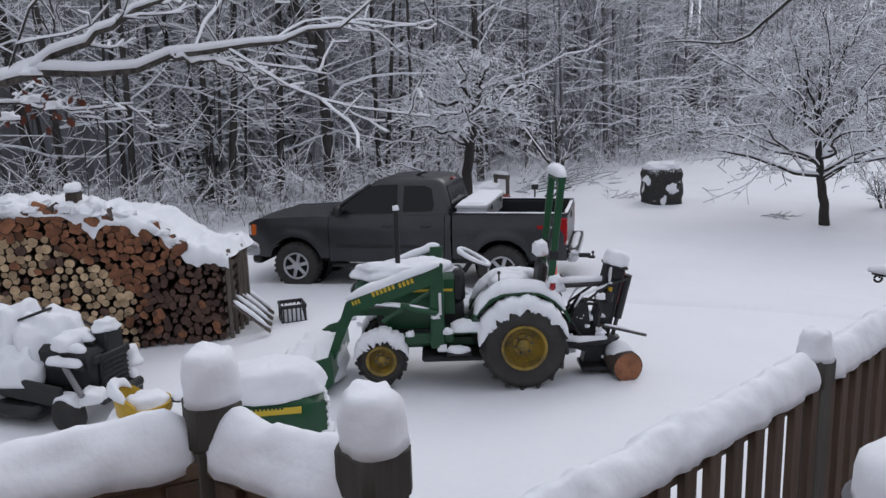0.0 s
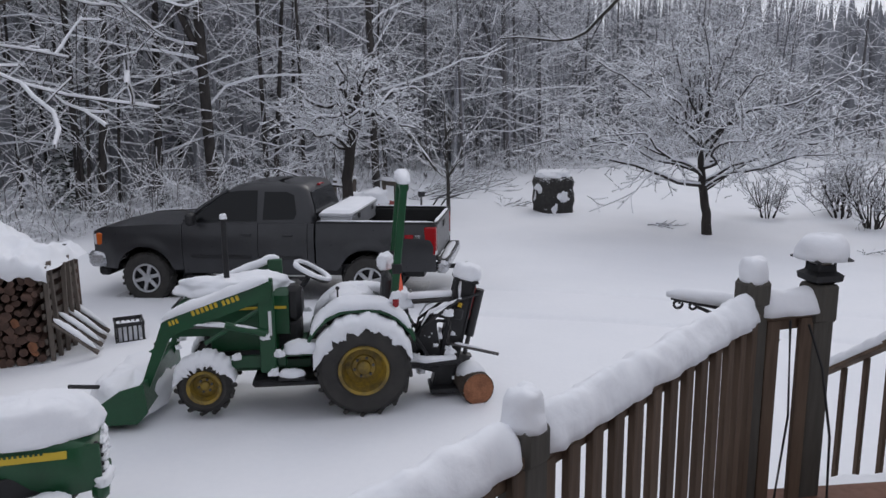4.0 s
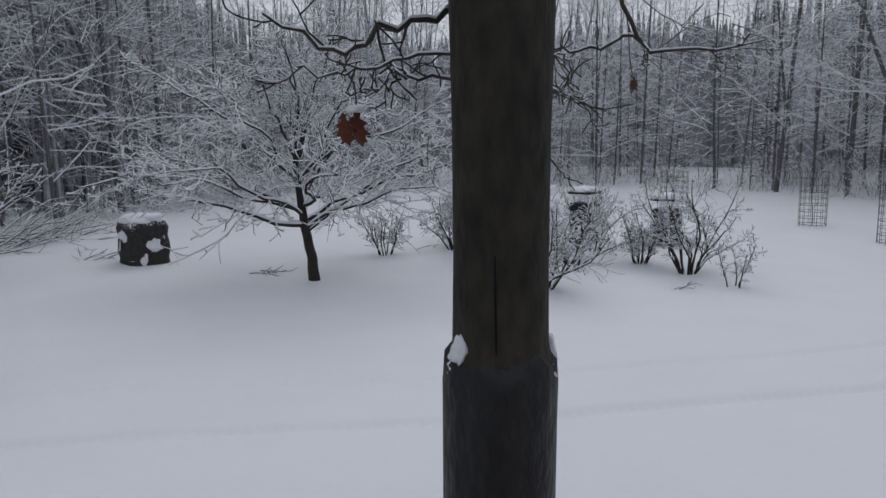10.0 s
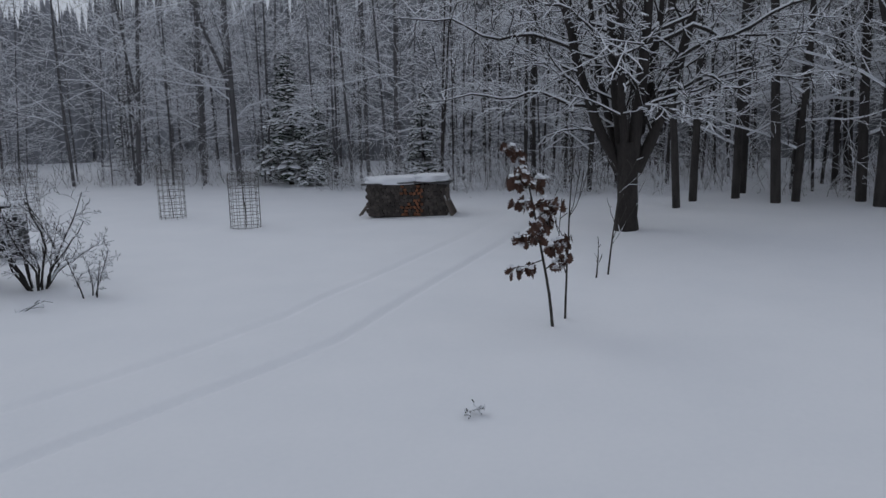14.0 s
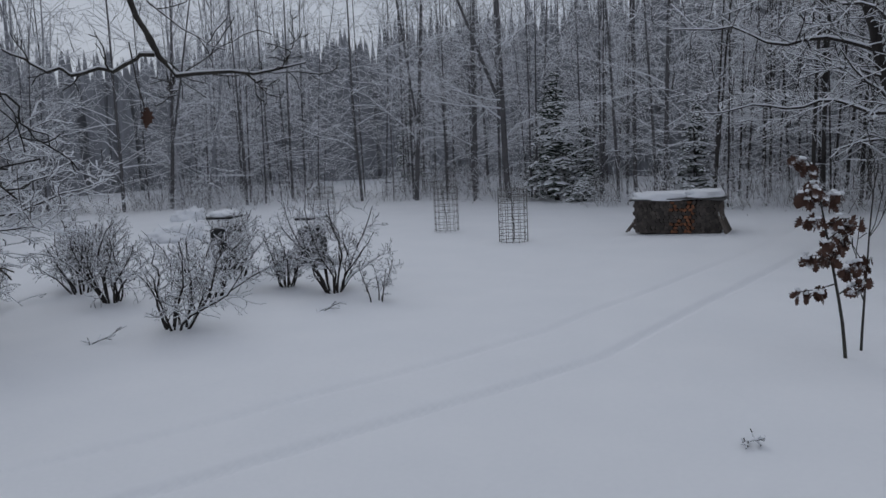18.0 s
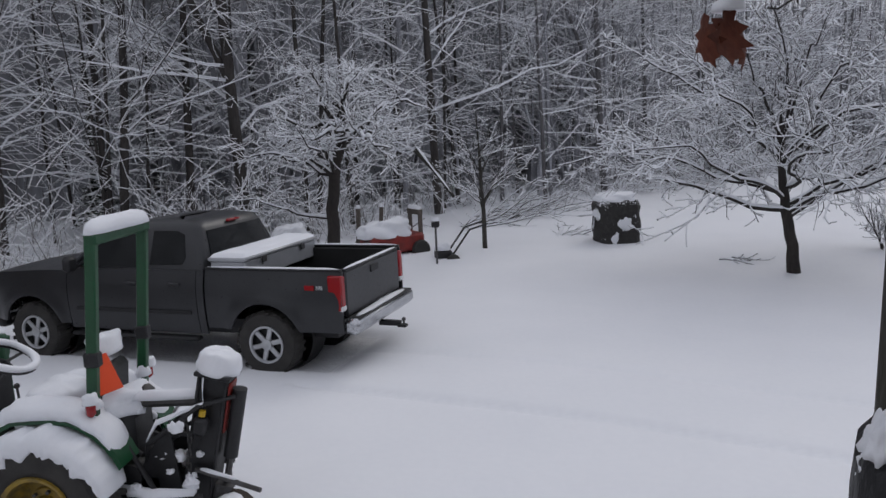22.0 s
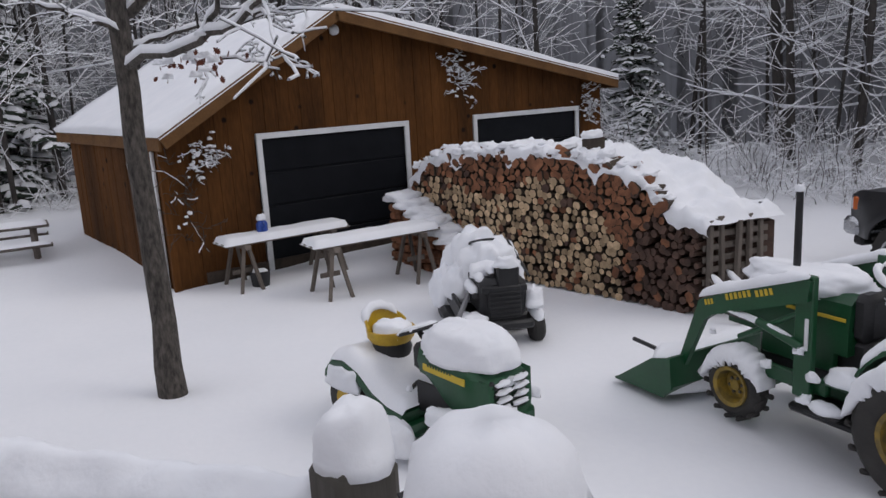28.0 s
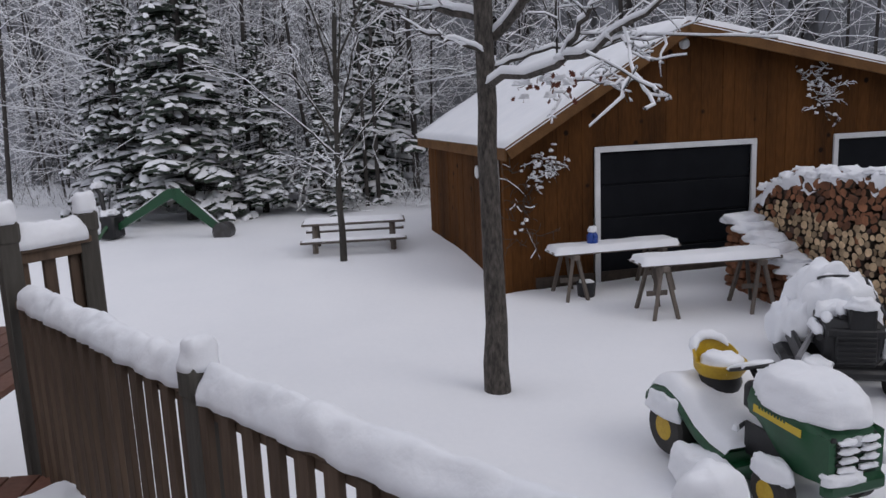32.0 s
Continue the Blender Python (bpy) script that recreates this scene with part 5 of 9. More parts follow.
for i, (x, y, n, h, w) in enumerate(((12.3, 14.35, 11, 1.9, 0.75), (13.2, 17.8, 12, 1.9, 0.4), (16.1, 14.2, 14, 2.15, 0.75), (15.75, 12.7, 4, 0.9, 0.2), (13.5, 19.5, 8, 1.7, 0.6), (16.3, 17.5, 9, 1.7, 0.7), (16.1, 15.6, 13, 1.2, 0.4),
                                     (14.2, 20.6, 10, 1.6, 0.6), (20.5, 23.0, 12, 1.4, 0.9), (17.5, 25.5, 14, 1.3, 1.0), (14.6, 16.2, 9, 1.8, 0.6), (11.6, 19.8, 9, 1.2, 0.5))):
    shrub(pose(x, y, land(x, y)), 100 + i, n, h, w, "bare many-stemmed shrub dusted with snow" if h > 1 else "low tuft of bare stems poking through the snow")

# ---- the pickup truck ----
def truck_wheel(parent, x, y, r=0.41, w=0.27):
    s = 1 if y > 0 else -1
    m = pose(x, y, 0.37, 90 * -s, 0, 0)      # local z points outwards
    tyre = part("tyre", Shape().lathe([(0.22, -w / 2), (0.3, -w / 2), (r - 0.03, -w / 2 + 0.01), (r, -w / 2 + 0.05), (r, w / 2 - 0.05), (r - 0.03, w / 2 - 0.01), (0.3, w / 2 + 0.004), (0.235, w / 2 - 0.02)], 36, m, caps=False), RUBBER, parent)
    rim = Shape().lathe([(0.24, w / 2 - 0.03), (0.232, w / 2 - 0.012), (0.215, w / 2 - 0.05), (0.2, w / 2 - 0.09), (0.03, w / 2 - 0.1), (0, w / 2 - 0.1)], 30, m, caps=False)
    part("rim", rim, BLACK, tyre)
    for k in range(6):
        part("spoke", Shape().box((0.115, 0, w / 2 - 0.045), (0.2, 0.062, 0.035), m @ pose(0, 0, 0, 0, 0, 60 * k + 15), b=0.012), ALLOY, tyre)
    part("hub_cap", Shape().lathe([(0.075, w / 2 - 0.07), (0.07, w / 2 - 0.015), (0.04, w / 2 - 0.005), (0, w / 2 - 0.005)], 14, m), ALLOY, tyre)
    part("wheel_ring", Shape().lathe([(0.238, w / 2 - 0.02), (0.236, w / 2 - 0.004), (0.212, w / 2 - 0.004), (0.205, w / 2 - 0.03)], 30, m, caps=False), ALLOY, tyre)
    lump = Shape()
    for k in range(26):
        a = 2 * math.pi * k / 26
        lump.box((r - 0.004, 0, 0.03 * math.sin(k * 2.4)), (0.02, 0.05, w * 0.9), m @ pose(0, 0, 0, 0, 0, math.degrees(a)), b=0.006)
    part("tread", lump, RUBBER, tyre)
    return tyre


def pickup(m):
    ob = thing("pickup_truck", m, "dark grey extended-cab pickup truck parked in the snow", "truck")
    ARCH, AR = (1.822, -1.822), 0.49

    def yside(x, z, s):
        y = 0.93 + 0.055 * math.sin(min(max((z - 0.4) / 0.75, 0), 1) * math.pi * 0.75) - 0.05 * sm((z - 1.05) / 0.35)
        y -= 0.10 * sm((x - 2.3) / 0.5) + 0.03 * sm((-x - 2.75) / 0.3)
        for a in ARCH:
            d = math.hypot(x - a, z - 0.40)
            y += 0.032 * math.exp(-((d - AR - 0.02) / 0.09) ** 2)
        return s * y

    def bottom(x, lo):
        for a in ARCH:
            d = abs(x - a)
            if d < AR:
                return max(lo, 0.40 + math.sqrt(AR * AR - d * d))
        return lo

    def panel(name, x0, x1, lo, top, s, nx=26, nz=9):
        sh, inner = Shape(), 0.03
        rows = []
        for i in range(nx + 1):
            x = x0 + (x1 - x0) * i / nx
            b, t = bottom(x, lo), top(x)
            outer = [(x, yside(x, b + (t - b) * j / nz, s), b + (t - b) * j / nz) for j in range(nz + 1)]
            back = [(p[0], p[1] - s * inner, p[2]) for p in outer[::-1]]
            rows.append(outer + back)
        if s * (x1 - x0) > 0:
            rows = rows[::-1]
        sh.loft(rows)
        return part(name, sh, TRUCKGREY, ob)

    hood = lambda x: 1.245 - 0.05 * sm((x - 1.4) / 1.2) - 0.09 * sm((x - 2.4) / 0.36) ** 2
    for s in (1, -1):
        panel("front_fender", 1.19, 2.72, 0.52, hood, s, 40)
        d1 = panel("front_door", -0.06, 1.18, 0.46, lambda x: 1.275, s, 12)
        d2 = panel("rear_door", -0.86, -0.07, 0.46, lambda x: 1.275, s, 8)
        panel("cab_corner", -0.97, -0.87, 0.46, lambda x: 1.275, s, 2)
        panel("bed_side", -2.88, -1.0, 0.55, lambda x: 1.29, s, 46)
        for d, x in ((d1, 0.12), (d2, -0.55)):
            part("door_handle", Shape().box((x, s * 0.992, 1.1), (0.17, 0.03, 0.045), b=0.012), TRUCKGREY, d)
            part("moulding", Shape().box((x + (0.42 if d is d1 else 0.12), s * 0.992, 0.74), (1.0 if d is d1 else 0.7, 0.016, 0.05), b=0.006), BLACK, d, "thin dark moulding")
        part("running_board", Shape().box((0.15, s * 0.95, 0.4), (2.0, 0.14, 0.05), b=0.02), BLACK, ob)
        part("bed_rail_cap", Shape().box((-1.94, s * 0.915, 1.305), (1.86, 0.075, 0.03), b=0.012), BLACK, ob)
        part("rail_snow", Shape().ridge(line((-1.03, s * 0.915, 1.318), (-2.84, s * 0.915, 1.318), 20), 0.06, 0.018), SNOW, ob)
        part("headlight", Shape().box((2.66, s * 0.75, 0.98), (0.14, 0.32, 0.2), b=0.03), LAMP, ob)
        part("indicator", Shape().box((2.60, s * 0.895, 0.99), (0.13, 0.07, 0.2), b=0.02), AMBER, ob, "amber side lens")
        tail = part("taillight", Shape().box((-2.795, s * 0.92, 1.03), (0.19, 0.115, 0.44), b=0.02), TAILRED, ob)
        part("reverse_lens", Shape().box((-2.823, s * 0.918, 0.85), (0.145, 0.117, 0.075), b=0.015), WHITE, tail)
        mir = part("mirror", Shape().box((0.95, s * 1.12, 1.36), (0.12, 0.2, 0.2), b=0.04), BLACK, ob)
        part("mirror_arm", Shape().box((0.97, s * 1.0, 1.31), (0.05, 0.14, 0.05), b=0.015), BLACK, mir)
        for x in ARCH:
            truck_wheel(ob, x, s * 0.86)
            part("wheel_well", Shape().lathe([(0.02, -0.3), (0.5, -0.3), (0.5, 0.05)], 24, caps=False, m=pose(x, s * 0.66, 0.42, 90 * -s, 0, 0)), LINER, ob)
        # four by four badge as plain bars
        part("badge", Shape().box((-2.47, s * 0.985, 1.1), (0.13, 0.012, 0.06), b=0.003), TAILRED, ob, "red badge bar")
        part("badge", Shape().box((-2.60, s * 0.978, 1.1), (0.09, 0.012, 0.05), b=0.003), CHROME, ob, "bright badge bar")
    # hood and nose
    rows = []
    for i in range(13):
        x = 1.12 + 1.6 * i / 12
        rows.append([(x, -0.89 + 1.78 * j / 12 + 0.0, hood(x) + 0.045 * math.cos((j - 6) / 6 * 1.3) - 0.02 - 0.02 * sm((x - 2.55) / 0.2)) for j in range(13)])
    rows = [r + [(p[0], p[1], p[2] - 0.05) for p in r[::-1]] for r in rows]
    part("hood", Shape().loft(rows), TRUCKGREY, ob)
    part("grille", Shape().box((2.71, 0, 0.96), (0.09, 1.2, 0.3), b=0.03), BLACK, ob)
    part("grille_bar", Shape().box((2.75, 0, 0.96), (0.05, 1.2, 0.05), b=0.015), CHROME, ob)
    part("front_bumper", Shape().box((2.66, 0, 0.66), (0.34, 1.92, 0.26), b=0.06), CHROME, ob)
    part("air_dam", Shape().box((2.62, 0, 0.45), (0.2, 1.7, 0.16), b=0.04), BLACK, ob)
    # cab above the belt
    def ring(z, xf, xr, yf, yr, r=0.12):
        pts = []
        for cx, cy, a0 in ((xf - r, yf - r, 0), (xr + r, yr - r, 90), (xr + r, -yr + r, 180), (xf - r, -yf + r, 270)):
            for k in range(5):
                a = radians(a0 + 90 * k / 4)
                pts.append((cx + r * math.cos(a), cy + r * math.sin(a), z))
        return pts
    rings = [ring(1.25, 1.22, -0.97, 0.9, 0.92), ring(1.3, 1.15, -0.965, 0.895, 0.915), ring(1.55, 0.82, -0.9, 0.81, 0.82), ring(1.76, 0.5, -0.83, 0.725, 0.735), ring(1.83, 0.38, -0.78, 0.68, 0.69, 0.15), ring(1.87, 0.2, -0.66, 0.55, 0.56, 0.2), ring(1.882, -0.1, -0.4, 0.3, 0.3, 0.2)]
    cab = part("cab", Shape().loft(rings), TRUCKGREY, ob)
    yg = lambda z: 0.925 - (z - 1.28) / 0.48 * 0.185
    for s in (1, -1):
        for nm, poly in (("front_window", ((1.02, 1.31), (0.86, 1.46), (0.52, 1.72), (0.3, 1.765), (-0.02, 1.77), (-0.04, 1.31))), ("rear_window", ((-0.14, 1.33), (-0.14, 1.75), (-0.5, 1.75), (-0.62, 1.7), (-0.68, 1.42), (-0.64, 1.34)))):
            pts = [(x, s * (yg(z) + 0.004), z) for x, z in poly]
            back = [(x, s * (yg(z) - 0.02), z) for x, z in poly]
            n = len(pts)
            f = [tuple(range(n)) if s < 0 else tuple(range(n))[::-1]] + [tuple(range(n, 2 * n))[::-1] if s < 0 else tuple(range(n, 2 * n))]
            f += [((i, n + i, n + (i + 1) % n, (i + 1) % n)) for i in range(n)]
            part(nm, Shape().put(pts + back, f), GLASS, cab, "dark side window", smooth=False)
        part("windscreen_pillar", Shape().tube([(1.17, s * 0.885, 1.28), (0.84, s * 0.81, 1.54), (0.47, s * 0.72, 1.77)], 0.03, 6), TRUCKGREY, cab)
    part("windscreen", Shape().put([(1.165, -0.8, 1.30), (1.165, 0.8, 1.30), (0.525, 0.64, 1.755), (0.525, -0.64, 1.755), (1.12, -0.8, 1.28), (1.12, 0.8, 1.28), (0.48, 0.64, 1.73), (0.48, -0.64, 1.73)],
         [(0, 1, 2, 3), (7, 6, 5, 4), (0, 4, 5, 1), (1, 5, 6, 2), (2, 6, 7, 3), (3, 7, 4, 0)]), GLASS, cab, smooth=False)
    part("back_window", Shape().put([(-0.977, 0.72, 1.33), (-0.977, -0.72, 1.33), (-0.853, -0.62, 1.74), (-0.853, 0.62, 1.74), (-0.94, 0.72, 1.33), (-0.94, -0.72, 1.33), (-0.82, -0.62, 1.74), (-0.82, 0.62, 1.74)],
         [(0, 3, 2, 1), (4, 5, 6, 7), (0, 1, 5, 4), (1, 2, 6, 5), (2, 3, 7, 6), (3, 0, 4, 7)]), GLASS, cab, smooth=False)
    part("brake_light", Shape().box((-0.83, 0, 1.81), (0.05, 0.26, 0.035), b=0.01), TAILRED, cab, "high red brake light")
    # bed
    bed = part("bed_floor", Shape().box((-1.935, 0, 0.86), (1.85, 1.7, 0.05)), LINER, ob)
    for s in (1, -1):
        part("bed_wall", Shape().box((-1.935, s * 0.865, 1.07), (1.85, 0.06, 0.42)), LINER, ob)
    part("bulkhead", Shape().box((-1.03, 0, 1.06), (0.05, 1.76, 0.46)), TRUCKGREY, ob)
    gate = part("tailgate", Shape().box((-2.85, 0, 1.0), (0.07, 1.66, 0.56), b=0.02), TRUCKGREY, ob)
    part("gate_handle", Shape().box((-2.89, 0, 1.18), (0.02, 0.24, 0.09), b=0.008), BLACK, gate)
    part("gate_cap", Shape().box((-2.85, 0, 1.29), (0.08, 1.66, 0.03), b=0.01), BLACK, gate)
    part("gate_snow", Shape().ridge(line((-2.85, -0.8, 1.303), (-2.85, 0.8, 1.303), 16), 0.06, 0.016), SNOW, gate)
    part("rear_bumper", Shape().box((-2.96, 0, 0.62), (0.2, 1.86, 0.2), b=0.05), CHROME, ob)
    part("bumper_step", Shape().box((-2.97, 0, 0.715), (0.17, 1.7, 0.02), b=0.008), BLACK, ob)
    part("bumper_snow", Shape().ridge(line((-2.97, -0.75, 0.725), (-2.97, 0.75, 0.725), 14), 0.12, 0.02), SNOW, ob)
    hitch = part("hitch", Shape().box((-3.07, 0, 0.45), (0.3, 0.07, 0.07)).box((-3.24, 0, 0.42), (0.12, 0.09, 0.04)), BLACK, ob)
    part("tow_ball", Shape().lathe([(0.015, 0), (0.015, 0.04), (0.028, 0.055), (0.02, 0.085), (0, 0.09)], 10, pose(-3.26, 0, 0.44)), STEEL, hitch)
    part("chassis", Shape().box((-0.2, 0, 0.5), (4.9, 1.3, 0.2)), BLACK, ob)
    part("exhaust_pipe", Shape().tube([(-2.0, -0.7, 0.42), (-2.75, -0.75, 0.42)], 0.035), STEEL, ob)
    return ob


TRUCK = pose(-0.60, 13.26, -0.05, 0, 0, 166.8) @ Matrix.Scale(0.97, 4)
pickup(TRUCK)
box = thing("tool_box", TRUCK @ pose(-1.32, 0, 1.2), "silver truck tool chest across the bed with snow on its lid", "toolbox")
part("body", Shape().box((0, 0, 0.07), (0.5, 1.82, 0.24), b=0.015), TOOLBOX, box)
part("lid", Shape().box((0, 0, 0.215), (0.54, 1.88, 0.05), b=0.015), TOOLBOX, box)
part("latch", Shape().box((-0.275, 0.5, 0.16), (0.015, 0.1, 0.08), b=0.004), STEEL, box)
part("latch", Shape().box((-0.275, -0.5, 0.16), (0.015, 0.1, 0.08), b=0.004), STEEL, box)
part("snow", Shape().slab((0, 0, 0.238), (0.53, 1.86, 0.05)), SNOW, box, "sheet of snow on the lid")

# ---- the compact tractor ----
def farm_wheel(parent, name, x, y, r, w, rim, lugs, hub):
    s = 1 if y > 0 else -1
    m = pose(x, y, hub, 90 * -s, 0, 0)
    d = r - 0.028
    tyre = part(name, Shape().lathe([(rim, -w / 2 + 0.02), (rim + 0.05, -w / 2), (d - 0.05, -w / 2 + 0.005), (d, -w / 2 + 0.05), (d + 0.006, 0), (d, w / 2 - 0.05), (d - 0.05, w / 2 - 0.005), (rim + 0.05, w / 2), (rim, w / 2 - 0.02)], 40, m, caps=False), RUBBER, parent)
    for side in (-1, 1):
        lug = Shape()
        for k in range(lugs):
            a = 360 * (k + (0.5 if side > 0 else 0)) / lugs
            lug.box((d + 0.001, 0, side * w * 0.27), (0.036, 0.042, w * 0.56), m @ pose(0, 0, 0, 0, 0, a) @ pose(0, 0, 0, side * 28, 0, 0), b=0.012)
        part("tread", lug, RUBBER, tyre)
    disc = Shape().lathe([(rim + 0.012, w / 2 - 0.01), (rim + 0.008, w / 2 + 0.008), (rim - 0.02, w / 2 - 0.005), (rim - 0.035, w * 0.5 - 0.4 * w), (rim * 0.76, -w * 0.02), (rim * 0.52, w * 0.02), (rim * 0.48, w * 0.08), (0.02, w * 0.08), (0, w * 0.08)], 32, m, caps=False)
    rimob = part("rim", disc, RIM, tyre, "yellow dirty steel rim")
    part("hub", Shape().lathe([(rim * 0.3, w * 0.07), (rim * 0.28, w * 0.2), (rim * 0.16, w * 0.27), (0, w * 0.27)], 14, m), RIM, rimob)
    for k in range(6):
        a = radians(60 * k + 12)
        part("bolt", Shape().lathe([(0.014, w * 0.08), (0.013, w * 0.16), (0, w * 0.165)], 6, m @ pose(rim * 0.4 * math.cos(a), rim * 0.4 * math.sin(a), 0)), STEEL, rimob)
    # snow over the top of the tyre, hanging in lumps between the lugs
    rings = []
    for k in range(97):
        a = radians(4 + 166 * k / 96)
        edge = 1 - abs(k - 48) / 49
        h = (0.045 + 0.03 * noise.noise((k * 0.2, r * 9, s)) + 0.012 * noise.noise((k * 0.9, r * 9, s))) * min(edge * 2.2, 1) + 0.004
        drop = (0.05 + 0.05 * abs(math.sin(k * 96 / 97 * lugs * 0.0151)) ** 0.6 + 0.07 * noise.noise((k * 0.17, 3.1, r)) + 0.03 * noise.noise((k * 0.6, 1.1, r))) * min(edge * 2.2, 1)
        prof = ((-w / 2, -0.02), (-w / 2 + 0.01, h * 0.7), (-w * 0.25, h), (w * 0.2, h), (w / 2 - 0.02, h * 0.8), (w / 2 + 0.022, 0.0), (w / 2 + 0.018, -drop), (w / 2 - 0.01, -drop - 0.01))
        rings.append([(x + (r + q) * math.cos(a), y + s * p, hub + (r + q) * math.sin(a)) for p, q in prof])
    part("tyre_snow", Shape().loft(rings if s > 0 else [g[::-1] for g in rings]), SNOW, tyre, "crust of snow over the tyre")
    return tyre


def tractor(m):
    ob = thing("tractor", m, "green compact tractor with front loader, yellow rims and snow", "tractor")
    for s in (1, -1):
        farm_wheel(ob, "rear_tyre", -0.735, s * 0.47, 0.475, 0.30, 0.235, 17, 0.43)
        farm_wheel(ob, "front_tyre", 0.775, s * 0.44, 0.29, 0.19, 0.155, 14, 0.30)
    # body
    part("transmission", Shape().box((-0.55, 0, 0.5), (0.75, 0.34, 0.36), b=0.05), BLACK, ob)
    part("engine", Shape().box((0.35, 0, 0.62), (0.95, 0.34, 0.42), b=0.04), BLACK, ob)
    part("chassis", Shape().box((0.2, 0, 0.38), (1.5, 0.3, 0.14), b=0.03), GREEN, ob)
    part("front_axle", Shape().box((0.735, 0, 0.3), (0.14, 0.7, 0.12), b=0.03), GREEN, ob)
    part("rear_axle", Shape().tube([(-0.735, -0.4, 0.43), (-0.735, 0.4, 0.43)], 0.09, 10), GREEN, ob)
    part("mower_deck_frame", Shape().box((0.0, 0, 0.26), (0.7, 0.8, 0.07), b=0.03), BLACK, ob)
    hood = []
    for i in range(9):
        x = -0.02 + 1.1 * i / 8
        t = 1.16 - 0.10 * sm((x - 0.3) / 0.8) - 0.05 * sm((x - 0.9) / 0.2)
        w = 0.25 - 0.03 * sm((x - 0.4) / 0.7)
        hood.append([(x, w, 0.72), (x, w + 0.005, 0.9), (x, w - 0.02, t - 0.06), (x, w - 0.08, t - 0.01), (x, 0, t), (x, -w + 0.08, t - 0.01), (x, -w + 0.02, t - 0.06), (x, -w - 0.005, 0.9), (x, -w, 0.72)])
    hb = part("hood", Shape().loft(hood), GREEN, ob)
    part("grille", Shape().box((1.085, 0, 0.87), (0.03, 0.4, 0.3), b=0.015), BLACK, hb)
    for s in (1, -1):
        part("hood_stripe", Shape().box((0.25, s * 0.257, 0.99), (0.5, 0.006, 0.028), b=0.002), LETTER, hb, "yellow stripe on the hood")
        part("headlight", Shape().box((1.1, s * 0.12, 0.98), (0.02, 0.12, 0.07), b=0.008), LAMP, hb)
    part("hood_snow", Shape().heap((0.5, 0, 1.09), (1.16, 0.52, 0.17), rough=0.22, n=22, flat=0.28, seed=2), SNOW, hb, "thick snow on the hood")
    part("exhaust_pipe", Shape().tube([(0.59, 0.03, 1.0), (0.59, 0.03, 1.84)], [0.03, 0.027], 10), BLACK, ob)
    part("exhaust_snow", Shape().heap((0.59, 0.03, 1.84), (0.07, 0.07, 0.05)), SNOW, ob)
    # operator's station
    part("dash", Shape().box((-0.06, 0, 1.0), (0.16, 0.4, 0.36), b=0.05), BLACK, ob)
    part("steering_column", Shape().tube([(-0.08, 0, 1.05), (-0.22, 0, 1.25)], 0.03), BLACK, ob)
    wm = pose(-0.24, 0, 1.27, 0, -28, 0)
    wheel = part("steering_wheel", Shape().tube([wm @ Vector((0.185 * math.cos(a), 0.185 * math.sin(a), 0)) for a in np.linspace(0, 6.2832, 25)], 0.016, 8), BLACK, ob)
    for k in range(3):
        a = radians(120 * k + 30)
        part("spoke", Shape().tube([wm @ Vector((0, 0, -0.02)), wm @ Vector((0.18 * math.cos(a), 0.18 * math.sin(a), 0))], 0.011), BLACK, wheel)
    part("wheel_snow", Shape().ridge([wm @ Vector((0.185 * math.cos(a), 0.185 * math.sin(a), 0.008)) for a in np.linspace(0.02, 6.26, 36)], 0.055, 0.045, rough=0.35), SNOW, wheel, "ring of snow on the steering wheel")
    part("seat", Shape().box((-0.66, 0, 0.86), (0.42, 0.42, 0.1), b=0.04), BLACK, ob)
    part("seat_snow", Shape().heap((-0.62, 0, 0.9), (0.46, 0.46, 0.2), flat=0.25, rough=0.2), SNOW, ob, "snow filling the seat")
    back = part("seat_back", Shape().box((-0.86, 0, 1.12), (0.1, 0.4, 0.42), pose(0, 0, 0, 0, -6, 0), b=0.05), BLACK, ob)
    part("back_snow", Shape().heap((-0.97, 0, 1.31), (0.17, 0.36, 0.14), rough=0.2), SNOW, back)
    part("floor_plate", Shape().box((-0.18, 0, 0.56), (0.5, 0.9, 0.03), b=0.01), GREEN, ob)
    for s in (1, -1):
        part("foot_step", Shape().box((-0.05, s * 0.5, 0.36), (0.26, 0.14, 0.03), b=0.01), BLACK, ob)
        part("step_snow", Shape().heap((-0.05, s * 0.5, 0.375), (0.26, 0.15, 0.06)), SNOW, ob)
        part("floor_snow", Shape().heap((-0.16, s * 0.36, 0.575), (0.42, 0.24, 0.1), seed=s), SNOW, ob)
        # rear fender, an arched shell over the tyre
        arch, top = [], []
        for k in range(15):
            a = radians(18 + 142 * k / 14)
            R = 0.565
            cx, cz = -0.72, 0.47
            px, pz = cx + R * math.cos(a), cz + R * math.sin(a)
            if pz > 1.0:
                pz = 1.0 + (pz - 1.0) * 0.4
            arch.append([(px, s * 0.2, pz), (px, s * 0.43, pz), (px - 0.02 * math.cos(a), s * 0.445, pz - 0.05 * math.sin(a) - 0.005), (px - 0.02 * math.cos(a), s * 0.2, pz - 0.02)])
            if 1 <= k <= 13:
                top.append((px, s * 0.32, pz - 0.004))
        fd = part("fender", Shape().loft(arch if s < 0 else [g[::-1] for g in arch]), GREEN, ob)
        part("fender_snow", Shape().ridge([p for a, b in zip(top, top[1:]) for p in line(a, b, 4)[:4]] + top[-1:], 0.27, 0.09, n=15, rough=0.25, seed=s, under=0.02), SNOW, fd, "snow on the fender")
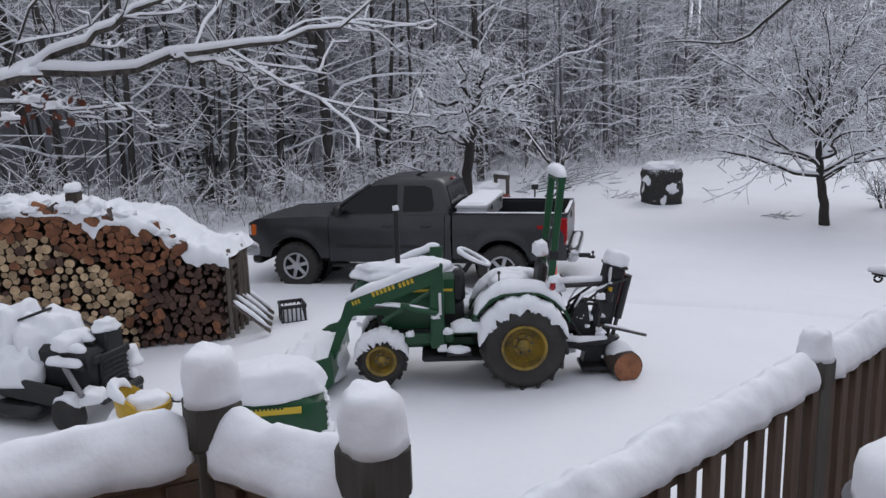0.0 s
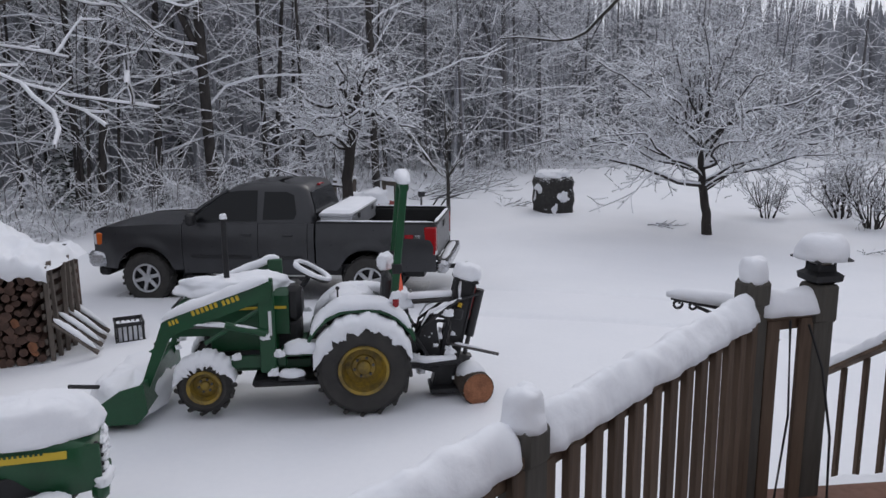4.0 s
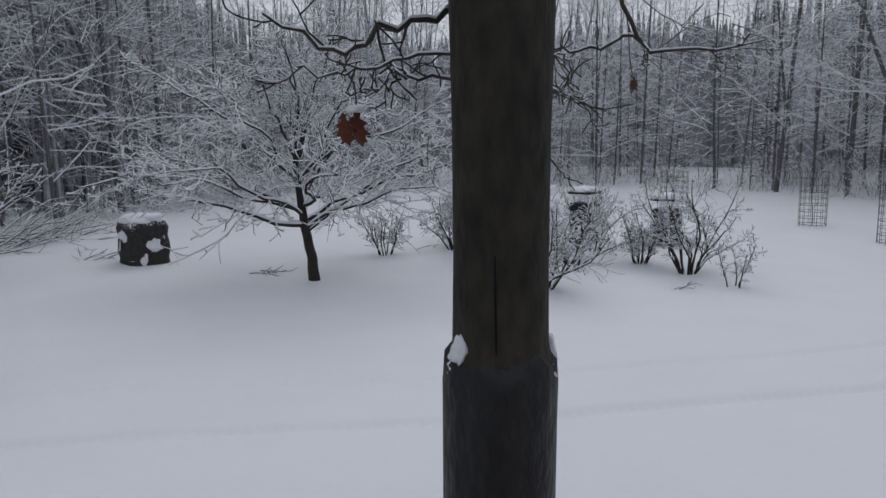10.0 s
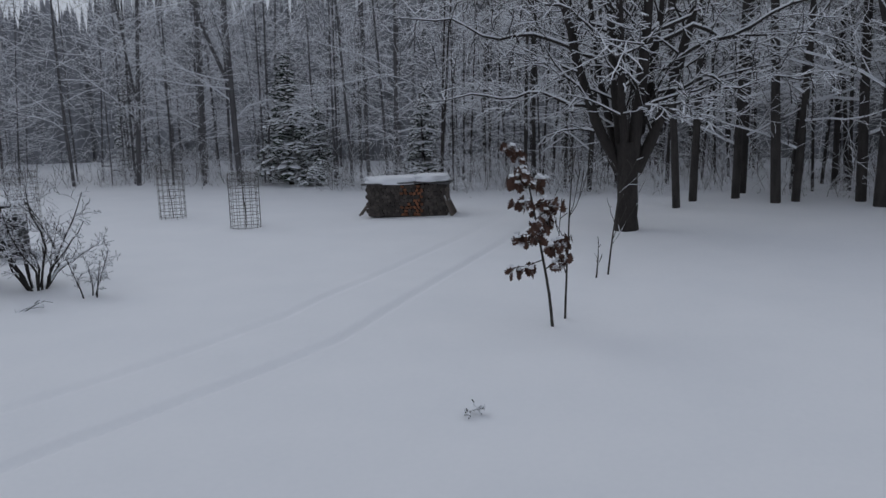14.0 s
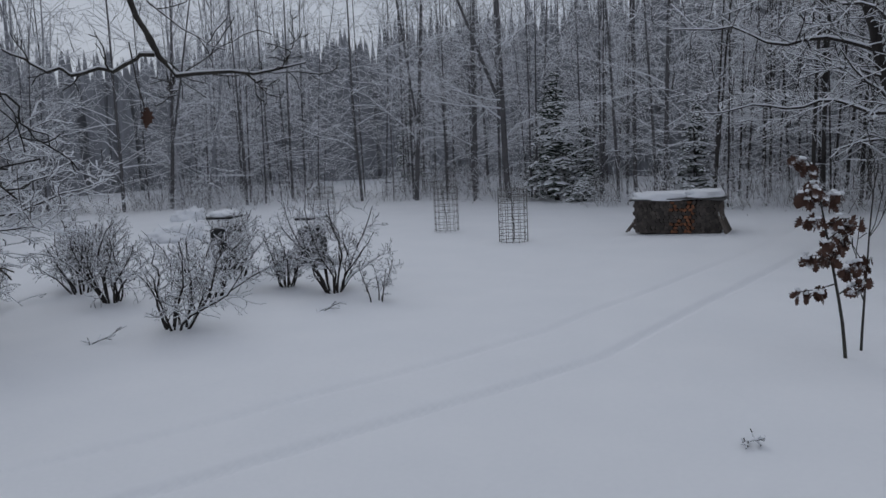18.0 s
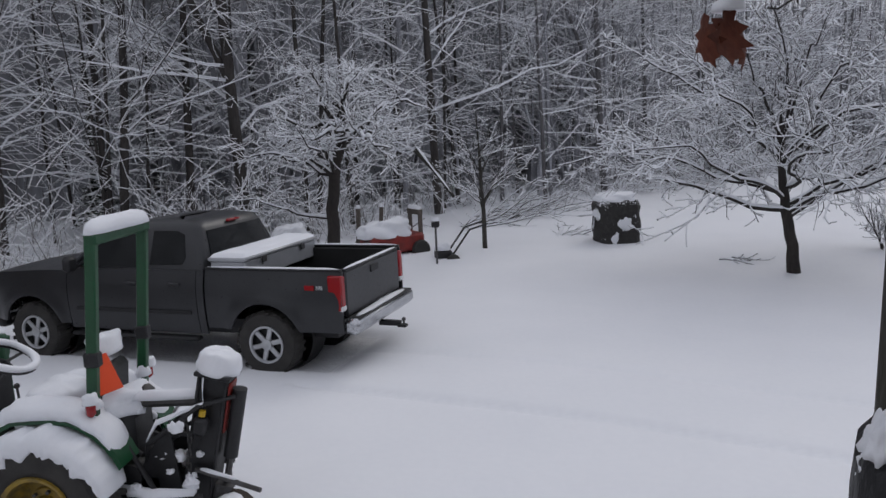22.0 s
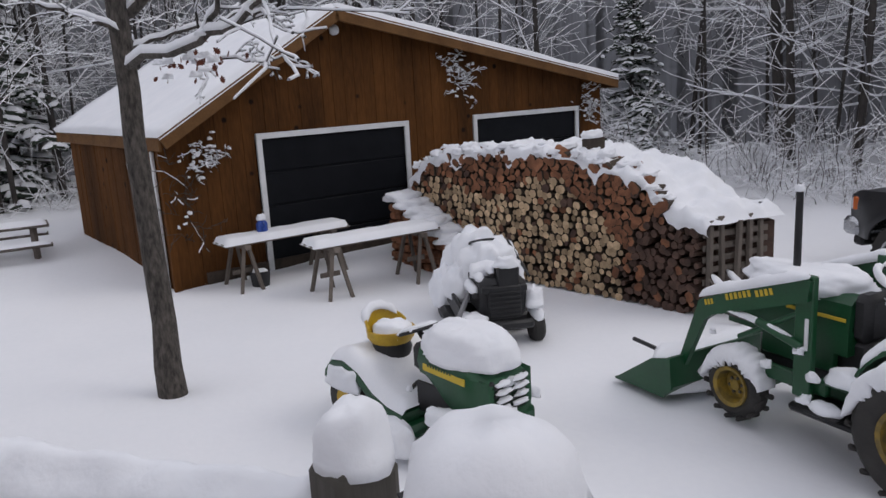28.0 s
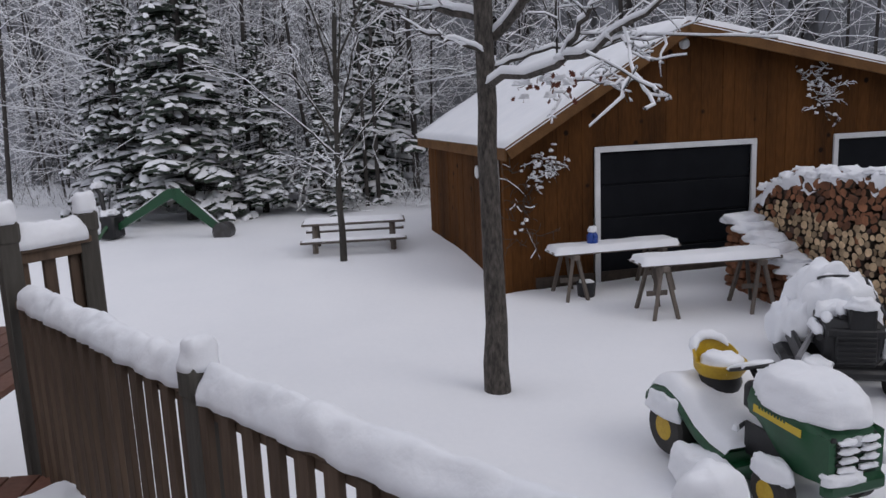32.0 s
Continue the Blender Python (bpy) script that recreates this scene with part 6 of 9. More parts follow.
        lamp = part("tail_lamp", Shape().box((-1.06, s * 0.4, 1.04), (0.06, 0.06, 0.1), b=0.02), TAILRED, ob, "red tail lamp")
        part("lamp_snow", Shape().heap((-1.06, s * 0.4, 1.08), (0.11, 0.1, 0.07)), SNOW, lamp)
        # roll bar
        part("roll_post", Shape().box((0, 0, 0.62), (0.075, 0.055, 1.29), pose(-1.03, s * 0.34, 0.9, 0, -6, 0), b=0.01), GREEN, ob)
        part("hinge", Shape().box((-1.08, s * 0.34, 1.36), (0.1, 0.075, 0.1), b=0.01), BLACK, ob)
        part("post_snow", Shape().ridge(line((-1.0, s * 0.34, 1.02), (-1.1, s * 0.34, 1.03), 3), 0.12, 0.1), SNOW, ob)
        # loader: tower, boom, brace, ram
        arm = Shape().plate([(0.24, 1.33), (0.1, 1.3), (0.12, 1.15), (0.98, 0.85), (1.06, 0.79), (1.33, 0.2), (1.40, 0.2), (1.165, 0.83), (1.12, 0.95)], 0.05, pose(0, s * 0.5, 0), b=0.0)
        boom = part("loader_boom", arm, GREEN, ob)
        part("boom_snow", Shape().ridge(line((0.13, s * 0.5, 1.315), (1.12, s * 0.5, 0.97), 22), 0.13, 0.075, rough=0.3, seed=s * 3), SNOW, boom, "snow lying along the boom")
        for k in range(10):
            q = Vector((0.42 + 0.042 * k + (0.03 if k > 3 else 0), s * 0.528, 1.165 - 0.0145 * k))
            part("letter_bar", Shape().box((0, 0, 0), (0.028, 0.004, 0.05), Matrix.Translation(q) @ pose(0, 0, 0, 0, 19, 0), b=0.001), LETTER, boom, "yellow lettering bar")
        for k in range(3):
            q = Vector((0.98 + 0.032 * k, s * 0.528, 0.965 - 0.011 * k))
            part("letter_bar", Shape().box((0, 0, 0), (0.022, 0.004, 0.045), Matrix.Translation(q) @ pose(0, 0, 0, 0, 19, 0), b=0.001), LETTER, boom, "yellow lettering bar")
        part("loader_tower", Shape().box((0.17, s * 0.46, 0.87), (0.15, 0.06, 0.92), b=0.01), GREEN, ob)
        part("tower_plate", Shape().box((0.135, s * 0.495, 0.9), (0.03, 0.012, 0.24), b=0.003), WHITE, ob, "white label strip")
        part("side_frame", Shape().box((0.45, s * 0.4, 0.5), (0.9, 0.06, 0.12), b=0.015), GREEN, ob)
        part("lift_ram", Shape().tube([(0.16, s * 0.5, 0.8), (0.55, s * 0.5, 0.9)], 0.035, 10), GREEN, ob)
        part("ram_rod", Shape().tube([(0.5, s * 0.5, 0.89), (0.98, s * 0.5, 0.9)], 0.018, 8), STEEL, ob)
        part("brace_bar", Shape().tube([(0.2, s * 0.46, 1.05), (0.75, s * 0.47, 0.72)], 0.02, 8), GREEN, ob)
        part("dump_ram", Shape().tube([(0.85, s * 0.47, 0.98), (1.2, s * 0.47, 0.72)], 0.03, 8), STEEL, ob)
        part("ram_snow", Shape().ridge(line((0.25, s * 0.5, 0.85), (0.9, s * 0.5, 0.925), 10), 0.06, 0.035), SNOW, ob)
    part("top_bar", Shape().box((-1.165, 0, 2.15), (0.085, 0.74, 0.075), b=0.012), GREEN, ob)
    part("top_bar_snow", Shape().ridge(line((-1.165, -0.39, 2.18), (-1.165, 0.39, 2.18), 14), 0.15, 0.1, rough=0.2), SNOW, ob, "bar of snow on the roll bar")
    part("slow_sign", Shape().plate([(-0.12, 0), (0.12, 0), (0.015, 0.27), (-0.015, 0.27)], 0.012, pose(-1.1, 0.24, 1.1, 0, 0, 68)), ORANGE, ob, "orange slow-vehicle triangle")
    part("work_lamp", Shape().lathe([(0.075, 0), (0.08, 0.02), (0.06, 0.05), (0, 0.055)], 14, pose(-1.2, -0.05, 0.98, 0, -90, 0)), STEEL, ob)
    # bucket
    prof = [(1.28, 0.42), (1.26, 0.16), (1.36, 0.05), (1.98, 0.015), (2.0, 0.03), (1.45, 0.08), (1.3, 0.18), (1.31, 0.42)]
    bucket = part("bucket", Shape().plate(prof, 1.36, b=0.0), GREEN, ob)
    for s in (1, -1):
        part("bucket_cheek", Shape().plate([(1.28, 0.42), (1.26, 0.14), (1.36, 0.04), (1.98, 0.03), (1.5, 0.36)], 0.02, pose(0, s * 0.68, 0)), GREEN, bucket)
    part("bucket_snow", Shape().heap((1.55, 0, 0.05), (0.7, 1.3, 0.3), rough=0.2, n=18, flat=0.3), SNOW, bucket, "bucket filled with snow")
    part("grab_hook", Shape().tube([(1.6, 0.35, 0.28), (2.05, 0.4, 0.33)], 0.02), BLACK, bucket)
    part("lever", Shape().tube([(-0.5, 0.28, 0.9), (-0.5, 0.3, 1.16)], 0.009), BLACK, ob)
    part("lever_knob", Shape().lathe([(0, 0), (0.02, 0.015), (0.018, 0.035), (0, 0.045)], 8, pose(-0.5, 0.3, 1.15)), BLACK, ob)
    # linkage behind
    for s in (1, -1):
        part("lower_link", Shape().tube([(-0.95, s * 0.25, 0.42), (-1.35, s * 0.3, 0.36), (-1.7, s * 0.3, 0.38)], 0.03, 8), BLACK, ob)
        part("link_snow", Shape().ridge([(-1.0, s * 0.26, 0.44), (-1.35, s * 0.3, 0.385), (-1.66, s * 0.3, 0.405)], 0.1, 0.06, rough=0.4), SNOW, ob)
        part("lift_rod", Shape().tube([(-1.1, s * 0.25, 0.9), (-1.4, s * 0.3, 0.4)], 0.018), BLACK, ob)
        part("hose", Shape().tube([(-0.95, s * 0.1, 0.8), (-1.25, s * 0.16, 0.62), (-1.5, s * 0.1, 0.75), (-1.75, s * 0.06, 0.7)], 0.018, 8), BLACK, ob)
    part("hitch_box", Shape().box((-1.05, 0, 0.72), (0.3, 0.34, 0.4), b=0.05), BLACK, ob)
    part("hitch_snow", Shape().heap((-1.06, 0, 0.9), (0.34, 0.4, 0.16), rough=0.3), SNOW, ob)
    part("top_link", Shape().tube([(-1.0, 0.05, 0.95), (-1.78, 0.05, 0.97)], 0.035, 8), STEEL, ob)
    part("top_link_snow", Shape().ridge(line((-1.05, 0.05, 0.98), (-1.74, 0.05, 1.0), 10), 0.11, 0.06), SNOW, ob)
    # cowl beside the engine, and clots of snow caught in the works
    for s in (1, -1):
        part("side_panel", Shape().box((0.42, s * 0.2, 0.72), (0.66, 0.05, 0.34), b=0.02), GREEN, ob)
    clots = np.random.default_rng(44)
    for k in range(16):
        x, y, z = clots.uniform(-1.75, -0.95), clots.uniform(-0.34, 0.34), clots.uniform(0.36, 0.92)
        w = clots.uniform(0.06, 0.13)
        part("clinging_snow", Shape().heap((x, y, z), (w, w * 0.8, w * 0.6), rough=0.5, seed=k * 1.3), SNOW, ob)
    for k in range(12):
        x, y, z = clots.uniform(-0.2, 1.2), 0.5 * (1 if k % 2 else -1), clots.uniform(0.35, 0.85)
        w = clots.uniform(0.05, 0.11)
        part("clinging_snow", Shape().heap((x, y, z), (w, w * 0.8, w * 0.6), rough=0.5, seed=k * 1.7), SNOW, ob)
    return ob


TRACTOR = pose(0.07, 8.25, 0.03, 0, 0, 180)
tractor(TRACTOR)

sp = thing("log_splitter", TRACTOR @ pose(-1.52, 0.05, 0), "black upright log splitter behind the tractor, caked with snow", "log splitter")
SP = pose(0, 0, 0, 0, -13, 0)
part("beam", Shape().box((0.0, 0, 0.62), (0.19, 0.16, 1.14), SP, b=0.012), BLACK, sp)
part("beam_flange", Shape().box((-0.095, 0, 0.62), (0.022, 0.19, 1.14), SP, b=0.006), BLACK, sp)
part("beam_flange", Shape().box((0.095, 0, 0.62), (0.022, 0.19, 1.14), SP, b=0.006), BLACK, sp)
part("top_plate", Shape().box((0.0, 0, 1.2), (0.25, 0.24, 0.03), SP, b=0.006), BLACK, sp)
part("red_edge", Shape().box((-0.113, 0, 0.98), (0.012, 0.13, 0.36), SP, b=0.003), REDPAINT, sp, "faded red guard strip")
part("cylinder", Shape().tube([SP @ Vector((-0.17, 0, 0.62)), SP @ Vector((-0.17, 0, 1.12))], 0.05, 12), BLACK, sp)
part("piston", Shape().tube([SP @ Vector((-0.17, 0, 0.4)), SP @ Vector((-0.17, 0, 0.65))], 0.024, 8), STEEL, sp)
part("wedge", Shape().plate([(-0.24, 0.42), (-0.1, 0.42), (-0.1, 0.26), (-0.14, 0.24)], 0.12, SP), STEEL, sp)
part("foot_plate", Shape().box((-0.06, 0.05, 0.05), (0.36, 0.34, 0.05), b=0.01), BLACK, sp)
part("pump", Shape().box((0.22, 0.02, 0.42), (0.22, 0.24, 0.2), b=0.05), BLACK, sp)
part("oil_tank", Shape().tube([(0.34, -0.18, 0.5), (0.34, 0.2, 0.5)], 0.09, 14), BLACK, sp)
for s in (-1, 1):
    part("side_plate", Shape().plate([(-0.02, 0.2), (0.24, 0.28), (0.34, 0.4), (0.3, 0.5), (0.1, 0.82), (0.05, 0.8)], 0.02, pose(0, 0.13 * s, 0)), BLACK, sp)
    part("link_arm", Shape().tube([(0.04, 0.16 * s, 0.3), (0.3, 0.24 * s, 0.34), (0.5, 0.28 * s, 0.36)], 0.026, 8), BLACK, sp)
    part("hose", Shape().tube([SP @ Vector((-0.16, 0.05 * s, 1.08)), SP @ Vector((0.05, 0.16 * s, 1.0)), (0.2, 0.17 * s, 0.72), (0.26, 0.1 * s, 0.5)], 0.016, 8), BLACK, sp)
    part("hose_snow", Shape().ridge([SP @ Vector((0.02, 0.15 * s, 1.02)), (0.12, 0.165 * s, 0.86), (0.2, 0.17 * s, 0.74)], 0.05, 0.035, rough=0.4), SNOW, sp)
part("valve", Shape().box((0.02, 0.14, 0.86), (0.1, 0.09, 0.12), SP, b=0.02), BLACK, sp)
part("valve_cap", Shape().lathe([(0.025, 0), (0.022, 0.04), (0, 0.045)], 10, SP @ pose(0.02, 0.14, 0.93)), YELLOW, sp, "small yellow cap")
part("control_rod", Shape().tube([(-0.1, 0.12, 0.52), (-0.58, 0.22, 0.42)], 0.017, 8), STEEL, sp)
part("rod_snow", Shape().ridge(line((-0.14, 0.13, 0.525), (-0.4, 0.18, 0.475), 6), 0.04, 0.02, rough=0.4), SNOW, sp)
part("top_snow", Shape().heap((0.0, 0, 1.21), (0.3, 0.28, 0.15), SP, rough=0.14, flat=0.3), SNOW, sp, "block of snow on the beam")
part("streak_snow", Shape().ridge([SP @ Vector((0.06, 0.1, 1.2)), SP @ Vector((0.05, 0.11, 1.08)), SP @ Vector((0.03, 0.11, 0.98))], 0.06, 0.05, rough=0.4), SNOW, sp)
clots = np.random.default_rng(51)
for k in range(24):
    u = clots.random()
    q = SP @ Vector((clots.uniform(-0.12, 0.1), clots.choice([-0.11, 0.11]) + clots.normal(0, 0.015), 0.1 + u * 0.7)) if k < 9 else Vector((clots.uniform(-0.12, 0.42), clots.uniform(-0.26, 0.26), clots.uniform(0.1, 0.56)))
    w = clots.uniform(0.05, 0.13)
    part("clinging_snow", Shape().heap(tuple(q), (w * clots.uniform(0.8, 1.5), w * 0.8, w * clots.uniform(0.5, 0.9)), rough=0.6, seed=k * 1.9), SNOW, sp)
for x0, y0, top, n in ((-1.7, 0.02, 0.98, 15), (-1.76, -0.1, 1.05, 16), (-1.6, 0.2, 0.92, 13)):
    chain = thing("chain", TRACTOR @ pose(x0, y0, 0), "rusty lifting chain hanging from the splitter", "chain", "chains on the splitter")
    for k in range(n):
        part("chain_link", Shape().tube([(0.014 * math.cos(a), 0, 0.028 * math.sin(a)) for a in np.linspace(0, 6.283, 9)], 0.006, 4, pose(0.012 * math.sin(k), 0.01 * math.cos(k), top - 0.045 * k, 0, 0, 90 * (k % 2) + 20)), STEEL, chain)


def lying_log(m, r, length, label):
    ob = thing("log", m, label, "log")
    n = 20
    sh = Shape()
    rim = [(1 + 0.05 * noise.noise((math.cos(6.283 * k / n) * 1.5, math.sin(6.283 * k / n) * 1.5, r))) * r for k in range(n)]
    sh.loft([[(q * math.cos(6.283 * k / n), y, q * math.sin(6.283 * k / n)) for k, q in enumerate(rim)] for y in (-length / 2, -length / 4, 0, length / 4, length / 2)], caps=False)
    part("bark", sh, LOGBARK, ob)
    for y, f in ((-length / 2 + 0.004, -1), (length / 2 - 0.004, 1)):
        ring = [(0.96 * q * math.cos(6.283 * k / n), y, 0.96 * q * math.sin(6.283 * k / n)) for k, q in enumerate(rim)]
        part("cut_end", Shape().put(ring, [tuple(range(n)) if f < 0 else tuple(range(n))[::-1]]), SPLIT, ob, "sawn reddish end grain")
    part("snow", Shape().ridge(line((0, -length / 2 + 0.02, r * 0.72), (0, length / 2 - 0.02, r * 0.72), 8), r * 1.75, r * 0.62, rough=0.15, under=0.05), SNOW, ob)
    return ob


lying_log(pose(1.90, 8.04, 0.15, 0, 0, 10), 0.165, 0.46, "round sawn log under snow at the splitter's foot")

# ---- the woodpile ----
PILE = pose(-2.90, 9.685, 0, 0, 0, 193.6)    # local x runs along the face towards the shed, depth is -y
PW, PD2 = 5.22, 1.1


def slant(p):
    """The yard end of the pile runs aslant."""
    return (p[0] + 0.3 * min(p[1], 0) / 0.95 * sm((1.8 - p[0]) / 1.8), p[1], p[2])


def pile_top(u):
    return np.interp(u, (0.0, 0.37, 0.72, 1.32, 1.92, 2.72, 3.52, 4.42, 4.92, 5.22), (1.12, 1.22, 1.5, 1.7, 1.82, 1.84, 1.8, 1.74, 1.55, 1.4))


def log_mesh(name, r, length, seed, split, end, bark):
    """A round or split billet: local z along its length, the sawn end on top."""
    rng = np.random.default_rng(seed)
    n = 10 if not split else 8
    if split:
        a = np.sort(np.array([-0.8, -0.4, 0.0, 0.4, 0.8, 1.9, 2.9, 4.2]) + rng.normal(0, 0.1, 8))
        q = np.array([1.08, 1.12, 1.14, 1.12, 1.08, 0.8, 0.72, 0.8]) * rng.uniform(0.88, 1.12, 8)
    else:
        a, q = np.arange(n) * 6.283 / n, 1 + rng.normal(0, 0.045, n)
    pts = np.stack([np.cos(a) * q * r, np.sin(a) * q * r * (0.82 if split else 1)], 1)
    sh = Shape()
    sh.slot = 1
    sh.loft([[(x, y, -length) for x, y in pts], [(x, y, -0.012) for x, y in pts], [(x * 0.93, y * 0.93, 0) for x, y in pts]], caps=False)
    sh.slot = 0
    sh.put([(x * 0.93, y * 0.93, 0) for x, y in pts], [tuple(range(n))])
    return sh.mesh(name, [end, bark], smooth=False)


def woodpile():
    ob = thing("woodpile", PILE, "long firewood pile of round and split logs under snow", "woodpile")
    rng = np.random.default_rng(12)
    rounds = [log_mesh("round_log", 0.042 + 0.006 * k, 0.42, k, False, LOGEND, LOGBARK) for k in range(5)]
    splits = [log_mesh("split_log", 0.06 + 0.008 * k, 0.42, 20 + k, True, SPLIT, LOGBARK) for k in range(5)]
    olds = [log_mesh("old_log", 0.045 + 0.006 * k, 0.42, 40 + k, k % 2 == 0, OLDSPLIT, OLDSPLIT) for k in range(5)]
    spots = []
    z, row = 0.055, 0
    while z < 1.85:
        x = 0.04 + (row % 2) * 0.06
        step = 0.108
        while x < PW:
            if z < pile_top(x) - 0.03:
                spots.append((x + rng.normal(0, 0.012), z + rng.normal(0, 0.012)))
            x += step * rng.uniform(0.88, 1.1)
        z += 0.095
        row += 1
    rest = {"round": [], "split": [], "old": []}
    out = {"round": Shape(), "split": Shape(), "old": Shape()}
    # weathered splits stand at the yard end, fresh reddish splits on top, pale rounds below
    picked = 0
    order = sorted(range(len(spots)), key=lambda i: spots[i][0])
    for i in order:
        x, z = spots[i]
        h = pile_top(x)
        if x + 0.35 * z < 1.05 + 0.25 * math.sin(z * 3.0) and z < 1.35 - 0.1 * x:
            kind, pool = "old", olds
        elif z > h - 0.42 - 0.2 * math.sin(x * 2.3) - 0.35 * sm((2.6 - x) / 1.6) and x > 0.3:
            kind, pool = "split", splits
        else:
            kind, pool = "round", rounds
        if rng.random() < 0.16:
            kind, pool = (("old", olds), ("split", splits))[int(rng.random() < 0.6)]
        me = pool[rng.integers(0, 5)]
        m = pose(x, 0.02 + 0.05 * rng.random(), z, -90, 0, 0) @ pose(0, 0, 0, 0, 0, rng.random() * 360) @ pose(0, 0, 0, rng.normal(0, 2), rng.normal(0, 2), 0)
        if picked < 300:
            share({"old": "old_log", "split": "split_log", "round": "round_log"}[kind], me, ob, m)
            picked += 1
        else:
            vs = [m @ v.co for v in me.vertices]
            sh = out[kind]
            o = len(sh.v)
            sh.v += [tuple(v) for v in vs]
            for p in me.polygons:
                sh.f.append(tuple(j + o for j in p.vertices))
                sh.k.append(p.material_index)
    for kind, mats in (("round", [ISLAND_END, LOGBARK]), ("split", [ISLAND_SPLIT, LOGBARK]), ("old", [OLDSPLIT, OLDSPLIT])):
        if out[kind].v:
            tagged(part(kind + "_logs", out[kind], mats, ob, smooth=False), kind="stuff")
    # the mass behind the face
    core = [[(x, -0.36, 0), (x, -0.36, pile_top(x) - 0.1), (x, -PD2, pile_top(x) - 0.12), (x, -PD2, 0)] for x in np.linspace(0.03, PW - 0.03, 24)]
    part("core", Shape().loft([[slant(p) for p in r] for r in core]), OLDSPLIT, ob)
    # pallets and stakes at the yard end
    for k in range(5):
        u = 0.06 + 0.2 * k
        part("stake", Shape().box((-0.05 - 0.3 * u, -0.95 * u, 0.56), (0.05, 0.075, 1.16 + 0.06 * math.sin(k * 2.3)), pose(0, 0, 0, 0, 2 * math.sin(k * 2.1), 0), b=0.006), PALLET, ob)
    part("stake", Shape().box((-0.2, -1.0, 0.6), (0.06, 0.06, 1.28), b=0.006), BLACK, ob, "dark end post")
    end = math.degrees(math.atan2(0.95, 0.3))
    for k in range(8):
        part("slat", Shape().box((0, 0, 0), (0.98, 0.03, 0.07), pose(-0.16, -0.47, 0.12 + 0.14 * k, 0, 1.5 * math.sin(k * 1.7), end), b=0.005), PALLET, ob)
    # snow on top
    rows = []
    xs = np.linspace(-0.1, PW + 0.02, 190)
    for x in xs:
        row = []
        hang = 0.2 * max(0, noise.noise((x * 2.9, 7.7, 0)) + 0.05) + 0.16 * max(0, noise.noise((x * 7.5, 2.7, 0)))
        for j in range(22):
            y = (0.05, 0.085, 0.08, 0.05)[j] - 0.05 * noise.noise((x * 4, j * 0.5, 5)) if j < 4 else 0.0 - (PD2 + 0.05) * (j - 4) / 17
            e = (0, 0.3, 0.6, 0.85, 1)[min(j, 4)] * min((21 - j) / 1.5, 1) * min((x + 0.12) / 0.1, (PW + 0.04 - x) / 0.1, 1)
            sag = hang * (1, 0.7, 0.25, 0)[j] if j < 4 else 0
            row.append((x, y, pile_top(min(max(x, 0), PW)) - 0.05 - sag + e * (0.125 + 0.12 * noise.noise((x * 2.3, y * 2.6, 3)) + 0.1 * noise.noise((x * 5.5, y * 6, 1)) + 0.045 * noise.noise((x * 13, y * 13, 6)))))
        rows.append(row)
    part("snow", Shape().loft([[slant(p) for p in r] for r in rows], closed=False), SNOW, ob, "lumpy blanket of snow on the pile")
    crown = [log_mesh("top_log", 0.085 + 0.012 * k, 0.4, 80 + k, True, SPLIT, LOGBARK) for k in range(4)]
    x = 0.5
    while x < PW - 0.1:
        share("top_log", crown[rng.integers(0, 4)], ob, pose(x, 0.05 + 0.05 * rng.random(), pile_top(x) - 0.07 + rng.normal(0, 0.025), -90, 0, 0) @ pose(0, 0, 0, rng.normal(0, 4), rng.normal(0, 4), rng.random() * 360))
        if rng.random() < 0.55:
            part("top_snow", Shape().heap((x + rng.normal(0, 0.04), 0.0, pile_top(x) + 0.02), (rng.uniform(0.14, 0.26), 0.24, rng.uniform(0.05, 0.1)), rough=0.5, seed=x), SNOW, ob)
        x += rng.uniform(0.14, 0.24)
    part("top_log", Shape().box((1.7, -0.22, 1.97), (0.13, 0.36, 0.16), b=0.025), LOGBARK, ob, "dark block of wood standing out of the snow")
    part("top_snow", Shape().heap((1.7, -0.2, 2.045), (0.19, 0.38, 0.1), rough=0.25, seed=4, flat=0.3), SNOW, ob)
    for k in range(13):
        x = 0.7 + (PW - 1.0) * (k + rng.random()) / 13
        part("top_log", Shape().box((0, 0, 0), (rng.uniform(0.1, 0.2), 0.34, rng.uniform(0.07, 0.12)), pose(x, -0.1 - 0.15 * rng.random(), pile_top(x) + 0.045, rng.normal(0, 9), rng.normal(0, 14), rng.normal(0, 16)), b=0.02), SPLIT, ob, "split log poking from the snow")
        part("top_snow", Shape().heap((x + rng.normal(0, 0.03), -0.13 + rng.normal(0, 0.04), pile_top(x) + 0.08), (rng.uniform(0.16, 0.34), 0.3, rng.uniform(0.05, 0.1)), rough=0.4, seed=k), SNOW, ob)
    return ob


def island(name, base, second, amount):
    m = material(name, base, second, 0.85, scale=7, fine=50, bump=0.2)
    n, l = m.node_tree.nodes, m.node_tree.links
    geo, hs, mr = n.new("ShaderNodeNewGeometry"), n.new("ShaderNodeHueSaturation"), n.new("ShaderNodeMapRange")
    mr.inputs["To Min"].default_value, mr.inputs["To Max"].default_value = 1 - amount, 1 + amount
    l.new(geo.outputs["Random Per Island"], mr.inputs["Value"])
    l.new(mr.outputs[0], hs.inputs["Value"])
    b = n["Principled BSDF"]
    l.new(b.inputs["Base Color"].links[0].from_socket, hs.inputs["Color"])
    l.new(hs.outputs["Color"], b.inputs["Base Color"])
    return m


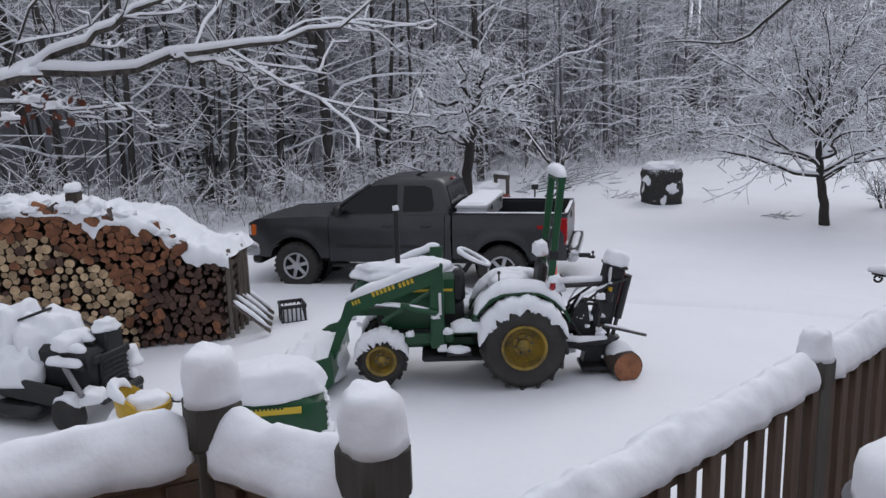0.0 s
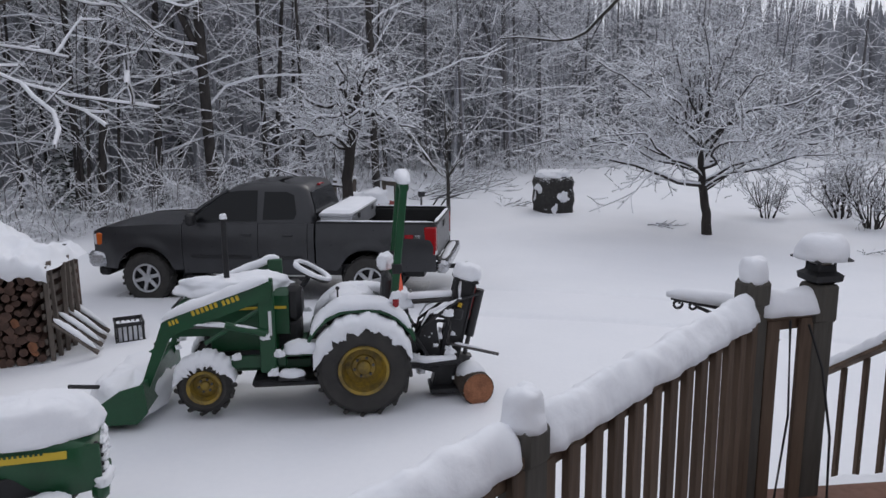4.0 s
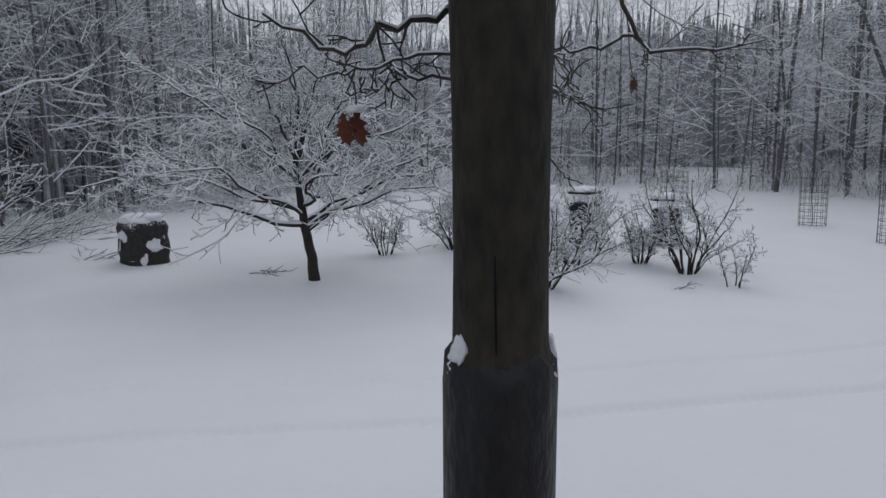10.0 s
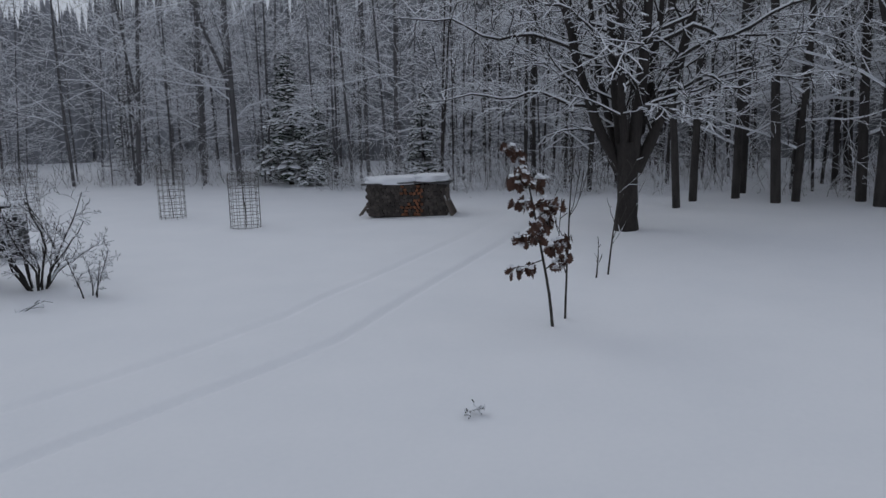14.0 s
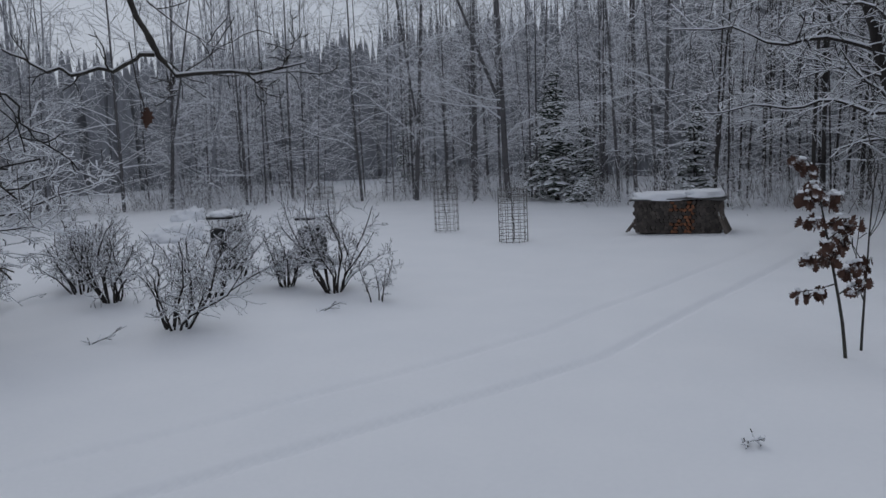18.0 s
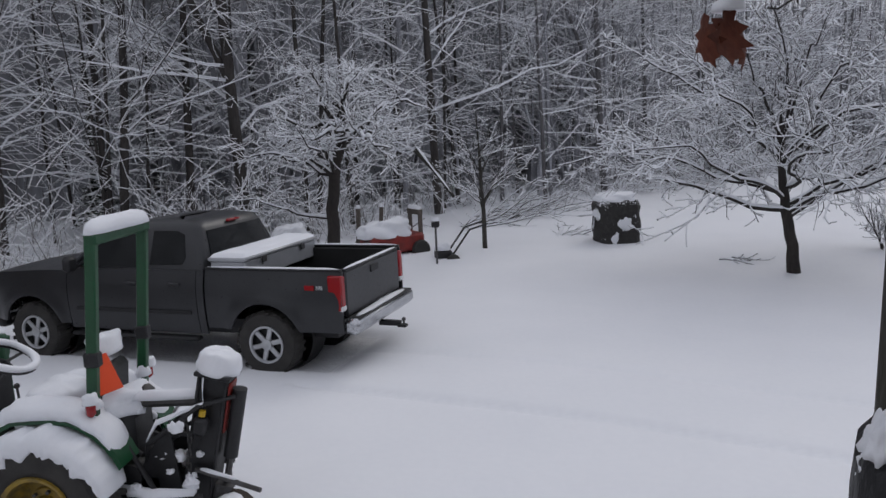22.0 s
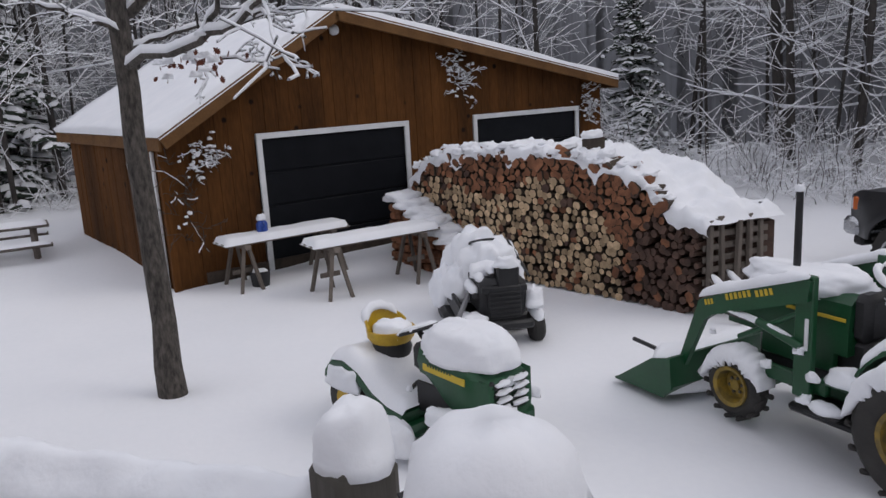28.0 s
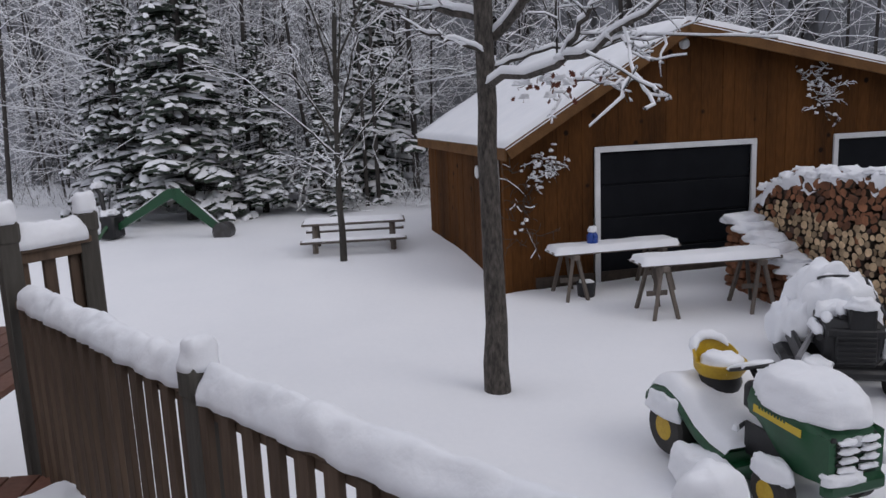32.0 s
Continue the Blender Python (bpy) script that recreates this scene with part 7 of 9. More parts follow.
ISLAND_END = island("log_end_mixed", (0.54, 0.40, 0.25), (0.27, 0.185, 0.11), 0.45)
ISLAND_SPLIT = island("split_wood_mixed", (0.27, 0.115, 0.058), (0.11, 0.046, 0.025), 0.45)
woodpile()

# low second stack against the shed end of the pile
low = thing("low_woodpile", PILE @ pose(0.15, 0, 0), "low leftover stack of firewood descending in snowy steps", "woodpile")
rng = np.random.default_rng(6)
for k in range(11):
    x = 3.45 + 0.155 * k
    top = float(np.interp(x, (3.4, 4.0, 4.5, 5.1), (0.4, 0.62, 0.9, 1.1)))
    z = 0.07
    while z < top:
        b = part("split_log", Shape().box((0, 0, 0), (0.14 + 0.02 * rng.random(), 0.42, 0.115), b=0.028), SPLIT, low)
        b.matrix_local = pose(x + 0.012 * rng.normal(), 0.33 + 0.03 * rng.random(), z, rng.normal(0, 3), rng.normal(0, 9), rng.normal(0, 4))
        z += 0.125
for k, (x, z, w) in enumerate(((3.5, 0.40, 0.62), (3.78, 0.50, 0.6), (4.05, 0.60, 0.6), (4.3, 0.72, 0.56), (4.5, 0.84, 0.54), (4.72, 0.95, 0.5), (4.98, 1.05, 0.5))):
    part("snow", Shape().heap((x, 0.3, z), (w, 0.66, 0.13), rough=0.3, seed=k, flat=0.3), SNOW, low)

# planks leaning on the end of the pile, and the crate
for k in range(4):
    pl = thing("leaning_plank", pose(-2.78 - 0.05 * k, 9.75 + 0.3 * k, 0.0, 0, 0, 10), "grey plank leaning on the pile with a strip of snow", "plank", "planks by the pile")
    part("plank", Shape().box((0, 0, 0), (0.62, 0.1, 0.03), pose(0.2, 0, 0.26, 0, 42, 0), b=0.005), PALLET, pl)
    part("snow", Shape().ridge(line((-0.02, 0, 0.5), (0.4, 0, 0.115), 12), 0.125, 0.06), SNOW, pl)


def crate(m):
    ob = thing("milk_crate", m, "black plastic crate half full of snow", "crate")
    for s in (-1, 1):
        for a in (0, 90):
            mm = pose(0, 0, 0, 0, 0, a)
            for z, h in ((0.02, 0.04), (0.25, 0.05)):
                part("rim", Shape().box((0, s * 0.17, z), (0.36, 0.015, h), mm, b=0.003), BLACK, ob)
            for k in range(6):
                part("slat", Shape().box((-0.15 + 0.06 * k, s * 0.168, 0.14), (0.02, 0.01, 0.2), mm, b=0.002), BLACK, ob)
    part("bottom", Shape().box((0, 0, 0.012), (0.34, 0.34, 0.02)), BLACK, ob)
    part("snow", Shape().heap((0, 0, 0.02), (0.32, 0.32, 0.2), flat=0.15), SNOW, ob)
    return ob


crate(pose(-2.2, 10.55, -0.02, 0, 0, 20))

# ---- the riding mowers ----
def mower_wheel(parent, x, y, r, w, rim, mat):
    s = 1 if y > 0 else -1
    m = pose(x, y, r - 0.03, 90 * -s, 0, 0)
    t = part("tyre", Shape().lathe([(rim, -w / 2), (r - 0.03, -w / 2), (r, -w / 2 + 0.03), (r, w / 2 - 0.03), (r - 0.03, w / 2), (rim, w / 2)], 26, m), RUBBER, parent)
    part("rim", Shape().lathe([(rim + 0.004, w / 2 + 0.002), (rim - 0.01, w / 2 - 0.01), (rim * 0.8, w / 2 - 0.05), (rim * 0.4, w / 2 - 0.04), (rim * 0.3, w / 2 - 0.01), (0, w / 2 - 0.008)], 20, m), mat, t)
    part("tyre_snow", Shape().ridge([(x + r * 0.97 * math.cos(a), y, r - 0.03 + r * 0.97 * math.sin(a)) for a in np.linspace(0.5, 2.6, 12)], w * 1.05, 0.06, rough=0.3), SNOW, t)
    return t


def lawn_mower(m):
    ob = thing("riding_mower", m, "green and yellow riding lawn mower heaped with snow", "mower")
    edge = lambda x: float(np.interp(x, (-0.9, -0.8, -0.62, -0.4, -0.2, 0.0, 0.2), (0.44, 0.54, 0.57, 0.5, 0.36, 0.29, 0.27)))
    for s in (1, -1):
        mower_wheel(ob, -0.58, s * 0.42, 0.25, 0.22, 0.11, YELLOW)
        mower_wheel(ob, 0.62, s * 0.38, 0.19, 0.15, 0.09, YELLOW)
        part("headlight", Shape().box((0.93, s * 0.185, 0.645), (0.13, 0.17, 0.105), pose(0, 0, 0, 0, 0, -s * 14), b=0.03), LAMP, ob)
        part("light_surround", Shape().box((0.90, s * 0.18, 0.6), (0.13, 0.2, 0.1), pose(0, 0, 0, 0, 0, -s * 12), b=0.03), BLACK, ob)
        panel = part("stripe", Shape().box((0.5, s * 0.297, 0.705), (0.5, 0.012, 0.062), pose(0, 0, 0, 0, 3, 0), b=0.004), LETTER, ob, "yellow panel along the hood")
        for k in range(9):
            part("letter_bar", Shape().box((0.36 + 0.033 * k, s * 0.304, 0.715 - 0.0017 * k), (0.02, 0.004, 0.022), b=0.001), GREEN, panel, "dark lettering bar")
        part("lower_panel", Shape().box((0.42, s * 0.27, 0.4), (0.5, 0.03, 0.28), b=0.02), BLACK, ob)
        part("front_tyre_snow", Shape().heap((0.62, s * 0.4, 0.29), (0.38, 0.22, 0.13), rough=0.1, seed=s), SNOW, ob, "cap of snow on the front tyre")
        part("rear_tyre_snow", Shape().heap((-0.62, s * 0.5, 0.33), (0.5, 0.14, 0.2), rough=0.12, seed=s + 2), SNOW, ob, "cap of snow on the rear tyre")
    # one moulded body: rear fenders that flow down into the foot boards
    xs = np.linspace(-0.9, 0.2, 24)
    shell = [[(x, 0.5, edge(x) - 0.075), (x, 0.51, edge(x) - 0.05), (x, 0.5, edge(x)), (x, 0.46, edge(x) + 0.02), (x, -0.46, edge(x) + 0.02), (x, -0.5, edge(x)), (x, -0.51, edge(x) - 0.05), (x, -0.5, edge(x) - 0.075)] for x in xs]
    part("body", Shape().loft(shell), GREEN, ob, "green moulded body with rear fenders")
    drift = []
    for x in np.linspace(-0.9, 0.2, 34):
        row = []
        for k in range(25):
            y = -0.485 + 0.97 * k / 24
            rim = min((0.485 - abs(y)) / 0.1, (x + 0.91) / 0.1, (0.215 - x) / 0.08, 1)
            row.append((x, y, edge(x) + 0.015 + (0.085 + 0.03 * noise.noise((x * 4, y * 4, 2)) + 0.006 * noise.noise((x * 17, y * 17, 4))) * max(rim, 0) ** 0.5))
        drift.append(row)
    part("body_snow", Shape().loft(drift, closed=False), SNOW, ob, "smooth blanket of snow over fenders and foot boards")
    hood = []
    for i in range(10):
        x = 0.14 + 0.86 * i / 9
        t = 0.85 - 0.03 * sm((x - 0.4) / 0.5) - 0.12 * sm((x - 0.8) / 0.2)
        w = 0.23 + 0.07 * sm((x - 0.1) / 0.35) - 0.05 * sm((x - 0.75) / 0.25)
        b = 0.58 - 0.25 * sm((x - 0.25) / 0.4)
        hood.append([(x, w * 0.9, b), (x, w, b + 0.1), (x, w, 0.7), (x, w - 0.03, t - 0.06), (x, w - 0.1, t - 0.01), (x, 0, t), (x, -w + 0.1, t - 0.01), (x, -w + 0.03, t - 0.06), (x, -w, 0.7), (x, -w, b + 0.1), (x, -w * 0.9, b)])
    hb = part("hood", Shape().loft(hood), GREEN, ob)
    part("hood_snow", Shape().heap((0.55, 0, 0.755), (0.98, 0.64, 0.27), rough=0.07, flat=0.4, seed=5), SNOW, hb, "thick smooth pillow of snow on the hood")
    gr = part("grille", Shape().box((0.97, 0, 0.53), (0.06, 0.42, 0.32), b=0.02), BLACK, ob)
    for k in range(4):
        part("grille_bar", Shape().box((1.0, 0, 0.43 + 0.07 * k), (0.035, 0.38, 0.026), b=0.006), BLACK, gr)
        for c in (-0.1, 0.1):
            part("bar_snow", Shape().heap((1.015, c + 0.02 * math.sin(k), 0.44 + 0.07 * k), (0.06, 0.17, 0.032), rough=0.35, seed=k + c), SNOW, gr)
    part("bumper", Shape().box((0.98, 0, 0.31), (0.12, 0.56, 0.15), b=0.05), GREEN, ob)
    part("bumper_snow", Shape().heap((1.0, -0.12, 0.36), (0.16, 0.36, 0.07), rough=0.3), SNOW, ob)
    part("bumper_snow", Shape().heap((0.9, 0.3, 0.42), (0.3, 0.1, 0.1), rough=0.3), SNOW, ob)
    part("deck", Shape().box((0.02, 0, 0.14), (0.6, 1.05, 0.12), b=0.05), GREEN, ob)
    part("deck_snow", Shape().heap((0.05, -0.58, 0.02), (0.75, 0.4, 0.24), rough=0.1, seed=9), SNOW, ob)
    part("dash", Shape().box((0.1, 0, 0.7), (0.14, 0.42, 0.24), b=0.04), BLACK, ob)
    wm = pose(-0.1, 0, 0.86, 0, -20, 0)
    wh = part("steering_wheel", Shape().tube([wm @ Vector((0.18 * math.cos(a), 0.18 * math.sin(a), 0)) for a in np.linspace(0, 6.2832, 25)], 0.016, 8), BLACK, ob)
    part("spoke", Shape().box((0, 0, -0.01), (0.34, 0.05, 0.02), wm, b=0.006), BLACK, wh)
    part("column", Shape().tube([(0.07, 0, 0.7), (-0.09, 0, 0.85)], 0.028), BLACK, wh)
    part("wheel_snow", Shape().heap((0, 0, 0.0), (0.36, 0.36, 0.045), wm, rough=0.2), SNOW, wh)
    # bucket seat: a pan and a wrapped back
    pan = [(0.13, -0.03), (0.19, -0.02), (0.225, 0.03), (0.23, 0.1), (0.205, 0.1), (0.19, 0.05), (0.1, 0.03), (0, 0.025)]
    seat = part("seat", Shape().lathe(pan, 28, pose(-0.5, 0, 0.70)), YELLOW, ob, "yellow bucket seat")
    wrap = []
    for k in range(17):
        a = radians(100 + 160 * k / 16)
        h = 0.17 * max(math.sin(math.pi * (k + 0.6) / 17.2), 0.0) ** 0.6
        c, q = math.cos(a), math.sin(a)
        wrap.append([(-0.5 + 0.225 * c, 0.225 * q, 0.76), (-0.5 + 0.25 * c, 0.235 * q, 0.78 + h), (-0.5 + 0.225 * c, 0.21 * q, 0.79 + h), (-0.5 + 0.195 * c, 0.195 * q, 0.76)])
    back = part("backrest", Shape().loft(wrap), YELLOW, seat)
    part("back_snow", Shape().ridge([(-0.5 + 0.235 * math.cos(a), 0.222 * math.sin(a), 0.77 + 0.17 * max(math.sin((a - 1.745) / 2.793 * math.pi), 0.05) ** 0.6) for a in np.linspace(2.1, 4.18, 22)], 0.09, 0.075, n=11, rough=0.15), SNOW, back)
    part("seat_snow", Shape().heap((-0.47, 0, 0.74), (0.38, 0.38, 0.13), rough=0.1, flat=0.35), SNOW, seat, "snow on the seat")
    part("seat_base", Shape().loft([[(-0.5 + q * 0.2 * math.cos(a), q * 0.19 * math.sin(a), z) for a in np.linspace(0, 6.283, 17)[:-1]] for q, z in ((0.8, 0.45), (1.0, 0.62), (0.9, 0.69))]), BLACK, ob)
    part("rear_frame", Shape().box((-0.6, 0, 0.4), (0.5, 0.5, 0.16), b=0.04), BLACK, ob)
    part("lever", Shape().tube([(0.14, -0.24, 0.5), (0.12, -0.32, 0.44)], 0.018), BLACK, ob)
    part("lever_snow", Shape().heap((0.12, -0.32, 0.44), (0.06, 0.05, 0.05)), SNOW, ob)
    return ob


lawn_mower(pose(-1.89, 5.62, 0.13, 0, 0, 15) @ Matrix.Scale(0.9, 4))


def old_mower(m):
    ob = thing("old_riding_mower", m, "old black riding mower half buried under thick snow", "mower")
    for s in (1, -1):
        mower_wheel(ob, -0.55, s * 0.40, 0.24, 0.2, 0.1, BLACK)
        mower_wheel(ob, 0.6, s * 0.40, 0.18, 0.14, 0.08, BLACK)
        part("headlight", Shape().box((0.82, s * 0.18, 0.66), (0.05, 0.14, 0.09), b=0.02), BLACK, ob)
    part("hood", Shape().box((0.42, 0, 0.55), (0.78, 0.52, 0.44), b=0.06), BLACK, ob)
    part("grille", Shape().box((0.83, 0, 0.52), (0.05, 0.36, 0.36), b=0.015), BLACK, ob)
    for k in range(6):
        part("grille_slat", Shape().box((0.86, 0, 0.38 + 0.05 * k), (0.025, 0.34, 0.018), b=0.005), BLACK, ob)
    part("bumper", Shape().box((0.9, 0, 0.28), (0.08, 0.6, 0.1), b=0.03), BLACK, ob)
    part("deck", Shape().box((0.0, 0, 0.17), (0.65, 1.1, 0.14), b=0.05), BLACK, ob)
    part("battery_box", Shape().box((0.74, 0.05, 0.74), (0.2, 0.24, 0.34), b=0.02), BLACK, ob)
    part("body", Shape().box((-0.45, 0, 0.45), (0.8, 0.7, 0.3), b=0.06), BLACK, ob)
    part("seat", Shape().box((-0.5, 0, 0.68), (0.42, 0.44, 0.12), b=0.05), BLACK, ob)
    part("seat_back", Shape().box((-0.72, 0, 0.86), (0.1, 0.42, 0.32), b=0.05), BLACK, ob)
    part("steering_column", Shape().tube([(0.1, 0, 0.7), (-0.08, 0, 0.98)], 0.03), BLACK, ob)
    part("steering_wheel", Shape().tube([(-0.09 + 0.16 * math.cos(a), 0.17 * math.sin(a), 1.0 + 0.06 * math.cos(a)) for a in np.linspace(0, 6.283, 19)], 0.015, 6), BLACK, ob)
    part("tow_bar", Shape().tube([(0.5, -0.3, 0.62), (0.9, -0.52, 0.42)], 0.03), GREYBIN, ob)
    part("side_panel", Shape().box((0.1, -0.43, 0.38), (0.9, 0.05, 0.22), pose(0, 0, 0, 0, 5, 0), b=0.03), BLACK, ob)
    for y, z in ((-0.22, 0.72), (-0.1, 0.8), (-0.3, 0.6)):
        part("pipe", Shape().tube([(0.3, y, z), (0.74, y, z - 0.01)], 0.035, 8), BLACK, ob)
        part("pipe_snow", Shape().ridge(line((0.3, y, z + 0.02), (0.73, y, z + 0.01), 14), 0.11, 0.08, rough=0.2, seed=y), SNOW, ob)
    for k, (x, y, z, sx, sy, sz) in enumerate(((-0.42, 0.02, 0.3, 0.95, 0.9, 0.76), (0.05, 0.02, 0.55, 0.75, 0.66, 0.5), (-0.5, -0.42, 0.18, 0.62, 0.36, 0.45), (-0.5, 0.42, 0.18, 0.62, 0.36, 0.45), (-0.05, -0.3, 0.4, 0.55, 0.4, 0.36),
                                           (0.74, 0.05, 0.89, 0.25, 0.28, 0.1), (0.86, -0.34, 0.3, 0.22, 0.3, 0.12), (0.7, 0.34, 0.42, 0.3, 0.24, 0.2), (0.45, -0.1, 0.74, 0.4, 0.4, 0.14))):
        part("snow", Shape().heap((x, y, z), (sx, sy, sz), rough=0.3, seed=k * 1.7, flat=0.5), SNOW, ob, "draped snow")
    part("strut", Shape().tube([(-0.72, 0.25, 0.95), (-0.15, 0.3, 0.98), (0.6, 0.34, 0.72)], 0.018), BLACK, ob)
    return ob


old_mower(pose(-4.12, 7.52, 0, 0, 0, -18))


# ---- sawhorse tables ----
def trestle_table(m, L, label, jug=False):
    ob = thing("trestle_table", m, label, "table", "trestle tables by the shed")
    part("tabletop", Shape().box((0, 0, 0.74), (L, 0.5, 0.04), b=0.006), PALLET, ob)
    part("snow", Shape().slab((0, 0, 0.756), (L + 0.02, 0.52, 0.085), seed=L), SNOW, ob, "slab of snow on the tabletop")
    for s in (-1, 1):
        x = s * (L / 2 - 0.3)
        part("trestle_beam", Shape().box((x, 0, 0.69), (0.09, 0.62, 0.07), b=0.008), PALLET, ob)
        for t in (-1, 1):
            for q in (-1, 1):
                part("leg", Shape().tube([(x + q * 0.03, t * 0.22, 0.7), (x + q * 0.18, t * 0.32, -0.05)], 0.032, 4), PALLET, ob)
        part("brace", Shape().box((x, 0.0, 0.3), (0.3, 0.03, 0.07), b=0.006), PALLET, ob)
    return ob


trestle_table(pose(-7.82, 6.17, 0.02, 0, 0, 99.5), 2.0, "grey trestle table by the garage door covered with snow")
trestle_table(pose(-6.69, 7.15, 0.02, 0, 0, 95), 2.0, "grey trestle table under a slab of snow")
jug = thing("jug", pose(-7.78, 5.85, 0.84), "bright blue plastic jug capped with snow on the table", "jug")
part("body", Shape().lathe([(0.07, 0), (0.085, 0.03), (0.085, 0.13), (0.05, 0.18), (0.03, 0.2)], 16), BLUE, jug)
part("handle", Shape().tube([(0.07, 0, 0.06), (0.12, 0, 0.09), (0.11, 0, 0.14), (0.05, 0, 0.17)], 0.012), BLUE, jug)
part("snow", Shape().heap((0, 0, 0.185), (0.13, 0.13, 0.09)), SNOW, jug)
bk = thing("bucket", pose(-7.66, 5.72, 0.0), "dark bucket standing in snow under the table", "bucket")
part("pail", Shape().lathe([(0.12, 0), (0.15, 0.3), (0.145, 0.3), (0.115, 0.02)], 18), BLACK, bk)
part("snow", Shape().heap((0, 0, 0.2), (0.26, 0.26, 0.13)), SNOW, bk)

# ---- picnic table and backhoe behind the yard ----
pt = thing("picnic_table", pose(-11.6, 2.05, 0.1, 0, 0, 92), "grey timber picnic table with a strip of snow", "table")
for y, z in ((-0.7, 0.47), (0.7, 0.47), (-0.22, 0.74), (0, 0.74), (0.22, 0.74)):
    part("plank", Shape().box((0, y, z), (2.0, 0.2, 0.045), b=0.006), PALLET, pt)
    part("snow", Shape().slab((0, y, z + 0.02), (1.98, 0.2, 0.05), seed=y), SNOW, pt)
for x in (-0.75, 0.75):
    part("cross_beam", Shape().box((x, 0, 0.38), (0.05, 1.5, 0.1), b=0.006), PALLET, pt)
    for s in (-1, 1):
        part("leg", Shape().tube([(x, s * 0.2, 0.72), (x, s * 0.62, -0.25)], 0.055, 4), PALLET, pt)

hoe = thing("backhoe_attachment", pose(-14.3, -2.5, 0.24, 0, 0, 82) @ Matrix.Scale(0.88, 4), "green backhoe attachment parked at the edge of the woods", "backhoe")
part("boom", Shape().plate([(-1.2, 0.45), (-1.15, 0.3), (0.35, 1.1), (0.5, 1.05), (0.45, 1.3), (0.3, 1.35), (0.1, 1.25)], 0.14), GREEN, hoe)
part("dipper", Shape().plate([(0.3, 1.35), (0.55, 1.35), (1.6, 0.35), (1.55, 0.22), (1.4, 0.25), (0.35, 1.1)], 0.12), GREEN, hoe)
part("bucket", Shape().lathe([(0.24, -0.2), (0.25, 0.2)], 12, pose(1.65, 0, 0.2, 90, 0, 0)), STEEL, hoe)
part("bucket_lip", Shape().box((1.5, 0, 0.03), (0.3, 0.42, 0.03), b=0.006), STEEL, hoe)
part("ram", Shape().tube([(-0.9, 0, 0.62), (0.25, 0, 1.32)], 0.04, 8), STEEL, hoe)
part("dipper_ram", Shape().tube([(0.3, 0, 1.42), (1.1, 0, 0.95)], 0.035, 8), STEEL, hoe)
part("main_frame", Shape().box((-1.35, 0, 0.4), (0.4, 0.6, 0.6), b=0.05), BLACK, hoe)
part("mast", Shape().tube([(-1.5, 0, 0.6), (-1.6, 0.05, 1.25), (-1.75, 0.1, 1.45)], 0.06, 8), BLACK, hoe)
part("lever", Shape().tube([(-1.5, 0.15, 0.7), (-1.45, 0.25, 1.2)], 0.02), BLACK, hoe)
for s in (-1, 1):
    part("stabiliser", Shape().tube([(-1.35, s * 0.25, 0.45), (-1.5, s * 0.75, 0.05)], 0.05, 6), GREEN, hoe)
    part("stabiliser_pad", Shape().box((-1.5, s * 0.78, 0.03), (0.25, 0.2, 0.04), b=0.01), BLACK, hoe)
part("skid", Shape().box((-1.9, 0, 0.06), (1.0, 0.1, 0.06), b=0.01), BLACK, hoe)
part("snow", Shape().ridge(line((-1.0, 0, 0.55), (0.2, 0, 1.32), 14), 0.12, 0.04, rough=0.4), SNOW, hoe)
part("snow", Shape().ridge(line((0.5, 0, 1.37), (1.55, 0, 0.4), 14), 0.1, 0.03, rough=0.4), SNOW, hoe)
part("snow", Shape().heap((-1.7, 0.1, 1.42), (0.3, 0.3, 0.14), rough=0.4), SNOW, hoe)
part("snow", Shape().heap((-1.4, 0, 0.7), (0.45, 0.6, 0.14), rough=0.4), SNOW, hoe)


# ---- things beyond the truck ----
stone = thing("wrapped_stack", pose(6.28, 21.9, -0.25, 0, 0, 12), "waist-high dark squared stack plastered with snow", "stack")
rr = []
for k in range(8):
    z = 1.25 * k / 7
    w = 0.50 - 0.03 * sm((z - 1.0) / 0.25) + 0.02 * math.sin(k * 2.3)
    ring = []
    for a in range(20):
        t = 6.283 * a / 20
        q = w / max(abs(math.cos(t)), abs(math.sin(t))) ** 0.75 * (1 + 0.05 * noise.noise((math.cos(t) * 3, math.sin(t) * 3, z * 3)))
        ring.append((q * math.cos(t), q * math.sin(t), z - 0.1))
    rr.append(ring)
part("body", Shape().loft(rr), STONE, stone)
for k in range(9):
    a = 6.283 * k / 9
    part("snow_patch", Shape().heap((0, 0, 0), (0.3, 0.36, 0.035), pose(0.5 * math.cos(a), 0.5 * math.sin(a), 0.3 + 0.28 * (k * 7 % 3), 0, 0, math.degrees(a)) @ pose(0, 0, 0, 0, 84, 0), rough=0.7, seed=k * 2.2), SNOW, stone)
part("snow_cap", Shape().heap((0, 0, 1.12), (1.0, 1.0, 0.18), rough=0.2, n=20, flat=0.25), SNOW, stone)

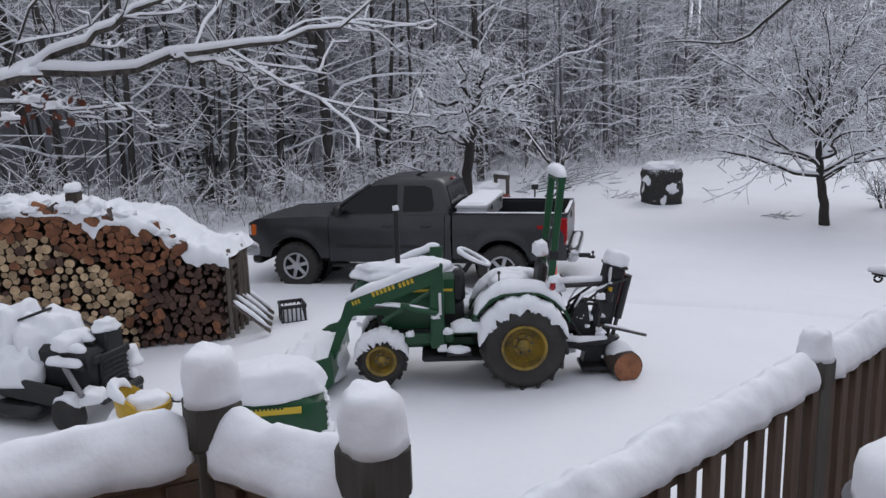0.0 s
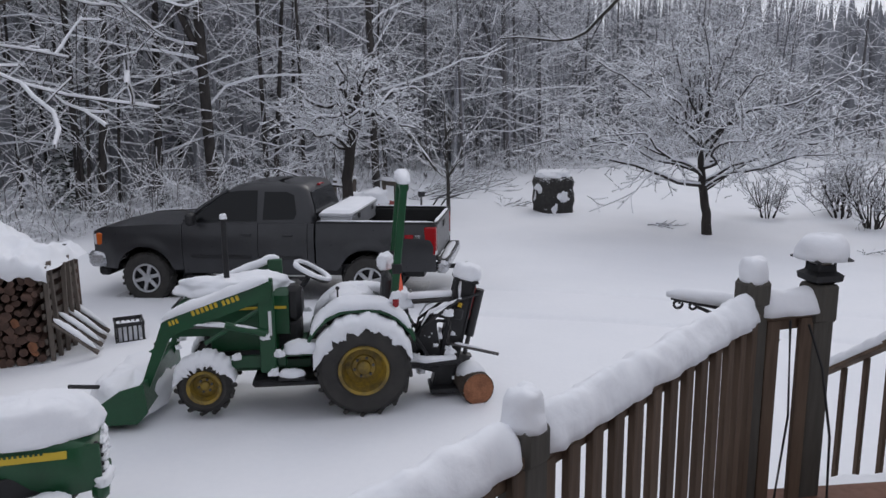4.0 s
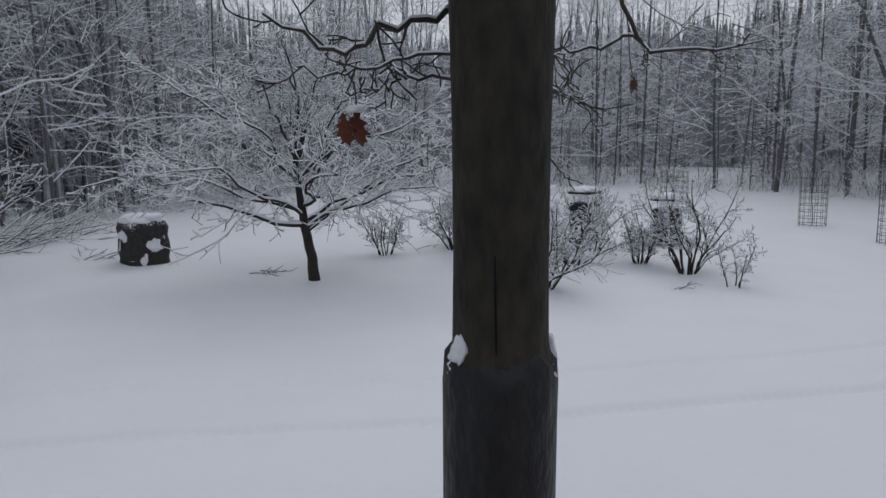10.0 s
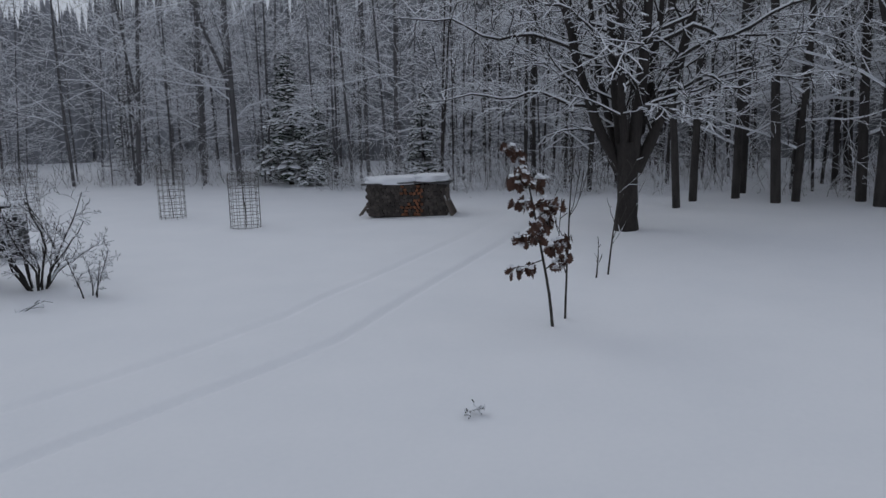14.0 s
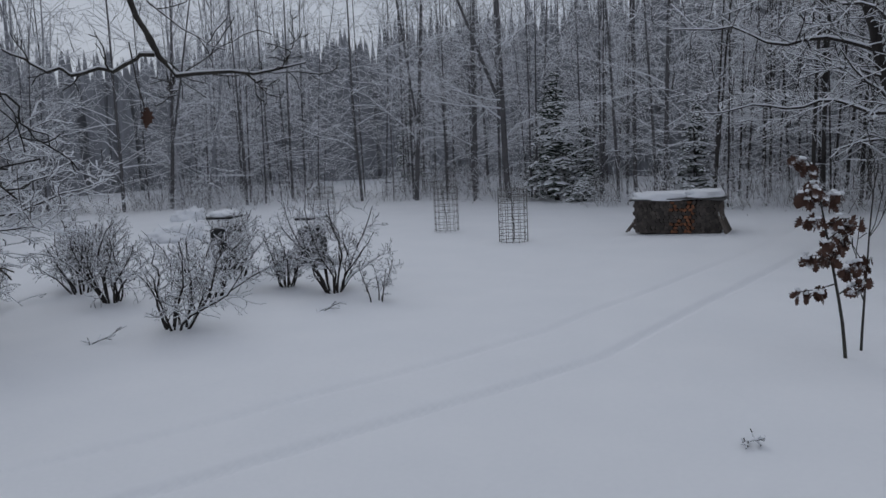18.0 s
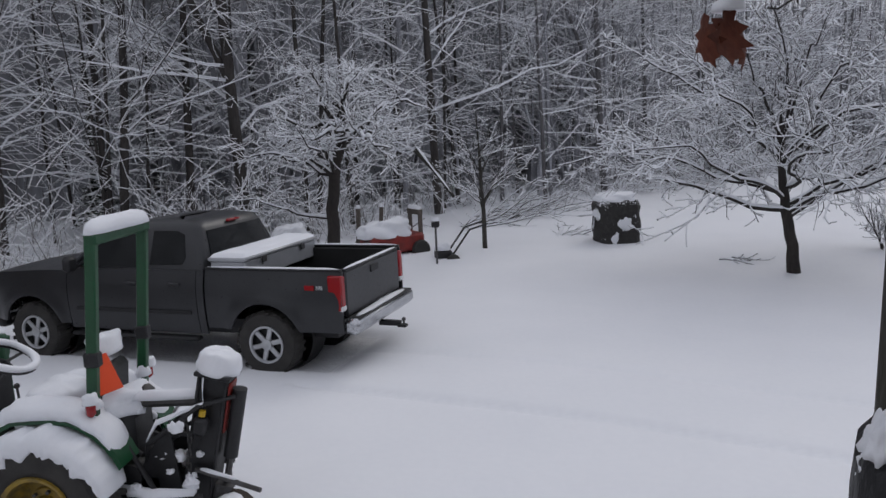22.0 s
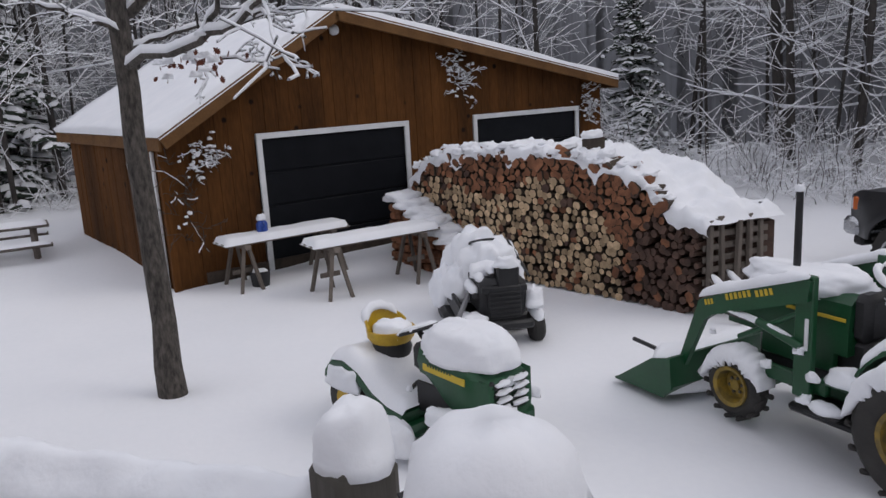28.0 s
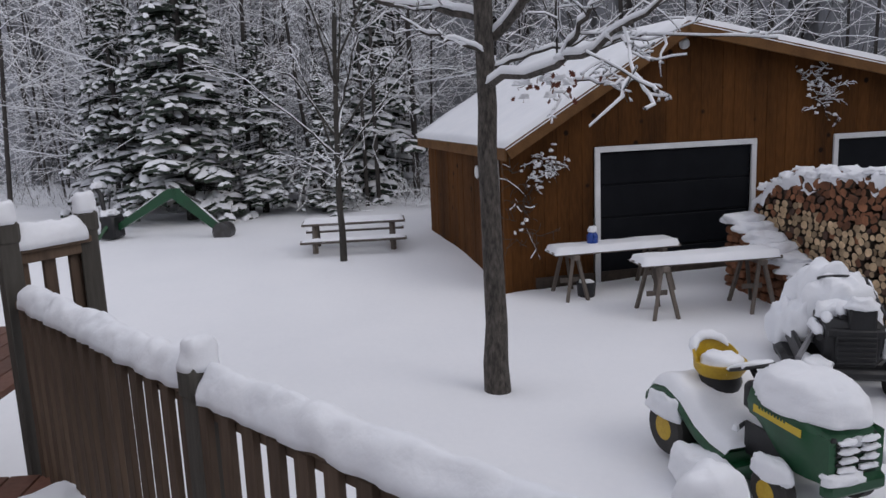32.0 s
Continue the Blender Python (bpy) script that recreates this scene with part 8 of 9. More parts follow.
pole = thing("rain_gauge_pole", pose(2.26, 18.75, -0.15), "thin post with a small snow-topped box beside junk", "pole")
part("post", Shape().tube([(0, 0, -0.2), (0, 0, 0.95)], 0.022, 8), STEEL, pole)
part("head", Shape().box((0.0, 0, 0.98), (0.16, 0.12, 0.14), b=0.02), BLACK, pole)
part("snow", Shape().heap((0, 0, 1.04), (0.18, 0.14, 0.08)), SNOW, pole)
till = thing("walk_behind_tiller", pose(2.75, 19.6, -0.15, 0, 0, 20), "old tiller with bent handlebars lying in the snow", "tiller")
for s in (-1, 1):
    part("handlebar", Shape().tube([(-0.4, s * 0.2, 0.1), (0.1, s * 0.2, 0.75), (0.5, s * 0.22, 0.85)], 0.022, 6), BLACK, till)
    part("wheel", Shape().lathe([(0.05, -0.04), (0.15, -0.04), (0.16, 0), (0.15, 0.04), (0.05, 0.04)], 16, pose(-0.3, s * 0.25, 0.1, 90, 0, 0)), RUBBER, till)
part("engine", Shape().box((-0.45, 0, 0.22), (0.35, 0.3, 0.25), b=0.05), BLACK, till)
part("snow", Shape().heap((-0.45, 0, 0.33), (0.36, 0.3, 0.14), rough=0.3), SNOW, till)
red = thing("red_utility_cart", pose(1.1, 20.3, -0.1, 0, 0, 35), "old red machine with wooden frame, half buried in snow", "cart")
part("body", Shape().box((0, 0, 0.35), (1.3, 0.75, 0.4), b=0.06), REDPAINT, red)
part("engine", Shape().box((-0.45, 0, 0.4), (0.4, 0.5, 0.4), b=0.05), BLACK, red)
for x in (-0.45, 0.5):
    for s in (-1, 1):
        part("wheel", Shape().lathe([(0.06, -0.06), (0.2, -0.07), (0.22, 0), (0.2, 0.07), (0.06, 0.06)], 18, pose(x, s * 0.42, 0.18, 90, 0, 0)), RUBBER, red)
part("snow", Shape().heap((-0.15, 0, 0.5), (1.3, 0.8, 0.36), rough=0.3, n=18), SNOW, red)
for s in (-1, 1):
    part("upright", Shape().box((0.6, s * 0.25, 0.65), (0.08, 0.08, 0.8), b=0.008), PALLET, red)
part("cross_bar", Shape().box((0.6, 0, 1.0), (0.1, 0.6, 0.12), b=0.01), PALLET, red)
part("bar_snow", Shape().heap((0.6, 0, 1.06), (0.14, 0.6, 0.09)), SNOW, red)
part("tarp", Shape().heap((0.2, 0.35, 0.42), (0.8, 0.5, 0.22), rough=0.4), SNOW, red)
for k, (x, y, a) in enumerate(((-0.35, 20.9, 14), (0.1, 21.3, -8), (0.6, 21.5, 20))):
    st = thing("fence_stake", pose(x, y, 0, 3, 4, a), "short weathered stake behind the truck", "stake", "stakes by the brush")
    part("stake", Shape().box((0, 0, 0.4), (0.09, 0.09, 1.1), b=0.01), PALLET, st)
    part("snow", Shape().heap((0, 0, 0.95), (0.12, 0.12, 0.08)), SNOW, st)
bx2 = thing("covered_bin", pose(-0.75, 18.6, 0), "dark bin behind the truck with a hood of snow", "bin")
part("bin", Shape().box((0, 0, 0.3), (0.6, 0.6, 0.7), b=0.03), BLACK, bx2)
part("snow", Shape().heap((0, 0, 0.63), (0.7, 0.7, 0.3), rough=0.2), SNOW, bx2)


def stick_heap(m, seed, n, wide, label, r=0.012):
    rng = np.random.default_rng(seed)
    ob = thing("brush_heap", m, label, "branches", "cut branches")
    st, fine = [], []
    for k in range(n):
        a = rng.normal(0.2, 0.7)
        s = limb(rng, (rng.normal(0, wide * 0.3), rng.normal(0, wide * 0.2), 0.02 + 0.1 * rng.random()), (math.cos(a), math.sin(a), rng.uniform(0.05, 0.45)), rng.uniform(0.6, 1.3) * wide, r, 6, 0.12, -0.02, 0.4)
        st.append(s)
        branch_out(rng, s, [(5, 0.2, 0.35, 0.6, 0.7, 0.15, 0, 3)], fine)
    al = st + [(p, q) for _, p, q in fine]
    b = new("branchwork", raw_mesh("branchwork", *limbs_mesh(al, 4, 1.0, 0.007), BARK_NEAR))
    s = new("snow", raw_mesh("snow", *snow_mesh(al, 1.6, 1.5, 0.013, 0.04, 0.3), SNOW))
    b.parent = s.parent = ob
    return ob


stick_heap(pose(5.0, 22.6, -0.2), 1, 5, 0.9, "fallen branches lying in the snow")
stick_heap(pose(4.2, 27.6, -0.2), 2, 26, 2.2, "heap of cut brush covered with snow", 0.02)
stick_heap(pose(2.6, 25.2, -0.15), 3, 18, 2.0, "heap of cut brush covered with snow", 0.02)
stick_heap(pose(8.1, 18.9, -0.2), 4, 4, 0.6, "fallen branches lying in the snow")
stick_heap(pose(11.0, 14.9, -0.25), 5, 3, 0.7, "dead sticks poking from the snow")
stick_heap(pose(11.66, 4.68, -0.17), 6, 4, 0.17, "tuft of dead stalks poking from the snow", 0.005)
stick_heap(pose(14.4, 13.0, -0.3), 7, 3, 0.4, "dead sticks poking from the snow")

# dark hive boxes among the shrubs
for x, y, h in ((17.2, 18.9, 1.25), (19.0, 17.6, 1.1)):
    hv = thing("dark_stand", pose(x, y, land(x, y), 0, 0, 25), "dark stacked wood among the shrubs with a snowy lid", "stack", "dark stacks in the field")
    for k in range(4):
        part("tier", Shape().box((0, 0, 0.15 + 0.27 * k * h / 1.2), (0.65 - 0.03 * (k % 2), 0.6, 0.25 * h / 1.2), b=0.03), BLACK, hv)
    part("lid", Shape().box((0, 0, 0.15 + 1.0 * h), (0.75, 0.7, 0.06), b=0.02), BLACK, hv)
    part("snow", Shape().heap((0, 0, 0.18 + 1.0 * h), (0.78, 0.72, 0.13), flat=0.3), SNOW, hv)
for x, y, w in ((21.5, 27.0, 2.2), (26.5, 33.0, 1.6)):
    mound = thing("snowy_mound", pose(x, y, land(x, y) - 0.05), "low mound under the snow at the field's edge", "mound")
    part("heap", Shape().heap((0, 0, 0), (w, w * 0.7, 0.55), rough=0.4, n=18), SNOW, mound)


def wire_cage(m, r, h, label):
    """Tree guard of square wire mesh round a whip."""
    ob = thing("wire_tree_guard", m, label, "tree guard", "wire tree guards")
    n = 14
    for k in range(n):
        a = 6.283 * k / n
        part("upright_wire", Shape().tube([(r * math.cos(a), r * math.sin(a), -0.05), (r * math.cos(a), r * math.sin(a), h)], 0.008, 4), WIRE, ob)
    for k in range(9):
        z = 0.05 + (h - 0.06) * k / 8
        part("hoop_wire", Shape().tube([(r * math.cos(a), r * math.sin(a), z) for a in np.linspace(0, 6.283, 19)], 0.008, 4), WIRE, ob)
    rng = np.random.default_rng(int(h * 100))
    st, fine = [limb(rng, (0, 0, -0.05), (0, 0, 1), h * 1.05, 0.018, 6, 0.04, 0, 0.4)], []
    branch_out(rng, st[0], [(8, 0.25, 0.25, 0.6, 0.6, 0.12, 0.05, 4)], fine)
    t = new("whip", raw_mesh("whip", *limbs_mesh(st + [(p, q) for _, p, q in fine], 4, 1.0, 0.007), BARK_NEAR))
    t.parent = ob
    return ob


wire_cage(pose(26.2, 18.2, land(26.2, 18.2)), 0.42, 1.75, "wire mesh cylinder guarding a young tree in the field")
wire_cage(pose(24.4, 14.5, land(24.4, 14.5)), 0.44, 1.62, "wire mesh cylinder guarding a slender whip in the field")
wire_cage(pose(25.2, 23.2, land(25.2, 23.2)), 0.5, 1.6, "wire mesh cylinder guarding a young tree behind the shrubs")

# covered stack across the field
WEATHERED = material("weathered_firewood", (0.095, 0.08, 0.07), (0.04, 0.035, 0.032), 0.9, scale=7, fine=50, bump=0.3, rand=0.4)
FS = pose(27.3, 10.4, land(27.3, 10.4), 0, 0, 97) @ Matrix.Scale(0.84, 4)
fs = thing("covered_woodstack", FS, "dark firewood stack roofed with snowy sheets across the field", "woodstack")
rng = np.random.default_rng(4)
shades = [log_mesh("stack_log", 0.075 + 0.012 * k, 0.4, 60 + k, k % 2 == 1, (WEATHERED, SPLIT, WEATHERED)[k], WEATHERED) for k in range(3)]
part("core", Shape().box((0, -0.05, 0.58), (2.85, 0.95, 1.2), b=0.05), WEATHERED, fs)
for r in range(9):
    for k in range(19):
        x = -1.42 + 0.155 * k + 0.05 * (r % 2)
        which = 1 if -0.6 < x < 0.15 and rng.random() < 0.6 else rng.integers(0, 2) * 2
        share("stack_log", shades[which], fs, pose(x, 0.55 + 0.04 * rng.random(), 0.09 + 0.13 * r, -90, 0, 0) @ pose(0, 0, 0, 0, 0, rng.random() * 360))
for k in range(7):
    part("end_log", Shape().tube([(-1.46, -0.45 + 0.14 * k, 0.1), (-1.44, -0.45 + 0.14 * k, 1.15)], 0.05, 6), PALLET, fs)
part("roof_sheet", Shape().box((0.35, 0, 1.26), (2.5, 1.35, 0.05), pose(0, 0, 0, 0, 2, 0), b=0.01), STEEL, fs)
part("roof_sheet", Shape().box((-0.9, 0.05, 1.33), (1.3, 1.4, 0.05), pose(0, 0, 0, 0, -4, 0), b=0.01), STEEL, fs)
part("roof_snow", Shape().heap((0.5, 0, 1.2), (2.3, 1.4, 0.26), rough=0.15, flat=0.15, n=22), SNOW, fs)
part("roof_snow", Shape().heap((-0.85, 0, 1.3), (1.4, 1.45, 0.24), rough=0.15, flat=0.15, n=22), SNOW, fs)
for k in range(5):
    part("prop", Shape().tube([(-1.45 + 0.02 * k, 0.6 - 0.3 * k, 0.75), (-1.78, 0.8 - 0.3 * k, -0.05)], 0.045, 6), PALLET, fs)
    part("prop_snow", Shape().ridge([(-1.46 + 0.02 * k, 0.62 - 0.3 * k, 0.78), (-1.77, 0.79 - 0.3 * k, 0.02)], 0.08, 0.05), SNOW, fs)
for k in range(2):
    part("prop", Shape().tube([(1.42, 0.5 - 0.3 * k, 0.5), (1.75, 0.6 - 0.3 * k, 0.05)], 0.045, 6), PALLET, fs)
part("tarp", Shape().box((-1.25, -0.5, 1.12), (0.45, 0.3, 0.36), b=0.06), BLUE, fs, "fold of blue tarpaulin")


# ---- saplings ----
def leaf_mesh(name, mat, size=0.1):
    """Lobed dead leaf, slightly curled."""
    half = [(0.0, 0.0), (0.12, 0.1), (0.1, 0.22), (0.34, 0.3), (0.2, 0.42), (0.42, 0.6), (0.22, 0.64), (0.24, 0.82), (0.08, 0.86), (0.0, 1.0)]
    v = [(0, -y * size, 0.0) for _, y in half] + [(x * size, -y * size, 0.25 * x * size) for x, y in half] + [(-x * size, -y * size, 0.3 * x * size) for x, y in half]
    n = len(half)
    v = [(x, y + 0.25 * size * (y / size) ** 2 * 0.0, z + 0.22 * size * math.sin(y / size * 2.4)) for x, y, z in v]
    f = []
    for i in range(n - 1):
        f += [(i, n + i, n + i + 1, i + 1), (i + 1, 2 * n + i + 1, 2 * n + i, i)]
    thick = [(x, y, z - 0.0012) for x, y, z in v]
    f += [tuple(j + 3 * n for j in q[::-1]) for q in f]
    return Shape().put(v + thick, f).mesh(name, mat)


yard_leaf = leaf_mesh("leaf", LEAF, 0.065)
leaves = thing("dead_leaf_cluster", pose(-4.25, 4.0, 0), "dead brown leaves clinging to the yard tree's limb with snow", "leaves")
rng = np.random.default_rng(77)
for k in range(34):
    u = rng.random()
    q = (1.2 + 1.1 * u, 0.2 + 0.1 * u + rng.normal(0, 0.12), 3.1 + rng.normal(0, 0.05) - (0.05 if k % 2 else 0))
    share("leaf_blade", yard_leaf, leaves, pose(*q, rng.normal(75, 25), rng.normal(0, 25), rng.random() * 360) @ Matrix.Scale(rng.uniform(0.6, 1.1), 4))
    if k % 3 == 0:
        part("snow", Shape().heap((q[0], q[1], q[2] + 0.005), (0.09, 0.09, 0.04), rough=0.5, seed=k), SNOW, leaves)
brown_leaf = leaf_mesh("leaf", BROWNLEAF, 0.15)
sap = thing("oak_sapling", pose(15.3, 4.32, land(15.3, 4.32)), "slender sapling still holding brown leaves, snow on them", "sapling")
rng = np.random.default_rng(15)
st, fine = [limb(rng, (0, 0, -0.1), (0.0, 0.12, 1), 2.6, 0.026, 9, 0.04, 0, 0.35)], []
branch_out(rng, st[0], [(14, 0.36, 0.22, 0.55, 1.2, 0.14, -0.03, 5)], fine)
fine = [(p, q) for _, p, q in fine]
t = new("stem", raw_mesh("stem", *limbs_mesh(st + fine, 5, 1.0, 0.006), BARK_NEAR))
t.parent = sap
tips = [p[i] for p, _ in fine for i in (2, 3, 4, 5)]
snow_bits = Shape()
for k in range(295):
    c = tips[rng.integers(0, len(tips))] + rng.normal(0, 0.05, 3) * [1, 1, 0.7]
    share("leaf", brown_leaf, sap, pose(*c, rng.normal(75, 25), rng.normal(0, 20), rng.random() * 360))
    if k % 5 == 0:
        snow_bits.heap(tuple(c + [0, 0, 0.01]), (0.08, 0.08, 0.035), n=8, rough=0.4, seed=k)
tagged(part("snow", snow_bits, SNOW, sap), kind="stuff")


def whip(m, seed, h, n, label):
    rng = np.random.default_rng(seed)
    ob = thing("bare_sapling", m, label, "sapling", "bare saplings in the field")
    s, f = [limb(rng, (0, 0, -0.1), (rng.normal(0, 0.03), rng.normal(0, 0.03), 1), h, 0.02, 8, 0.03, 0, 0.3)], []
    branch_out(rng, s[0], [(n, 0.25, 0.4, 0.6, 0.55, 0.1, 0.04, 5), (2, 0.3, 0.3, 0.6, 0.6, 0.1, 0, 3)], f)
    f = [(p, q) for _, p, q in f]
    t = new("stem", raw_mesh("stem", *limbs_mesh(s + f, 5, 1.0, 0.006), BARK_NEAR))
    w = new("snow", raw_mesh("snow", *snow_mesh(s + f, 1.4, 1.2, 0.008, 0.02, 0.4), SNOW))
    t.parent = w.parent = ob
    return ob


whip(pose(15.8, 4.2, land(15.8, 4.2)), 1, 2.6, 6, "bare upright sapling with few stems")
whip(pose(18.8, 3.75, land(18.8, 3.75)), 2, 2.1, 7, "thin bare sapling with a few dead leaves")
whip(pose(18.5, 3.95, land(18.5, 3.95)), 3, 0.7, 5, "tuft of thin bare stems in the snow")


# ---- the maple by the stair ----
MAPLE = (4.47, 4.30)
MAPLEBARK = material("mossy_bark", (0.055, 0.05, 0.034), (0.016, 0.015, 0.013), 0.85, scale=4, fine=26, bump=0.9, stretch=(1, 1, 0.45), detail=0.8)
trunk_rings = []
for k, (z, r) in enumerate(((-0.3, 0.24), (0.0, 0.185), (0.3, 0.165), (0.8, 0.15), (1.4, 0.143), (1.9, 0.142), (2.2, 0.141), (2.3, 0.143), (2.345, 0.139), (2.40, 0.128), (2.6, 0.125), (2.9, 0.125), (3.2, 0.132), (3.5, 0.128), (4.2, 0.118), (5.5, 0.105), (8.0, 0.08))):
    r *= 0.91
    trunk_rings.append([(r * (1 + 0.03 * noise.noise((math.cos(a) * 2, math.sin(a) * 2, z * 1.4))) * math.cos(a), r * (1 + 0.03 * noise.noise((math.cos(a) * 2 + 5, math.sin(a) * 2, z * 1.4))) * math.sin(a) - 0.012 * z, z) for a in np.linspace(0, 6.283, 25)[:-1]])
mp = thing("maple_tree", pose(*MAPLE, 0), "smooth dark maple trunk close to the deck, snowy limbs overhead", "tree")
trunk = part("trunk", Shape().loft(trunk_rings), MAPLEBARK, mp)
wet = []
for k, (z, r) in enumerate(((-0.3, 0.222), (0.0, 0.171), (0.3, 0.153), (0.8, 0.139), (1.4, 0.133), (1.9, 0.138), (2.2, 0.139), (2.3, 0.14), (2.35, 0.136), (2.375, 0.116))):
    edge = 0.035 if k > 7 else 0
    wet.append([(r * (1 + 0.03 * noise.noise((math.cos(a) * 2, math.sin(a) * 2, z * 1.4))) * math.cos(a), r * (1 + 0.03 * noise.noise((math.cos(a) * 2 + 5, math.sin(a) * 2, z * 1.4))) * math.sin(a) - 0.012 * z, z + edge * noise.noise((math.cos(a) * 2.5, math.sin(a) * 2.5, 7))) for a in np.linspace(0, 6.283, 49)[:-1]])
part("wet_bark", Shape().loft(wet), material("wet_bark", (0.026, 0.026, 0.028), (0.011, 0.011, 0.012), 0.55, scale=5, fine=30, bump=0.8, stretch=(1, 1, 0.45), detail=0.8), trunk, "dark wet bark below a ragged ridge")
for a0 in (-128, 35):
    part("bark_crack", Shape().tube([((0.1165 + 0.001 * math.sin(q * 9)) * math.cos(radians(a0 + 3 * math.sin(q * 4))), (0.1165 + 0.001 * math.sin(q * 9)) * math.sin(radians(a0 + 3 * math.sin(q * 4))) - 0.012 * q, q) for q in np.linspace(2.36, 2.62, 14)], [0.0012 + 0.0016 * math.sin(k / 13 * 3.14) for k in range(14)], 5), DOORDARK, trunk, "dark crack in the bark")
for k, (a, z, w, h) in enumerate(((182, 2.39, 0.05, 0.07), (-28, 2.37, 0.05, 0.1), (172, 2.34, 0.03, 0.04), (-50, 2.33, 0.03, 0.03))):
    part("snow_dab", Shape().heap((0, 0, 0), (h, w, 0.02), pose(0.113 * math.cos(radians(a)), 0.113 * math.sin(radians(a)) - 0.03, z, 0, 0, a) @ pose(0, 0, 0, 0, 78, 0), rough=0.5, seed=k, n=12), SNOW, mp, "dab of snow stuck to the bark")
rng = np.random.default_rng(23)
mains = [([(0, 0, 3.24), (-0.36, 0.05, 3.37), (-0.83, 0.13, 3.48), (-1.2, 0.18, 3.58), (-1.9, 0.3, 3.95), (-3.0, 0.6, 4.7)], [0.055, 0.05, 0.045, 0.04, 0.032, 0.02]),
         ([(-1.9, 0.3, 4.0), (-1.75, 1.1, 4.0), (-1.75, 1.8, 3.72), (-1.93, 2.31, 3.43), (-2.5, 2.6, 3.47)], [0.022, 0.018, 0.014, 0.011, 0.005]),
         ([(0, 0, 3.6), (0.7, 0.7, 3.95), (1.4, 1.3, 3.9), (1.75, 1.54, 3.68), (1.79, 1.43, 3.41), (1.79, 1.4, 3.32), (1.83, 1.33, 3.27), (1.92, 1.2, 3.26), (2.0, 1.08, 3.26), (2.12, 0.91, 3.29)], [0.03, 0.024, 0.018, 0.013, 0.011, 0.0105, 0.009, 0.0075, 0.006, 0.003]),
         ([(1.79, 1.42, 3.35), (1.66, 1.51, 3.3), (1.55, 1.6, 3.28), (1.47, 1.66, 3.3), (1.37, 1.77, 3.38)], [0.009, 0.008, 0.007, 0.006, 0.004]),
         ([(1.82, 1.34, 3.28), (1.8, 1.35, 3.23), (1.8, 1.33, 3.16)], [0.005, 0.004, 0.002]), ([(1.98, 1.11, 3.26), (2.0, 1.05, 3.2), (2.04, 0.98, 3.14)], [0.005, 0.004, 0.002]),
         ([(2.05, 1.01, 3.27), (2.09, 0.97, 3.33), (2.11, 0.95, 3.39)], [0.004, 0.003, 0.002]),
         ([(0.1, 0.05, 3.16), (0.19, 0.11, 3.1), (0.24, 0.2, 3.05), (0.31, 0.27, 2.97), (0.38, 0.34, 2.91), (0.47, 0.4, 2.82), (0.56, 0.47, 2.78), (0.65, 0.54, 2.73)], [0.007, 0.006, 0.0055, 0.005, 0.0045, 0.004, 0.003, 0.002]),
         ([(0.1, 0.03, 3.07), (0.19, 0.1, 3.05), (0.3, 0.2, 3.02), (0.41, 0.29, 3.0), (0.53, 0.38, 2.98), (0.68, 0.46, 2.99)], [0.005, 0.0045, 0.004, 0.0035, 0.003, 0.002]),
         ([(0.1, 0.03, 3.13), (0.27, 0.17, 3.12), (0.37, 0.26, 3.11), (0.51, 0.34, 3.1)], [0.005, 0.004, 0.003, 0.002]),
         ([(0.7, 0.75, 3.5), (0.84, 0.9, 3.27), (0.91, 0.92, 3.18), (0.98, 0.94, 3.1), (1.07, 0.95, 3.0)], [0.006, 0.005, 0.004, 0.003, 0.002]),
         ([(0, 0.05, 3.0), (-0.06, 0.16, 3.02), (-0.1, 0.25, 3.04), (-0.13, 0.33, 3.06), (-0.18, 0.42, 3.07)], [0.006, 0.005, 0.004, 0.003, 0.002]),
         ([(-0.1, 0.25, 3.04), (-0.13, 0.31, 3.0), (-0.21, 0.28, 2.99)], [0.004, 0.003, 0.002]),
         ([(0, 0.05, 3.2), (-0.07, 0.1, 3.16), (-0.17, 0.12, 3.14), (-0.27, 0.12, 3.08), (-0.35, 0.13, 3.07), (-0.48, 0.18, 3.15)], [0.009, 0.008, 0.007, 0.006, 0.005, 0.003]),
         ([(0, 0, 3.5), (0.6, -0.4, 3.9), (1.6, -0.9, 4.5)], [0.05, 0.04, 0.02]), ([(0, 0, 3.9), (-0.5, 0.9, 4.5), (-0.9, 1.8, 5.4)], [0.05, 0.04, 0.02]), ([(0, 0, 3.7), (0.5, 0.8, 4.1), (1.2, 1.9, 4.5)], [0.045, 0.035, 0.015]),
         ([(0, 0, 3.05), (-0.15, 0.05, 3.07), (-0.28, 0.14, 3.02), (-0.4, 0.2, 3.04)], [0.0045, 0.004, 0.003, 0.002])]
sm_mains, fine = [], []
for p, r in mains:
    p, u, w = np.array(p), np.linspace(0, 1, len(p)), np.linspace(0, 1, 18)
    q = np.stack([np.interp(w, u, p[:, a]) for a in range(3)], 1)
    q[1:-1] = (q[:-2] + 2 * q[1:-1] + q[2:]) / 4
    q[1:-1] += rng.normal(0, 0.008, (16, 3))
    b = (q, np.interp(w, np.linspace(0, 1, len(r)), r))
    sm_mains.append(b)
    branch_out(rng, b, [(5, 0.25, 0.17, 0.36, 0.8, 0.2, 0.05, 7), (3, 0.2, 0.4, 0.6, 0.8, 0.22, 0.05, 5)] if r[0] > 0.012 else [(5, 0.25, 0.3, 0.6, 0.8, 0.24, 0.02, 5), (2, 0.2, 0.4, 0.7, 0.8, 0.22, 0.02, 3)], fine)
fine = [(p, q) for _, p, q in fine]
